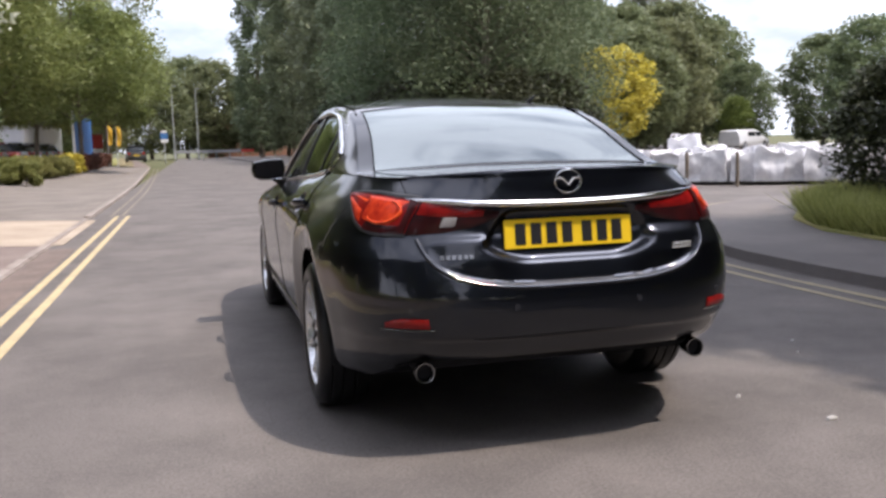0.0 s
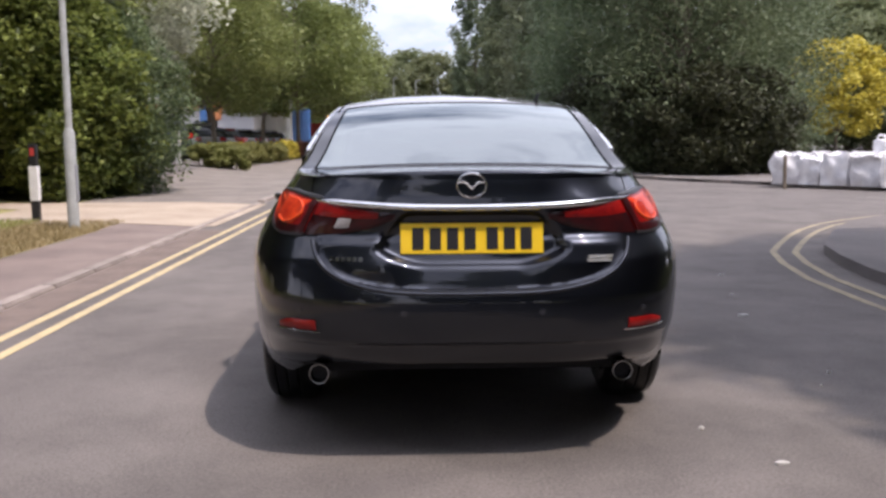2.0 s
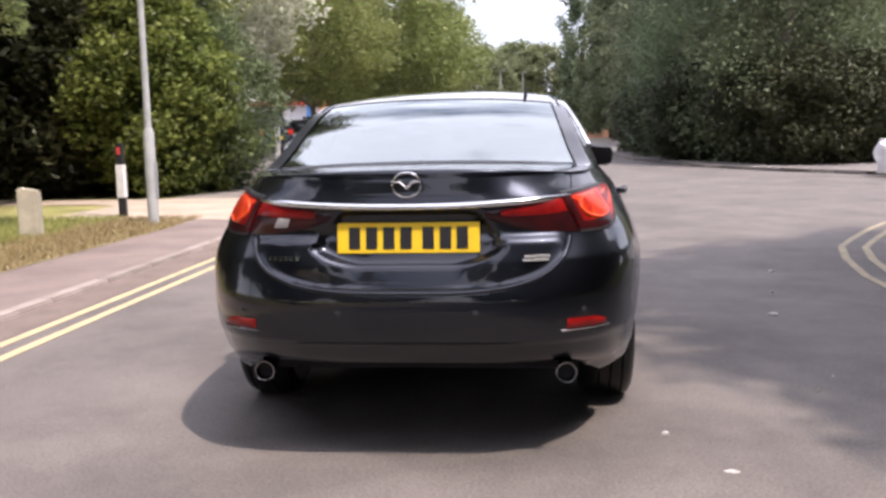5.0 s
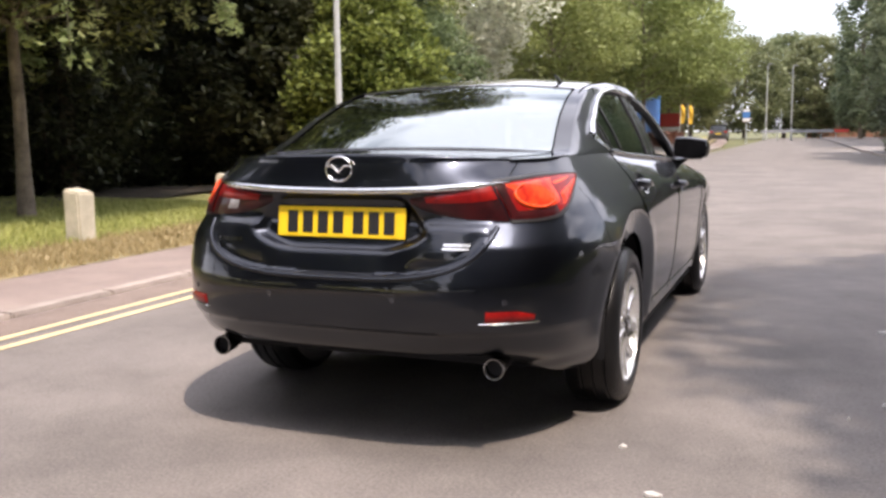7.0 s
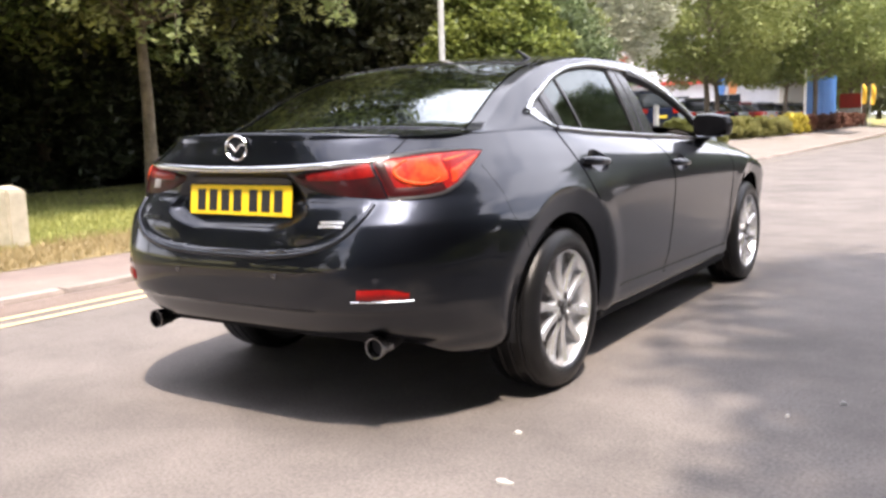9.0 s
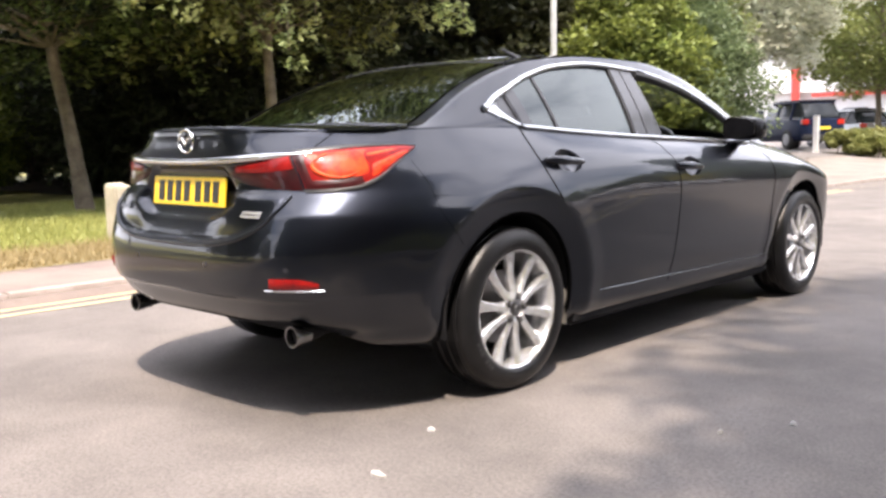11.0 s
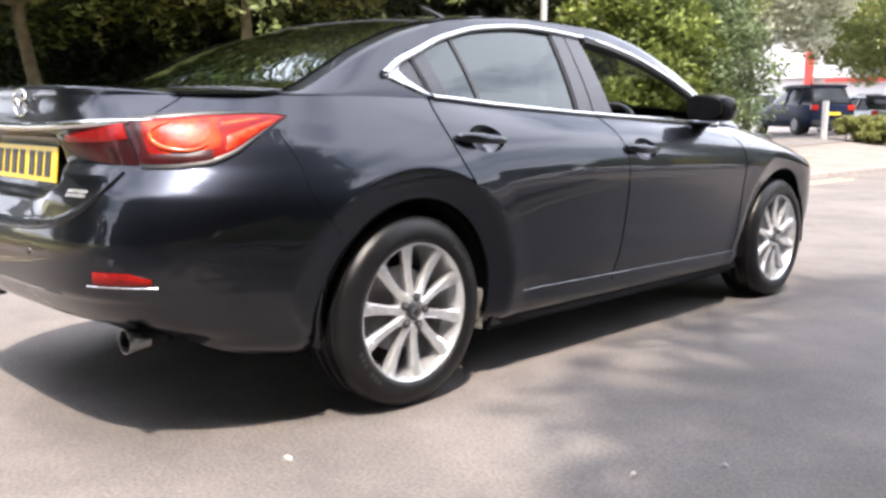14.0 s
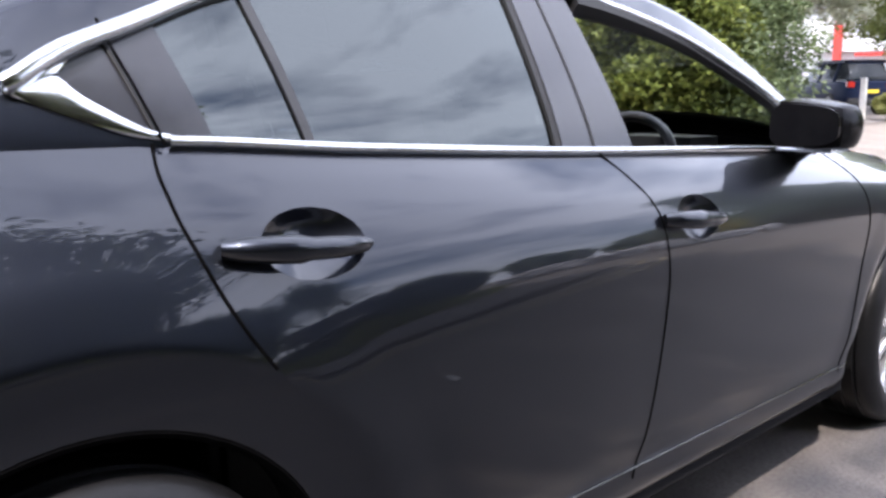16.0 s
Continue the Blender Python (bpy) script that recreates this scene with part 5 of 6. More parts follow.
def panel(name, which, parent, sides=(1, -1), joined=False, label=""):
    """One mesh a side, or one mesh over both sides, from the grid."""
    quads = panel_faces(which)
    made = []
    for group in ([sides] if joined else [(s,) for s in sides]):
        bm = bmesh.new()
        for side in group:
            seen = {}
            for q in quads:
                vs = []
                for a in q:
                    if a not in seen:
                        p = GRID[a]
                        seen[a] = bm.verts.new((p[0] * side, p[1], p[2]))
                    vs.append(seen[a])
                try:
                    bm.faces.new(vs if side == 1 else vs[::-1])
                except ValueError:
                    pass
        bmesh.ops.remove_doubles(bm, verts=bm.verts[:], dist=0.0004)
        edge = [e for e in bm.edges if e.is_boundary]
        ret = bmesh.ops.extrude_edge_only(bm, edges=edge)
        for v in ret["geom"]:
            if isinstance(v, bmesh.types.BMVert):
                v.co = Vector((v.co.x * 0.985, v.co.y + (0.014 if v.co.y < 0.5 else 0.0), v.co.z))
        bmesh.ops.recalc_face_normals(bm, faces=bm.faces[:])
        me = bm_mesh(name, bm, True)
        me.set_sharp_from_angle(angle=radians(38))
        made.append(part(name, me, M_PAINT, parent, label))
    return made


car = tagged(empty("saloon_car", pose(0, 0, 0)), "dark charcoal metallic four-door saloon parked on the road", "car")

m1, m2, m3, m4 = (MARK[k] for k in (1, 2, 3, 4))


def is_lid(i, j, c):
    return i < 49 and c[2] > 0.64 and lid_mask(c[0], c[2]) > 0.5


SEAM_BUMPER = curve_of([(0.2, 0.75), (0.60, 0.75), (0.70, 0.665), (0.80, 0.60), (0.96, 0.545)])


def is_bumper(i, j, c):
    return c[1] < SEAM_BUMPER(c[2]) and c[2] < 0.875 + 0.6 * max(0.0, c[1] - 0.4) and not is_lid(i, j, c)


panel("rear_bumper", is_bumper, car, joined=True)
panel("quarter_panel", lambda i, j, c: i < m1 and not is_lid(i, j, c) and not is_bumper(i, j, c), car)
panel("rear_door", lambda i, j, c: m1 <= i < m2, car)
panel("front_door", lambda i, j, c: m2 <= i < m3, car)
panel("front_wing", lambda i, j, c: m3 <= i and c[1] < 4.45, car)
panel("front_bumper", lambda i, j, c: m3 <= i and c[1] >= 4.45, car, joined=True)

# ---- deck, bonnet, roof and glasshouse ----
Z_MID = curve_of([(0.0, 1.086), (0.09, 1.090), (0.3, 1.0935), (0.62, 1.0935), (0.665, 1.095), (0.70, 1.112), (0.75, 1.142), (1.0, 1.269), (1.25, 1.352), (1.47, 1.398), (1.8, 1.436), (2.2, 1.452), (2.55, 1.446),
                  (2.8, 1.416), (3.1, 1.31), (3.4, 1.175), (3.72, 1.045), (3.9, 1.025), (4.3, 0.965), (4.6, 0.88), (4.8, 0.77), (4.87, 0.68)])
Z_RAIL = curve_of([(0.30, 1.064), (0.50, 1.067), (0.66, 1.076), (0.82, 1.131), (1.0, 1.220), (1.25, 1.312), (1.5, 1.366), (2.0, 1.404), (2.4, 1.400), (2.75, 1.352), (3.1, 1.228), (3.4, 1.075), (3.66, 0.949)])
X_RAIL = curve_of([(0.30, 0.712), (0.62, 0.700), (0.8, 0.674), (1.0, 0.642), (1.25, 0.615), (1.5, 0.598), (2.0, 0.585), (2.4, 0.585), (2.75, 0.592), (3.1, 0.632), (3.4, 0.680), (3.66, 0.728)])


def rail(y):
    """Edge line between the upper surface and the flank: half width and height."""
    if y >= 3.66:
        z = Z_BELT(min(y, 4.86))
        return max(0.02, W_BELT(y) * nose_f(y, z)), z
    if y < 0.30:
        return None
    k = step(0.30, 0.86, y)
    x = W_BELT(y) * rear_f((y - 0.172) / 0.828)
    return x + (X_RAIL(y) - x) * k, Z_BELT(y) + 0.0005 + (Z_RAIL(y) - Z_BELT(y)) * (k if y < 0.86 else 1.0)


def top_rows():
    out = []
    for s in np.linspace(0.0, 2.0, 52):
        p = body_point(s, 1.0)
        y0 = p.y
        z = mid_z(1.0, 0.06 + 0.94 * (face_u(0.84 * s) if s <= 1 else U_FACE + (s - 1) * (1 - U_FACE)))
        q = body_point(s, z)
        if q.y < 0.30:
            out.append((q.y, q.x, q.z))
    ys = list(np.linspace(0.32, 0.70, 20)) + list(np.linspace(0.70, 1.47, 26))[1:] + list(np.linspace(1.47, 2.80, 30))[1:] + list(np.linspace(2.80, 3.68, 24))[1:] + list(np.linspace(3.68, 4.84, 30))[1:]
    for y in ys:
        x, z = rail(min(y, 4.84))
        out.append((y, x, z))
    return out


TOP = top_rows()
T_COLS = [-1, -0.985, -0.965, -0.94, -0.915, -0.9] + list(np.linspace(-0.9, 0.9, 33))[1:-1] + [0.9, 0.915, 0.94, 0.965, 0.985, 1]


def top_point(row, t):
    y, x, z = row
    zc = Z_MID(y)
    p = 2.0 + 0.4 * step(0.3, 1.3, y) * (1 - step(3.5, 3.8, y))
    return Vector((x * t, y, z + (zc - z) * (1 - abs(t) ** p)))


def top_patch(name, y0, y1, t0, t1, mat, parent, label="", lift=0.0, both=True):
    rows = [r for r in TOP if y0 - 1e-6 <= r[0] <= y1 + 1e-6]
    ts = [t for t in T_COLS if t0 - 1e-6 <= t <= t1 + 1e-6]
    vs = [tuple(top_point(r, t) + Vector((0, 0, lift))) for r in rows for t in ts]
    n = len(ts)
    fs = [(a * n + b, a * n + b + 1, (a + 1) * n + b + 1, (a + 1) * n + b) for a in range(len(rows) - 1) for b in range(n - 1)]
    me = mesh_of(name, vs, fs, True)
    return part(name, me, mat, parent, label)


# side glass outline
Z_ARC = curve_of([(1.06, 1.142), (1.12, 1.178), (1.22, 1.218), (1.4, 1.286), (1.64, 1.338), (1.93, 1.360), (2.28, 1.345), (2.63, 1.292), (3.03, 1.160), (3.25, 1.045), (3.34, 0.985)])


def z_sill(y):
    if y > 1.25:
        return Z_BELT(y) + 0.012
    return Z_BELT(1.25) + 0.012 + (1.142 - Z_BELT(1.25) - 0.012) * ((1.25 - y) / 0.19) ** 1.1 if y > 1.06 else 1.142


def flank_x(y, z):
    x, top = rail(y) or (W_BELT(y), Z_BELT(y) + 0.01)
    low = Z_BELT(y)
    t = max(0.0, min(1.0, (z - low) / max(0.004, top - low)))
    w = W_BELT(y) * (rear_f((y - 0.172) / 0.828) if y < 1.0 else 1.0)
    return w + (x - w) * t ** 1.22


def arc_z(y):
    if y < 1.06:
        return Z_BELT(y) + (Z_RAIL(y) - Z_BELT(y)) * 0.55
    if y > 3.34:
        return Z_BELT(y) + 0.002
    return min(Z_ARC(y), Z_RAIL(y) - 0.02)


def low_z(y):
    if y < 1.06:
        return arc_z(y)
    if y > 3.34:
        return Z_BELT(y) + 0.001
    return min(z_sill(y), arc_z(y))


LEAN = curve_of([(1.0, 0.0), (1.08, 0.0), (1.18, 0.15), (1.235, 0.30), (1.32, 0.28), (1.47, 0.20), (1.53, 0.19), (2.07, 0.0), (2.10, 0.0), (2.19, 0.06), (2.33, 0.17), (2.7, 0.08), (3.34, 0.0)])


def flank_patch(name, y_list, a, b, n, mat, parent, sides=(1, -1), lift=0.0, label="", thick=0.0):
    """A patch of the glasshouse flank between heights a(y) and b(y); its uprights lean as the doors' do."""
    for side in sides:
        vs, fs = [], []
        for y in y_list:
            for k in range(n + 1):
                yy = y
                for _ in range(3):
                    z = a(yy) + (b(yy) - a(yy)) * k / n
                    yy = y - LEAN(y) * (z - Z_BELT(y))
                vs.append((side * (flank_x(yy, z) + lift), yy, z))
        m = n + 1
        for i in range(len(y_list) - 1):
            for k in range(n):
                q = (i * m + k, i * m + k + 1, (i + 1) * m + k + 1, (i + 1) * m + k)
                fs.append(q if side < 0 else q[::-1])
        me = mesh_of(name, vs, fs, True)
        if thick:
            bm = bmesh.new()
            bm.from_mesh(me)
            bmesh.ops.recalc_face_normals(bm, faces=bm.faces[:])
            bmesh.ops.solidify(bm, geom=bm.faces[:], thickness=thick)
            me = bm_mesh(name, bm, True)
            me.set_sharp_from_angle(angle=radians(40))
        part(name, me, mat, parent, label)


def shell_mesh():
    """Roof, pillars and frames above the belt as one pressed shell, open at the windows."""
    bm = bmesh.new()

    def grid(pts):
        vs = [[bm.verts.new(p) for p in row] for row in pts]
        for i in range(len(vs) - 1):
            for k in range(len(vs[0]) - 1):
                try:
                    bm.faces.new((vs[i][k], vs[i + 1][k], vs[i + 1][k + 1], vs[i][k + 1]))
                except ValueError:
                    pass
    rows = [r for r in TOP if 0.319 <= r[0] <= 3.69]
    for lo, hi in ((-1, -0.9), (0.9, 1)):
        ts = [t for t in T_COLS if lo - 1e-6 <= t <= hi + 1e-6]
        grid([[top_point(r, t) for t in ts] for r in rows])
    roof = [r for r in rows if 1.377 <= r[0] <= 2.80 + 1e-6]
    ts = [t for t in T_COLS if -0.9 - 1e-6 <= t <= 0.9 + 1e-6]
    grid([[top_point(r, t) for t in ts] for r in roof])
    ys = [r[0] for r in rows]
    for side in (1, -1):
        def pt(y, z):
            return Vector((side * flank_x(y, z), y, z))
        grid([[pt(y, arc_z(y) + (rail(y)[1] - arc_z(y)) * k / 6) for k in range(7)] for y in ys if y < 3.655])
        grid([[pt(y, Z_BELT(y) - 0.002 + (low_z(y) - Z_BELT(y) + 0.002) * k / 6) for k in range(7)] for y in ys if y < 3.655])
    bmesh.ops.remove_doubles(bm, verts=bm.verts[:], dist=0.0012)
    bmesh.ops.recalc_face_normals(bm, faces=bm.faces[:])
    me = bm_mesh("cabin_shell", bm, True)
    me.set_sharp_from_angle(angle=radians(50))
    return me


part("cabin_shell", shell_mesh(), M_PAINT, car)


# rear edge of the deck: crowned lip, then a smooth run forward
def deck_edge():
    out = []
    for s in list(np.linspace(0.0, 1.0, 40)) + list(np.linspace(1.0, 2.0, 60))[1:]:
        z = mid_z(1.0, 0.06 + 0.94 * (face_u(0.84 * s) if s <= 1 else U_FACE + (s - 1) * (1 - U_FACE)))
        p = body_point(s, z)
        if p.y < 0.312:
            out.append(p)
    x, z = rail(0.32)
    out.append(Vector((x, 0.3199, z)))
    return out


DECK_EDGE = deck_edge()


def lip_z(x):
    return 1.0555 + 0.0335 * max(0.0, 1 - (abs(x) / 0.66) ** 2.4)


def deck_z(x, y, edge_y=0.10):
    w, low = rail(0.32)
    far = low + (Z_MID(0.32) - low) * (1 - min(1.0, abs(x) / w) ** 2)
    near = max(lip_z(x), 1.0555)
    t = min(1.0, max(0.0, (y - edge_y) / max(0.004, 0.32 - edge_y)))
    return near + (far - near) * (0.6 * t + 0.4 * t * t)


def rear_deck():
    cols = [Vector((-p.x, p.y, p.z)) for p in DECK_EDGE[:0:-1]] + DECK_EDGE
    vs, fs = [], []
    rows = 16
    for p in cols:
        lz = lip_z(p.x)
        h = max(0.0, lz - p.z)
        line = [(p.y, p.z), (p.y + 0.0005, p.z + h * 0.55), (p.y + 0.003, p.z + h * 0.85), (p.y + 0.008, p.z + h * 0.97)]
        for k in range(rows - 3):
            y = p.y + min(0.016, (0.32 - p.y) * 0.3) + (0.32 - p.y - min(0.016, (0.32 - p.y) * 0.3)) * k / (rows - 4)
            line.append((y, deck_z(p.x, y, p.y)))
        vs += [(p.x, y, z) for y, z in line]
    n = rows + 1
    for a in range(len(cols) - 1):
        for b in range(n - 1):
            fs.append((a * n + b, (a + 1) * n + b, (a + 1) * n + b + 1, a * n + b + 1))
    part("rear_deck", mesh_of("rear_deck", vs, fs, True), M_PAINT, car)


rear_deck()
top_patch("boot_lid_top", 0.32, 0.6801, -0.9, 0.9, M_PAINT, car)
top_patch("bonnet", 3.66, 4.84, -1, 1, M_PAINT, car)
top_patch("scuttle", 3.62, 3.74, -0.93, 0.93, M_SATIN, car, lift=0.002)
panel("boot_lid", is_lid, car, joined=True)
rear_glass = top_patch("rear_window", 0.67, 1.380, -0.9, 0.9, M_GLASS_REAR, car, "tinted heated rear window")
screen = top_patch("windscreen", 2.79, 3.70, -0.9, 0.9, M_GLASS, car, "clear windscreen")


def pane_range(a, b, n=22):
    return list(np.linspace(a, b, n))


for pane, a, b, gl, lab in (("quarter_light", 1.318, 1.484, M_GLASS_DARK, "dark privacy glass"), ("rear_door_window", 1.484, 2.09, M_GLASS_DARK, "dark privacy glass"),
                            ("front_door_window", 2.32, 3.335, M_GLASS, "clear glass")):
    # the driver's window is wound down
    flank_patch(pane, pane_range(a, b), low_z, arc_z, 10, gl, car, sides=(-1,) if gl is M_GLASS else (1, -1), lift=-0.012 if gl is M_GLASS else -0.006, label=lab)


def pillar(name, y0, y1, mat, lift, label=""):
    flank_patch(name, [y0, (y0 + y1) / 2, y1], low_z, lambda y: arc_z(y) - 0.002, 8, mat, car, lift=lift, label=label, thick=0.014)


pillar("door_pillar", 2.085, 2.33, M_GLOSS_TRIM, 0.004, "gloss grey pillar trim")
pillar("pillar_gap", 2.185, 2.193, M_BLACK, 0.006)
pillar("pillar_seal", 2.066, 2.09, M_BLACK, 0.002)
pillar("glass_divider", 1.476, 1.493, M_SATIN, 0.0)
pillar("quarter_trim", 1.238, 1.320, M_GLOSS_TRIM, 0.0, "gloss grey quarter trim")
pillar("quarter_seam", 1.232, 1.239, M_BLACK, 0.003)


# dark insert and flared chrome tail behind the rear door
INSERT_TOP = curve_of([(1.045, 1.140), (1.115, 1.159), (1.15, 1.188), (1.195, 1.212), (1.26, 1.236)])
INSERT_LOW = curve_of([(1.045, 1.140), (1.115, 1.157), (1.14, 1.134), (1.17, 1.114), (1.20, 1.097), (1.235, 1.082), (1.26, 1.078)])
TAIL_LOW = curve_of([(1.045, 1.137), (1.07, 1.126), (1.14, 1.098), (1.20, 1.077), (1.26, 1.066)])


def strip_patch(name, y0, y1, n, low, high, m, lift, side, thick, mat, label, swell=0.0):
    """A solid strip of the flank between two heights, swelling in its middle."""
    vs, fs = [], []
    for k in range(n + 1):
        y = y0 + (y1 - y0) * k / n
        for i in range(m + 1):
            u = i / m
            z = low(y) + (high(y) - low(y)) * u
            vs.append((side * (flank_x(y, z) + lift + swell * math.sin(math.pi * u) ** 0.6), y, z))
    w = m + 1
    for k in range(n):
        for i in range(m):
            q = (k * w + i, k * w + i + 1, (k + 1) * w + i + 1, (k + 1) * w + i)
            fs.append(q if side < 0 else q[::-1])
    bm = bmesh.new()
    bm.from_mesh(mesh_of(name, vs, fs))
    bmesh.ops.recalc_face_normals(bm, faces=bm.faces[:])
    bmesh.ops.solidify(bm, geom=bm.faces[:], thickness=thick)
    return part(name, bm, mat, car, label, True)



for side in (1, -1):
    # chrome surround: arc, sill strip and the flared tail
    ys = np.concatenate([[1.048, 1.056], np.linspace(1.065, 3.34, 70)])
    arc = [(side * (flank_x(y, arc_z(max(y, 1.0601))) + 0.004), y, arc_z(max(y, 1.0601)) + 0.008 - 0.5 * max(0.0, 1.0601 - y)) for y in ys]
    part("window_chrome", tube(arc, [0.0115 + 0.004 * step(1.5, 1.07, y) for y in ys], 8), M_CHROME, car, "bright chrome window surround", True)
    ys = np.linspace(1.245, 3.34, 60)
    low = [(side * (flank_x(y, Z_BELT(y) + 0.006) + 0.004), y, Z_BELT(y) + 0.006) for y in ys]
    part("belt_chrome", tube(low, 0.0095, 8), M_CHROME, car, "bright chrome belt strip", True)
    strip_patch("quarter_insert", 1.112, 1.252, 16, INSERT_LOW, INSERT_TOP, 4, 0.0, side, 0.004, M_GLOSS_TRIM, "dark gloss quarter insert")
    strip_patch("chrome_tail", 1.047, 1.255, 26, TAIL_LOW, INSERT_LOW, 6, 0.004, side, 0.006, M_CHROME, "flared chrome tail of the window surround", 0.004)
    strip_patch("chrome_tail", 1.047, 1.255, 26, INSERT_TOP, lambda y: max(INSERT_TOP(y) + 0.004, arc_z(max(y, 1.0601)) + 0.012), 6, 0.004, side, 0.006, M_CHROME, "flared chrome tail of the window surround", 0.004)
    part("quarter_seam", tube([(side * (flank_x(y, z) + 0.011), y, z) for y, z in ((1.236, 1.066), (1.228, 1.095), (1.212, 1.15), (1.196, 1.205), (1.190, 1.236))], 0.0022, 6), M_GAP_LINE, car)
    # window frame seals
    ys = np.linspace(2.30, 3.33, 40)
    part("window_seal", tube([(side * (flank_x(y, arc_z(y)) - 0.004), y, arc_z(y) - 0.010) for y in ys], [0.014 + 0.016 * step(2.9, 2.3, y) for y in ys], 6), M_BLACK, car, smooth=True)
    ys = np.linspace(1.20, 2.08, 30)
    part("window_seal", tube([(side * (flank_x(y, arc_z(y)) - 0.003), y, arc_z(y) - 0.006) for y in ys], 0.008, 6), M_BLACK, car, smooth=True)


# ---- panel gaps ----
M_GAP = material("gap_black", (0.003, 0.003, 0.0033), 0.95, grain=0.1, spec=0.0)


def gap(points, r=0.0028):
    for side in (1, -1):
        part("panel_gap", tube([(p[0] * side, p[1], p[2]) for p in points], r, 5), M_GAP, car)


def side_pt(y, z, lift=0.0004):
    return (half_width(z, y) * nose_f(y, z) + lift, y, z)


gap([side_pt(SEAM_REAR(z), z) for z in np.linspace(0.768, 1.066, 26)])
gap([side_pt(SEAM_MID(z), z) for z in np.linspace(0.30, 1.012, 30)], 0.0022)
gap([side_pt(SEAM_FRONT(z), z) for z in np.linspace(0.30, 0.955, 30)], 0.0022)
gap([tuple(skin(side_s(SEAM_BUMPER(z)), z, -0.0004)) for z in np.linspace(0.63, 0.95, 20)], 0.0011)
lid_line = [tuple(top_point(r, 0.9) + Vector((0, 0, 0.0002))) for r in TOP if 0.31 < r[0] < 0.67]
gap(lid_line, 0.0022)
gap([tuple(skin(0.585 / half_width(z, 0.08) / 0.84, z, 0.0002)) for z in np.linspace(0.985, 1.056, 10)], 0.002)
gap([tuple(top_point(r, 0.9) + Vector((0.0, 0, 0.002))) for r in TOP if 0.66 < r[0] < 1.39], 0.0035)
gap([tuple(top_point(r, 0.955) + Vector((0.0, 0, 0.001))) for r in TOP if 1.3 < r[0] < 2.85], 0.0035)
part("window_seal", tube([tuple(top_point(next(r for r in TOP if r[0] >= 0.668), t) - Vector((0, 0, 0.001))) for t in np.linspace(-0.9, 0.9, 31)], 0.003, 6), M_GLOSS_TRIM, car)
part("window_seal", tube([tuple(top_point(next(r for r in TOP if r[0] >= 1.377), t) + Vector((0, 0, 0.0))) for t in np.linspace(-0.9, 0.9, 31)], 0.004, 6), M_BLACK, car)
part("sill_trim", tube([side_pt(y, 0.335 - 0.012 * (y - 1.6), 0.003) for y in np.linspace(1.62, 3.40, 30)], 0.0026, 6), M_EXHAUST, car, "thin bright sill line", True)
part("sill_trim", tube([(-p[0], p[1], p[2]) for p in [side_pt(y, 0.335 - 0.012 * (y - 1.6), 0.003) for y in np.linspace(1.62, 3.40, 30)]], 0.0026, 6), M_EXHAUST, car, "thin bright sill line", True)


# rolled tube added where the boot lid meets the bumper, to catch a highlight
lip = []
for a in np.linspace(-math.pi / 2, math.pi / 2, 61):
    ca, sa = math.cos(a), math.sin(a)
    x = 0.588 * abs(sa) ** (2 / 3.2) * (1 if sa > 0 else -1)
    z = 0.92 - 0.268 * abs(ca) ** (2 / 3.2)
    if z < 0.85:
        q = skin(abs(x) / half_width(z, 0.08) / 0.84, z - 0.006, 0.0, 1 if x > 0 else -1)
        lip.append((x, q.y + 0.003, z))
part("bumper_lip", tube(lip, 0.0085, 10), M_PAINT, car, smooth=True)

# ---- tail lamps ----
L_TOP = curve_of([(0.43, 0.932), (0.6, 0.952), (0.78, 0.970), (0.88, 0.986), (0.97, 0.994), (1.15, 1.005), (1.32, 1.005), (1.46, 0.998)])
L_LOW = curve_of([(0.43, 0.912), (0.52, 0.885), (0.66, 0.864), (0.88, 0.853), (0.97, 0.852), (1.08, 0.860), (1.18, 0.884), (1.30, 0.932), (1.46, 0.996)])


def lens(name, s0, s1, a, b, lift, mat, side, parent, label="", n=26, m=8, bulge=0.006):
    """A moulded lens over part of the lamp; a and b: shares of its height."""
    vs, fs = [], []
    for i in range(n + 1):
        s = s0 + (s1 - s0) * i / n
        for k in range(m + 1):
            q = a + (b - a) * k / m
            z = L_LOW(s) + (L_TOP(s) - L_LOW(s)) * q
            edge = min(k, m - k) / m * 2
            e2 = min(1.0, min(i, n - i) / 3)
            vs.append(tuple(skin(s, z, lift + bulge * min(1, edge * 1.6) ** 0.6 * e2, side)))
    w = m + 1
    for i in range(n):
        for k in range(m):
            q = (i * w + k, i * w + k + 1, (i + 1) * w + k + 1, (i + 1) * w + k)
            fs.append(q if side < 0 else q[::-1])
    bm = bmesh.new()
    bm.from_mesh(mesh_of(name, vs, fs))
    bmesh.ops.recalc_face_normals(bm, faces=bm.faces[:])
    ret = bmesh.ops.extrude_edge_only(bm, edges=[e for e in bm.edges if e.is_boundary])
    for v in ret["geom"]:
        if isinstance(v, bmesh.types.BMVert):
            v.co = Vector((v.co.x * 0.985, v.co.y + 0.012, v.co.z))
    return part(name, bm, mat, parent, label, True)


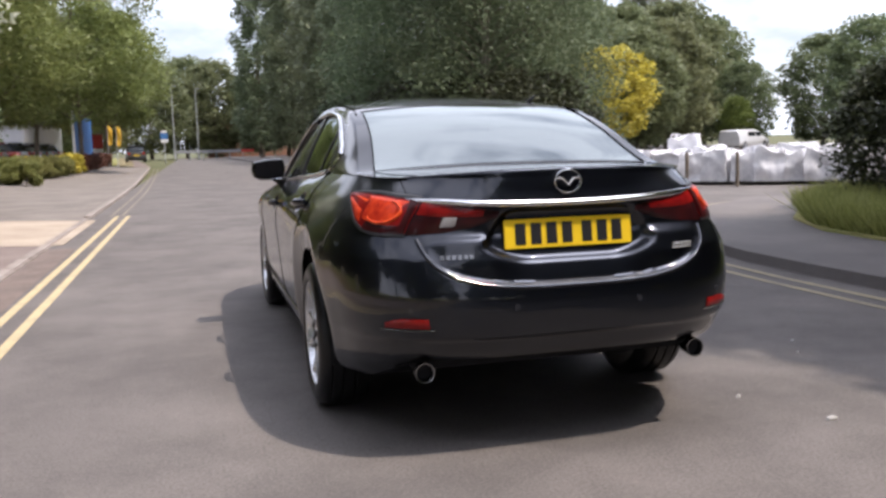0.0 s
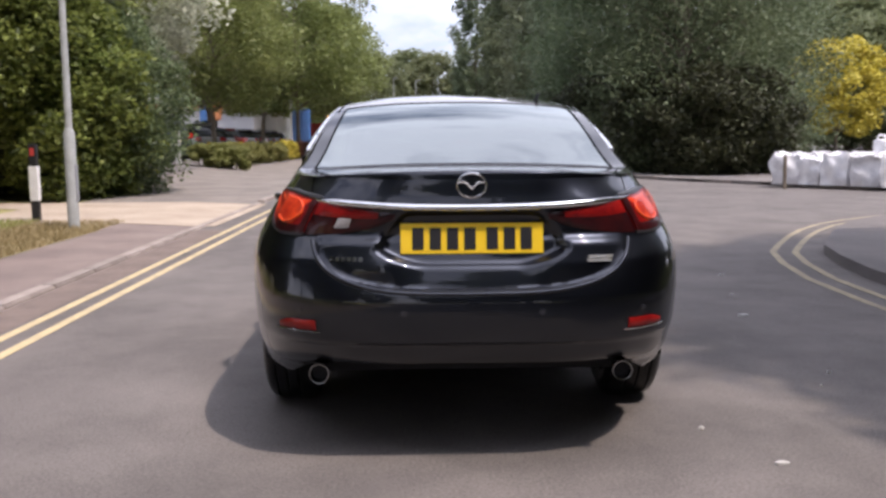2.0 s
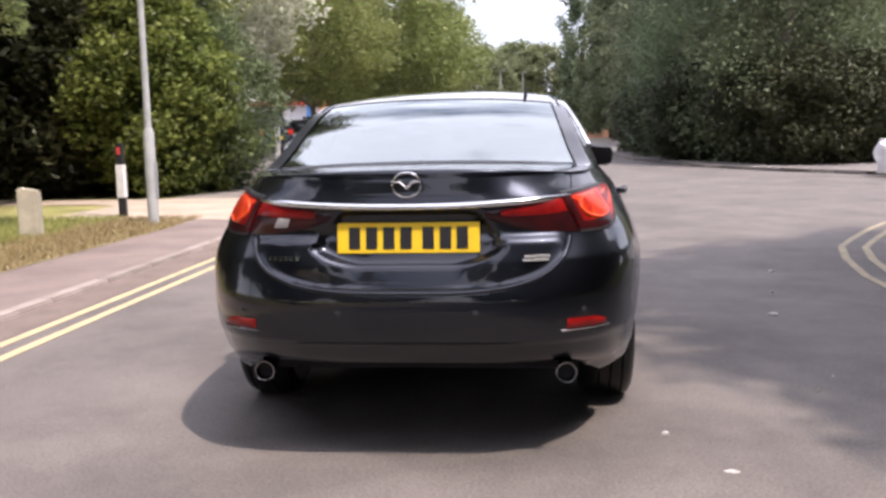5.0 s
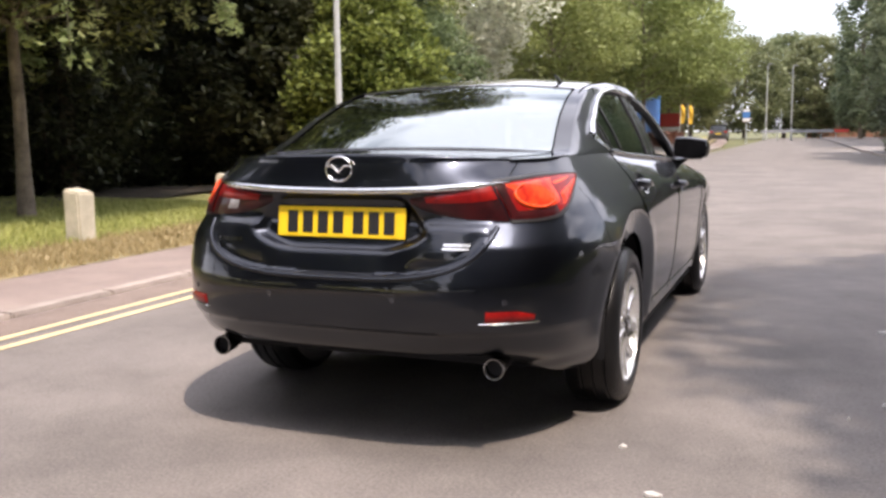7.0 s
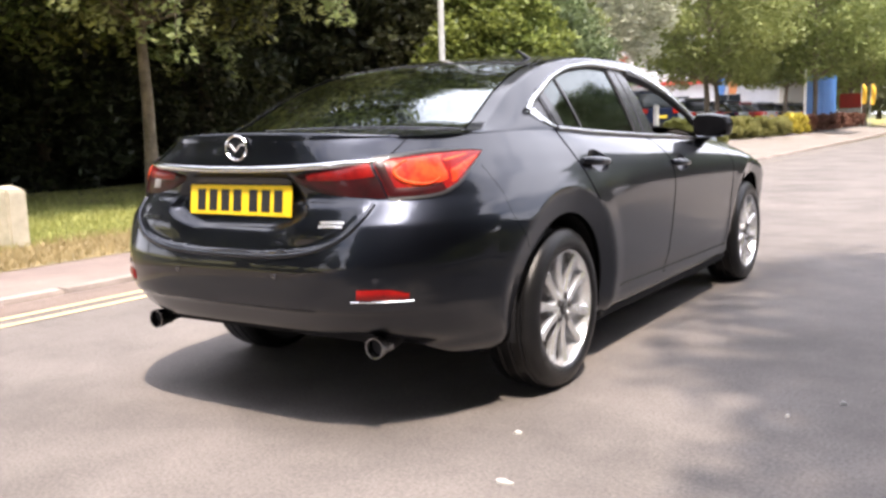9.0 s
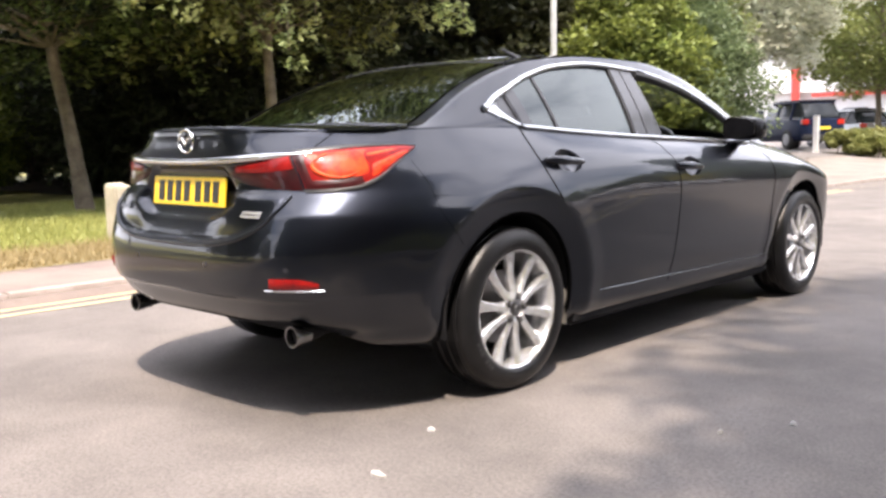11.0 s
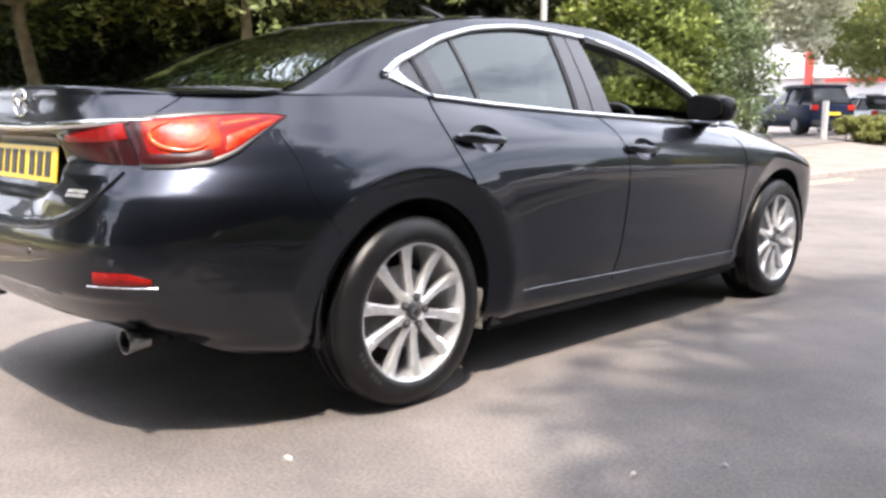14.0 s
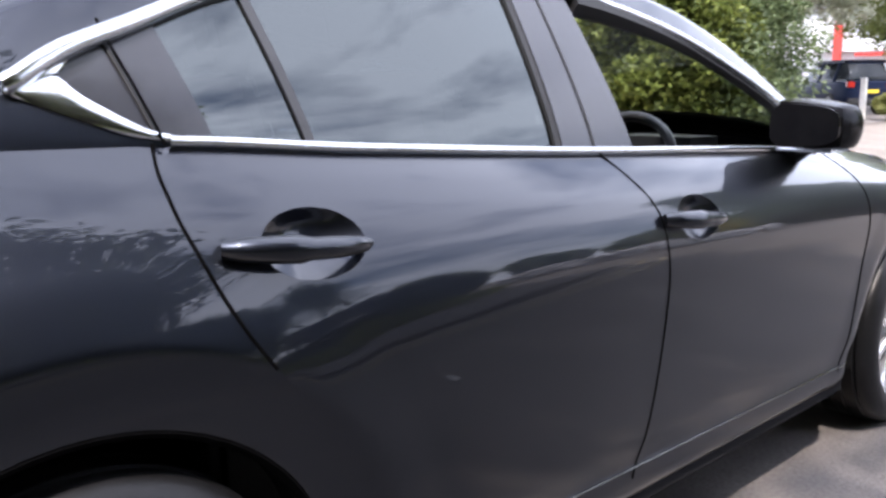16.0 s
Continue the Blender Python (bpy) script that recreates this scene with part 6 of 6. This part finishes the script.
for side in (1, -1):
    inner = lens("boot_lamp", 0.43, 0.882, 0.0, 1.0, 0.002, M_LENS_DARK, side, car, "smoked dark red lamp on the boot lid")
    lens("lamp_bar", 0.52, 0.875, 0.56, 0.92, 0.009, M_LENS, side, inner, "red light bar", 20, 4, 0.003)
    if side == -1:
        lens("reverse_lamp", 0.66, 0.735, 0.20, 0.56, 0.008, M_LENS_CLEAR, side, inner, "clear ribbed reversing lamp", 10, 4, 0.003)
    outer = lens("tail_lamp", 0.892, 1.455, 0.0, 1.0, 0.002, M_LENS, side, car, "deep red wraparound tail lamp", 40, 10)
    lens("lamp_bowl", 0.94, 1.19, 0.20, 0.88, 0.006, M_LENS_HOT, side, outer, "orange-red reflector bowl", 18, 8, 0.004)
    ring_pts = []
    for a in np.linspace(0.62 * math.pi, 1.72 * math.pi, 30):
        s = 1.05 + 0.098 * math.cos(a)
        q = 0.56 + 0.30 * math.sin(a)
        ring_pts.append(tuple(skin(s, L_LOW(s) + (L_TOP(s) - L_LOW(s)) * q, 0.0095, side)))
    part("lamp_ring", tube(ring_pts, [0.003 + 0.004 * math.sin(math.pi * k / 29) for k in range(30)], 8), M_LENS_RING, outer, "bright curved rim of the reflector", True)
    lens("lamp_blade", 1.17, 1.41, 0.12, 0.46, 0.006, M_LENS_HOT, side, outer, "bright red lower reflector", 20, 6, 0.004)
    lens("lamp_blade", 1.16, 1.36, 0.62, 0.78, 0.006, M_LENS_RING, side, outer, "narrow bright upper reflector", 20, 4, 0.002)
    lens("lamp_shade", 0.90, 1.12, 0.03, 0.24, 0.007, M_LENS_DARK, side, outer, "dark lower lens edge", 18, 3, 0.002)
    lens("lamp_shade", 0.896, 0.935, 0.05, 0.95, 0.007, M_LENS_DARK, side, outer, "dark inner lens edge", 6, 8, 0.002)
    lens("lamp_edge", 0.89, 1.458, 0.94, 1.03, 0.006, M_SATIN, side, outer, "black upper edge", 30, 3, 0.001)
    lens("lamp_edge", 0.89, 1.458, -0.05, 0.05, 0.006, M_SATIN, side, outer, "black lower edge", 30, 3, 0.001)

# chrome strip over the plate
strip = []
for x in np.linspace(-0.60, 0.60, 61):
    z = 0.956 + 0.028 * (abs(x) / 0.6) ** 2.2
    s = abs(x) / half_width(z, 0.08) / 0.84
    p = skin(s, z, 0.008)
    strip.append((x, p.y - 0.004, z))
part("boot_chrome", tube(strip, [0.0135 - 0.008 * step(0.45, 0.6, abs(p[0])) for p in strip], 8), M_CHROME, car, "curved chrome strip across the boot lid", True)

# plate with plain bars in place of its characters
plate_owner = part("number_plate", box(-0.26, 0.26, 0.106, 0.112, 0.787, 0.898, 0.002), M_PLATE, car, "yellow plate with dark bars")
plate_owner.matrix_basis = Matrix.Translation((0, 0.098, 0.842)) @ Matrix.Rotation(radians(-7), 4, "X") @ Matrix.Translation((0, -0.109, -0.842))
for x in (-0.196, -0.133, -0.070, -0.007, 0.074, 0.137, 0.198):
    part("plate_bar", box(x - 0.021, x + 0.021, 0.1035, 0.107, 0.802, 0.882, 0.0008), M_INK, plate_owner)

# round badge with a plain winged bar
bz, by = 1.034, rear_y(1.034, 0.0, 0.8) - 0.010
ring = [(0.053 * math.cos(a), by + 0.0, bz + 0.044 * math.sin(a)) for a in np.linspace(0, 2 * math.pi, 33)]
badge = part("badge", tube(ring, 0.0044, 6), M_CHROME, car, "round chrome badge", True)
part("badge_wing", tube([(-0.050, by, bz + 0.010), (-0.024, by - 0.002, bz + 0.012), (0.0, by - 0.003, bz - 0.012), (0.024, by - 0.002, bz + 0.012), (0.050, by, bz + 0.010)], [0.003, 0.005, 0.006, 0.005, 0.003], 6), M_ALLOY, badge, smooth=True)


def bar_on_rear(name, x0, x1, z0, z1, mat, label, lift=0.008):
    xs = np.linspace(x0, x1, 7)
    bm = bmesh.new()
    vs = [[bm.verts.new(skin(abs(x) / half_width(z, 0.08) / 0.84, z, 0.0, 1 if x > 0 else -1) - Vector((0, lift, 0))) for z in (z0, z1)] for x in xs]
    for a, b in zip(vs, vs[1:]):
        bm.faces.new((a[0], b[0], b[1], a[1]))
    bmesh.ops.recalc_face_normals(bm, faces=bm.faces[:])
    bmesh.ops.solidify(bm, geom=bm.faces[:], thickness=-0.004)
    return part(name, bm, mat, car, label)


for k in range(6):
    bar_on_rear("model_badge", -0.515 + k * 0.021, -0.500 + k * 0.021, 0.765, 0.781, M_EXHAUST, "small dull badge bar", 0.004)
bar_on_rear("engine_badge", 0.420, 0.510, 0.772, 0.781, M_ALLOY, "small chrome badge bar", 0.004)
bar_on_rear("engine_badge", 0.415, 0.506, 0.759, 0.768, M_ALLOY, "small chrome badge bar", 0.004)

# bumper fittings
for side in (1, -1):
    vs, fs = [], []
    for i in range(15):
        s = 0.785 + 0.19 * i / 14
        h = 0.018 * (1 - 0.55 * step(0.9, 1.0, s))
        for k in range(4):
            vs.append(tuple(skin(s, 0.518 + (2 * h) * k / 3, 0.004 + (0.004 if 0 < k < 3 and 0 < i < 14 else 0), side)))
    for i in range(14):
        for k in range(3):
            q = (i * 4 + k, i * 4 + k + 1, i * 4 + k + 5, i * 4 + k + 4)
            fs.append(q if side < 0 else q[::-1])
    bm = bmesh.new()
    bm.from_mesh(mesh_of("reflector", vs, fs))
    bmesh.ops.recalc_face_normals(bm, faces=bm.faces[:])
    bmesh.ops.solidify(bm, geom=bm.faces[:], thickness=0.006)
    part("reflector", bm, M_LENS, car, "red bumper reflector", True)
    part("reflector_trim", tube([tuple(skin(s, 0.512, 0.005, side)) for s in np.linspace(0.76, 0.99, 16)], 0.0024, 5), M_CHROME, car, smooth=True)
    # exhaust tip
    bm = bmesh.new()
    prof = [(0.036, 0.175), (0.0385, 0.155), (0.0395, 0.145), (0.0385, 0.138), (0.0335, 0.139), (0.0325, 0.16), (0.0315, 0.21)]
    rings = [[bm.verts.new((side * 0.57 + r * math.cos(a), y, 0.333 + r * math.sin(a))) for a in [2 * math.pi * k / 24 for k in range(24)]] for r, y in prof]
    for r0, r1 in zip(rings, rings[1:]):
        for k in range(24):
            bm.faces.new((r0[k], r0[(k + 1) % 24], r1[(k + 1) % 24], r1[k]))
    tip = part("exhaust_tip", bm, M_EXHAUST, car, "round chrome exhaust tip", True)
    part("exhaust_bore", tube([(side * 0.57, 0.165, 0.333), (side * 0.57, 0.26, 0.345)], 0.031, 16), M_DARK, tip)
    for s in (0.34, 0.86):
        p = skin(s, 0.585, 0.0, side)
        q = skin(s, 0.585, 0.003, side)
        part("parking_sensor", tube([tuple(p), tuple(q)], 0.011, 12), M_GLOSS_TRIM, car)

# ---- wheels ----
def wheel_meshes():
    def lathe(profile, n, closed=False):
        bm = bmesh.new()
        rings = [[bm.verts.new((x, r * math.cos(a), r * math.sin(a))) for a in [2 * math.pi * k / n for k in range(n)]] for x, r in profile]
        for r0, r1 in zip(rings, rings[1:]):
            for k in range(n):
                bm.faces.new((r0[k], r1[k], r1[(k + 1) % n], r0[(k + 1) % n]))
        bmesh.ops.recalc_face_normals(bm, faces=bm.faces[:])
        return bm
    tyre = lathe([(0.0, 0.240), (0.012, 0.246), (0.018, 0.257), (0.020, 0.277), (0.014, 0.300), (0.0, 0.321), (-0.018, 0.332), (-0.03, 0.3335), (-0.036, 0.328), (-0.042, 0.3345),
                  (-0.08, 0.3355), (-0.086, 0.329), (-0.092, 0.3355), (-0.13, 0.3355), (-0.136, 0.329), (-0.142, 0.3345), (-0.18, 0.332), (-0.205, 0.318), (-0.222, 0.28), (-0.205, 0.225)], 72)
    rim = lathe([(0.004, 0.244), (0.010, 0.241), (0.007, 0.235), (-0.006, 0.230), (-0.02, 0.225), (-0.10, 0.208), (-0.2, 0.214)], 72)
    spoke = bmesh.new()
    secs = []
    for k in range(9):
        t = k / 8
        r = 0.045 + (0.233 - 0.045) * t
        w = 0.0185 - 0.018 * t * (1 - t) + 0.009 * t ** 1.5
        x = -0.002 - 0.018 * math.sin(math.pi * t) * 0.6 + 0.002 * t
        secs.append((r, w, x))
    rows = []
    for r, w, x in secs:
        rows.append([spoke.verts.new(p) for p in ((x - 0.028, -w * 0.8, r), (x - 0.005, -w, r), (x + 0.002, -w * 0.62, r), (x + 0.002, w * 0.62, r), (x - 0.005, w, r), (x - 0.028, w * 0.8, r))])
    for a, b in zip(rows, rows[1:]):
        for k in range(6):
            spoke.faces.new((a[k], b[k], b[(k + 1) % 6], a[(k + 1) % 6]))
    spoke.faces.new(rows[0])
    spoke.faces.new(rows[-1][::-1])
    bmesh.ops.recalc_face_normals(spoke, faces=spoke.faces[:])
    hub = lathe([(-0.05, 0.070), (-0.016, 0.070), (-0.008, 0.066), (-0.006, 0.050), (-0.006, 0.030)], 40)
    cap = lathe([(-0.008, 0.029), (0.003, 0.028), (0.005, 0.024), (0.006, 0.0005)], 32)
    ring = lathe([(0.003, 0.019), (0.0075, 0.0185), (0.0075, 0.0155), (0.003, 0.015)], 32)
    # black disc, slightly proud, stands in for the shade in a bolt hole
    seat = lathe([(-0.02, 0.0145), (0.0018, 0.0145), (0.0022, 0.0135), (0.0022, 0.0005)], 16)
    mark = bmesh.new()
    for a in [radians(w + 4.6 * k) for w in (20,) for k in range(7) if k != 3]:
        q = [mark.verts.new((x, r * math.cos(b), r * math.sin(b))) for x, r, b in ((0.0195, 0.268, a), (0.0205, 0.270, a), (0.0192, 0.284, a), (0.0195, 0.268, a + 0.055), (0.0205, 0.270, a + 0.055), (0.0192, 0.284, a + 0.055))]
        for f in ((0, 1, 4, 3), (1, 2, 5, 4), (0, 2, 1), (3, 4, 5), (0, 3, 5, 2)):
            mark.faces.new([q[i] for i in f])
    bmesh.ops.recalc_face_normals(mark, faces=mark.faces[:])
    disc = lathe([(-0.10, 0.15), (-0.088, 0.15), (-0.088, 0.07), (-0.09, 0.05), (-0.09, 0.001)], 48)
    bolt = lathe([(-0.02, 0.0085), (0.003, 0.0085), (0.0045, 0.007), (0.0045, 0.0005)], 8)
    return {k: bm_mesh(k, b, True) for k, b in (("tyre", tyre), ("rim", rim), ("spoke", spoke), ("hub", hub), ("centre_cap", cap), ("brake_disc", disc), ("wheel_bolt", bolt), ("cap_ring", ring), ("bolt_seat", seat), ("sidewall_marking", mark))}


WM = wheel_meshes()
for k, mt in (("tyre", M_RUBBER), ("rim", M_ALLOY), ("spoke", M_ALLOY), ("hub", M_ALLOY), ("centre_cap", M_SATIN), ("brake_disc", M_BRAKE), ("wheel_bolt", M_BRAKE), ("cap_ring", M_CHROME), ("bolt_seat", M_BLACK), ("sidewall_marking", M_SATIN)):
    WM[k].materials.append(mt)
    WM[k].set_sharp_from_angle(angle=radians(35))
for side in (1, -1):
    for wy, start in zip(HUBS, (168.5, 200)):
        tyre = new("wheel", WM["tyre"])
        tyre["label"] = "black tyre on a silver alloy wheel with paired spokes"
        tyre.parent = car
        tyre.matrix_basis = Matrix.Translation((side * 0.868, wy, WHEEL_Z)) @ Matrix.Rotation(0 if side == 1 else math.pi, 4, "Z")

        def add(name, m=None, me=None):
            ob = new(name, WM[me or name])
            ob.parent = tyre
            if m is not None:
                ob.matrix_basis = m
            return ob
        add("rim"), add("hub"), add("centre_cap"), add("cap_ring"), add("brake_disc"), add("sidewall_marking"), add("sidewall_marking", Matrix.Rotation(math.pi, 4, "X"))
        for k in range(5):
            for off in (-17, 17):
                add("spoke", Matrix.Rotation(radians(start + 72 * k + off), 4, "X"))
        for k in range(5):
            a = radians(start + 36 + 72 * k)
            for bit in ("bolt_seat", "wheel_bolt"):
                add(bit, Matrix.Translation((0.0, 0.052 * math.sin(-a), 0.052 * math.cos(a))))
        # liner behind the wheel
        bm = bmesh.new()
        n = 36
        for (x0, r0), (x1, r1) in (((0.852, ARCH_R + 0.006), (0.56, ARCH_R + 0.006)), ((0.56, ARCH_R + 0.006), (0.56, 0.02))):
            ra = [bm.verts.new((side * x0, wy + r0 * math.cos(a), WHEEL_Z + r0 * math.sin(a))) for a in np.linspace(-0.16, math.pi + 0.16, n)]
            rb = [bm.verts.new((side * x1, wy + r1 * math.cos(a), WHEEL_Z + r1 * math.sin(a))) for a in np.linspace(-0.16, math.pi + 0.16, n)]
            for k in range(n - 1):
                bm.faces.new((ra[k], ra[k + 1], rb[k + 1], rb[k]))
        part("arch_liner", bm, M_DARK, car)
        # black tube added over the pale lip, standing in for shade in the arch
        arch = []
        for a in np.linspace(-0.25, math.pi + 0.25, 40):
            y, z = wy + (ARCH_R - 0.003) * math.cos(a), WHEEL_Z + (ARCH_R - 0.003) * math.sin(a)
            if z > 0.26:
                arch.append((side * (half_width(z, y) * nose_f(y, z) - 0.010), y, z))
        part("arch_dark_edge", tube(arch, 0.010, 6), M_GAP, car, smooth=True)
    mud = part("mud_guard", box(side * 0.79 - 0.04, side * 0.79 + 0.04, 1.425, 1.44, 0.20, 0.36, 0.006), M_GUARD, car, "dusty grey guard behind the wheel")

# underside
part("underbody", box(-0.70, 0.70, 0.75, 4.60, 0.18, 0.42, 0.03), M_DARK, car)
part("sill_core", box(-0.84, 0.84, 1.46, 3.47, 0.19, 0.34, 0.02), M_DARK, car)
part("rear_valance", box(-0.78, 0.78, 0.40, 0.66, 0.29, 0.55, 0.05), M_DARK, car)
part("rear_undertray", box(-0.63, 0.63, 0.19, 0.42, 0.325, 0.50, 0.04), M_DARK, car)

# ---- handles and mirrors ----
for side in (1, -1):
    for cy, cz, ra, rb in BOWLS:
        bm = bmesh.new()
        rings = []
        for k in range(7):
            t = k / 6
            rr = (1 - t) * 1.02
            ring = []
            for a in [2 * math.pi * q / 28 for q in range(28)]:
                y, z = cy + ra * rr * math.cos(a), cz + rb * rr * math.sin(a)
                x = half_width(z, y) - 0.034 * (1 - rr ** 2) if k else half_width(z, y) - 0.0005
                ring.append(bm.verts.new((side * x, y, z)))
            rings.append(ring)
        for r0, r1 in zip(rings, rings[1:]):
            for k in range(28):
                if r1[k].co == r1[(k + 1) % 28].co:
                    continue
                bm.faces.new((r0[k], r0[(k + 1) % 28], r1[(k + 1) % 28], r1[k]))
        bmesh.ops.remove_doubles(bm, verts=bm.verts[:], dist=0.0003)
        bmesh.ops.recalc_face_normals(bm, faces=bm.faces[:])
        bowl = part("handle_recess", bm, M_PAINT, car, "", True)
        y0, y1 = cy - 0.150, cy + 0.088
        pts, rad = [], []
        for k in range(13):
            t = k / 12
            y = y0 + (y1 - y0) * t
            z = cz + 0.008 - 0.016 * t
            out = 0.006 + 0.026 * math.sin(math.pi * min(1, t * 1.0)) ** 0.6
            pts.append((side * (half_width(z, y) + out), y, z))
            rad.append(0.008 + 0.009 * math.sin(math.pi * t) ** 0.5 + (0.004 if t < 0.45 else 0))
        part("door_handle", tube(pts, rad, 12), M_PAINT, car, "", True)
    # mirror
    bm = bmesh.new()
    bmesh.ops.create_cube(bm, size=1.0)
    bmesh.ops.subdivide_edges(bm, edges=bm.edges[:], cuts=7, use_grid_fill=True)
    for v in bm.verts:
        c = v.co * 2
        k = Vector((c.x * math.sqrt(max(0, 1 - c.y ** 2 / 2 - c.z ** 2 / 2 + c.y ** 2 * c.z ** 2 / 3)),
                    c.y * math.sqrt(max(0, 1 - c.z ** 2 / 2 - c.x ** 2 / 2 + c.z ** 2 * c.x ** 2 / 3)),
                    c.z * math.sqrt(max(0, 1 - c.x ** 2 / 2 - c.y ** 2 / 2 + c.x ** 2 * c.y ** 2 / 3))))
        k = k.lerp(c, 0.50)
        back = max(0, -k.y)
        sx = 0.5 + 0.5 * k.x
        hgt = 0.078 * (1 - 0.22 * sx) * (1 - 0.25 * max(0, k.y))
        v.co = Vector((0.882 + 0.112 * k.x * (1 - 0.15 * max(0, k.y)), 3.05 + 0.095 * k.y + 0.03 * (1 - sx) , 1.052 + hgt * k.z - 0.006 * sx))
        v.co.x *= side
    bmesh.ops.recalc_face_normals(bm, faces=bm.faces[:])
    mirror = part("wing_mirror", bm, M_BLACK_GLOSS, car, "black wing mirror on a black base", True)
    bm = bmesh.new()
    vs = []
    for a in [2 * math.pi * k / 28 for k in range(28)]:
        ca, sa = math.cos(a), math.sin(a)
        ex = abs(ca) ** 0.55 * (1 if ca > 0 else -1)
        ez = abs(sa) ** 0.55 * (1 if sa > 0 else -1)
        vs.append(bm.verts.new((side * (0.882 + 0.094 * ex), 2.961 + 0.012 * (0.5 - 0.5 * ex), 1.050 + 0.060 * ez * (1 - 0.11 * (1 + ex)))))
    bm.faces.new(vs)
    ret = bmesh.ops.extrude_face_region(bm, geom=bm.faces[:])
    for v in ret["geom"]:
        if isinstance(v, bmesh.types.BMVert):
            v.co.y -= 0.012
    bmesh.ops.recalc_face_normals(bm, faces=bm.faces[:])
    # black base stands in for the dark flank this glass would reflect
    part("mirror_glass", bm, M_BLACK_GLOSS, mirror, "mirror face with its dark reflection put into a black base")
    part("mirror_stalk", tube([(side * 0.765, 3.10, 0.955), (side * 0.80, 3.09, 0.975), (side * 0.845, 3.075, 1.0)], [0.040, 0.034, 0.030], 10), M_SATIN, mirror, "black mirror base", True)
    part("mirror_trim", tube([(side * x, 2.966 + 0.02 * (1 - (x - 0.78) / 0.2), 0.986) for x in np.linspace(0.80, 0.955, 8)], 0.005, 6), M_CHROME, mirror)

# ---- cabin ----
part("cabin_tub", box(-0.70, 0.70, 1.05, 3.45, 0.38, 0.46, 0.02), M_DARK, car)
part("parcel_shelf", box(-0.62, 0.62, 0.72, 1.12, 0.98, 1.02, 0.02), M_SEAT, car)
part("dashboard", box(-0.70, 0.70, 3.02, 3.60, 0.62, 0.95, 0.06), M_SATIN, car)
part("binnacle", box(0.20, 0.56, 2.98, 3.22, 0.90, 1.005, 0.04), M_SATIN, car)
for side in (1, -1):
    part("door_card", box(side * 0.72 - 0.02, side * 0.72 + 0.02, 1.30, 3.40, 0.45, 0.97, 0.02), M_SEAT, car)
    part("seat_base", box(side * 0.37 - 0.25, side * 0.37 + 0.25, 2.12, 2.68, 0.46, 0.62, 0.06), M_SEAT, car)
    bm = box(-0.25, 0.25, -0.07, 0.07, 0, 0.62, 0.06)
    back = part("seat_back", bm, M_SEAT, car)
    back.matrix_basis = pose(side * 0.37, 2.10, 0.58, 14, 0, 0)
    rest = part("headrest", box(-0.13, 0.13, -0.05, 0.05, 0.65, 0.82, 0.045), M_SEAT, back)
    part("seat_piping", tube([(-0.235, 0.03, 0.1), (-0.245, 0.02, 0.4), (-0.20, 0.02, 0.60), (0, 0.02, 0.625), (0.20, 0.02, 0.60), (0.245, 0.02, 0.4), (0.235, 0.03, 0.1)], 0.006, 5), M_SEAT_TRIM, back)
part("rear_bench", box(-0.62, 0.62, 1.20, 1.72, 0.46, 0.62, 0.06), M_SEAT, car)
bench = part("rear_seat_back", box(-0.62, 0.62, -0.07, 0.07, 0, 0.50, 0.06), M_SEAT, car)
bench.matrix_basis = pose(0, 1.20, 0.56, 20, 0, 0)
wheel_ring = [(0.185 * math.cos(a), 0.185 * math.sin(a), 0) for a in np.linspace(0, 2 * math.pi, 41)]
steer = part("steering_wheel", tube(wheel_ring, 0.016, 8), M_SATIN, car, "", True)
steer.matrix_basis = pose(0.37, 2.86, 0.90, 64, 0, 0)
part("steering_hub", box(-0.07, 0.07, -0.05, 0.05, -0.03, 0.01, 0.015), M_SATIN, steer)
for a in (0, 180, 270):
    part("steering_spoke", tube([(0.05 * math.cos(radians(a)), 0.05 * math.sin(radians(a)), -0.01), (0.18 * math.cos(radians(a)), 0.18 * math.sin(radians(a)), 0)], 0.012, 6), M_SATIN, steer)
part("interior_mirror", box(-0.12, 0.12, 2.93, 2.96, 1.27, 1.34, 0.014), M_SATIN, car)
aerial = part("aerial", tube([(0.42, 1.62, 1.395), (0.42, 1.50, 1.43)], [0.012, 0.005], 6), M_SATIN, car)
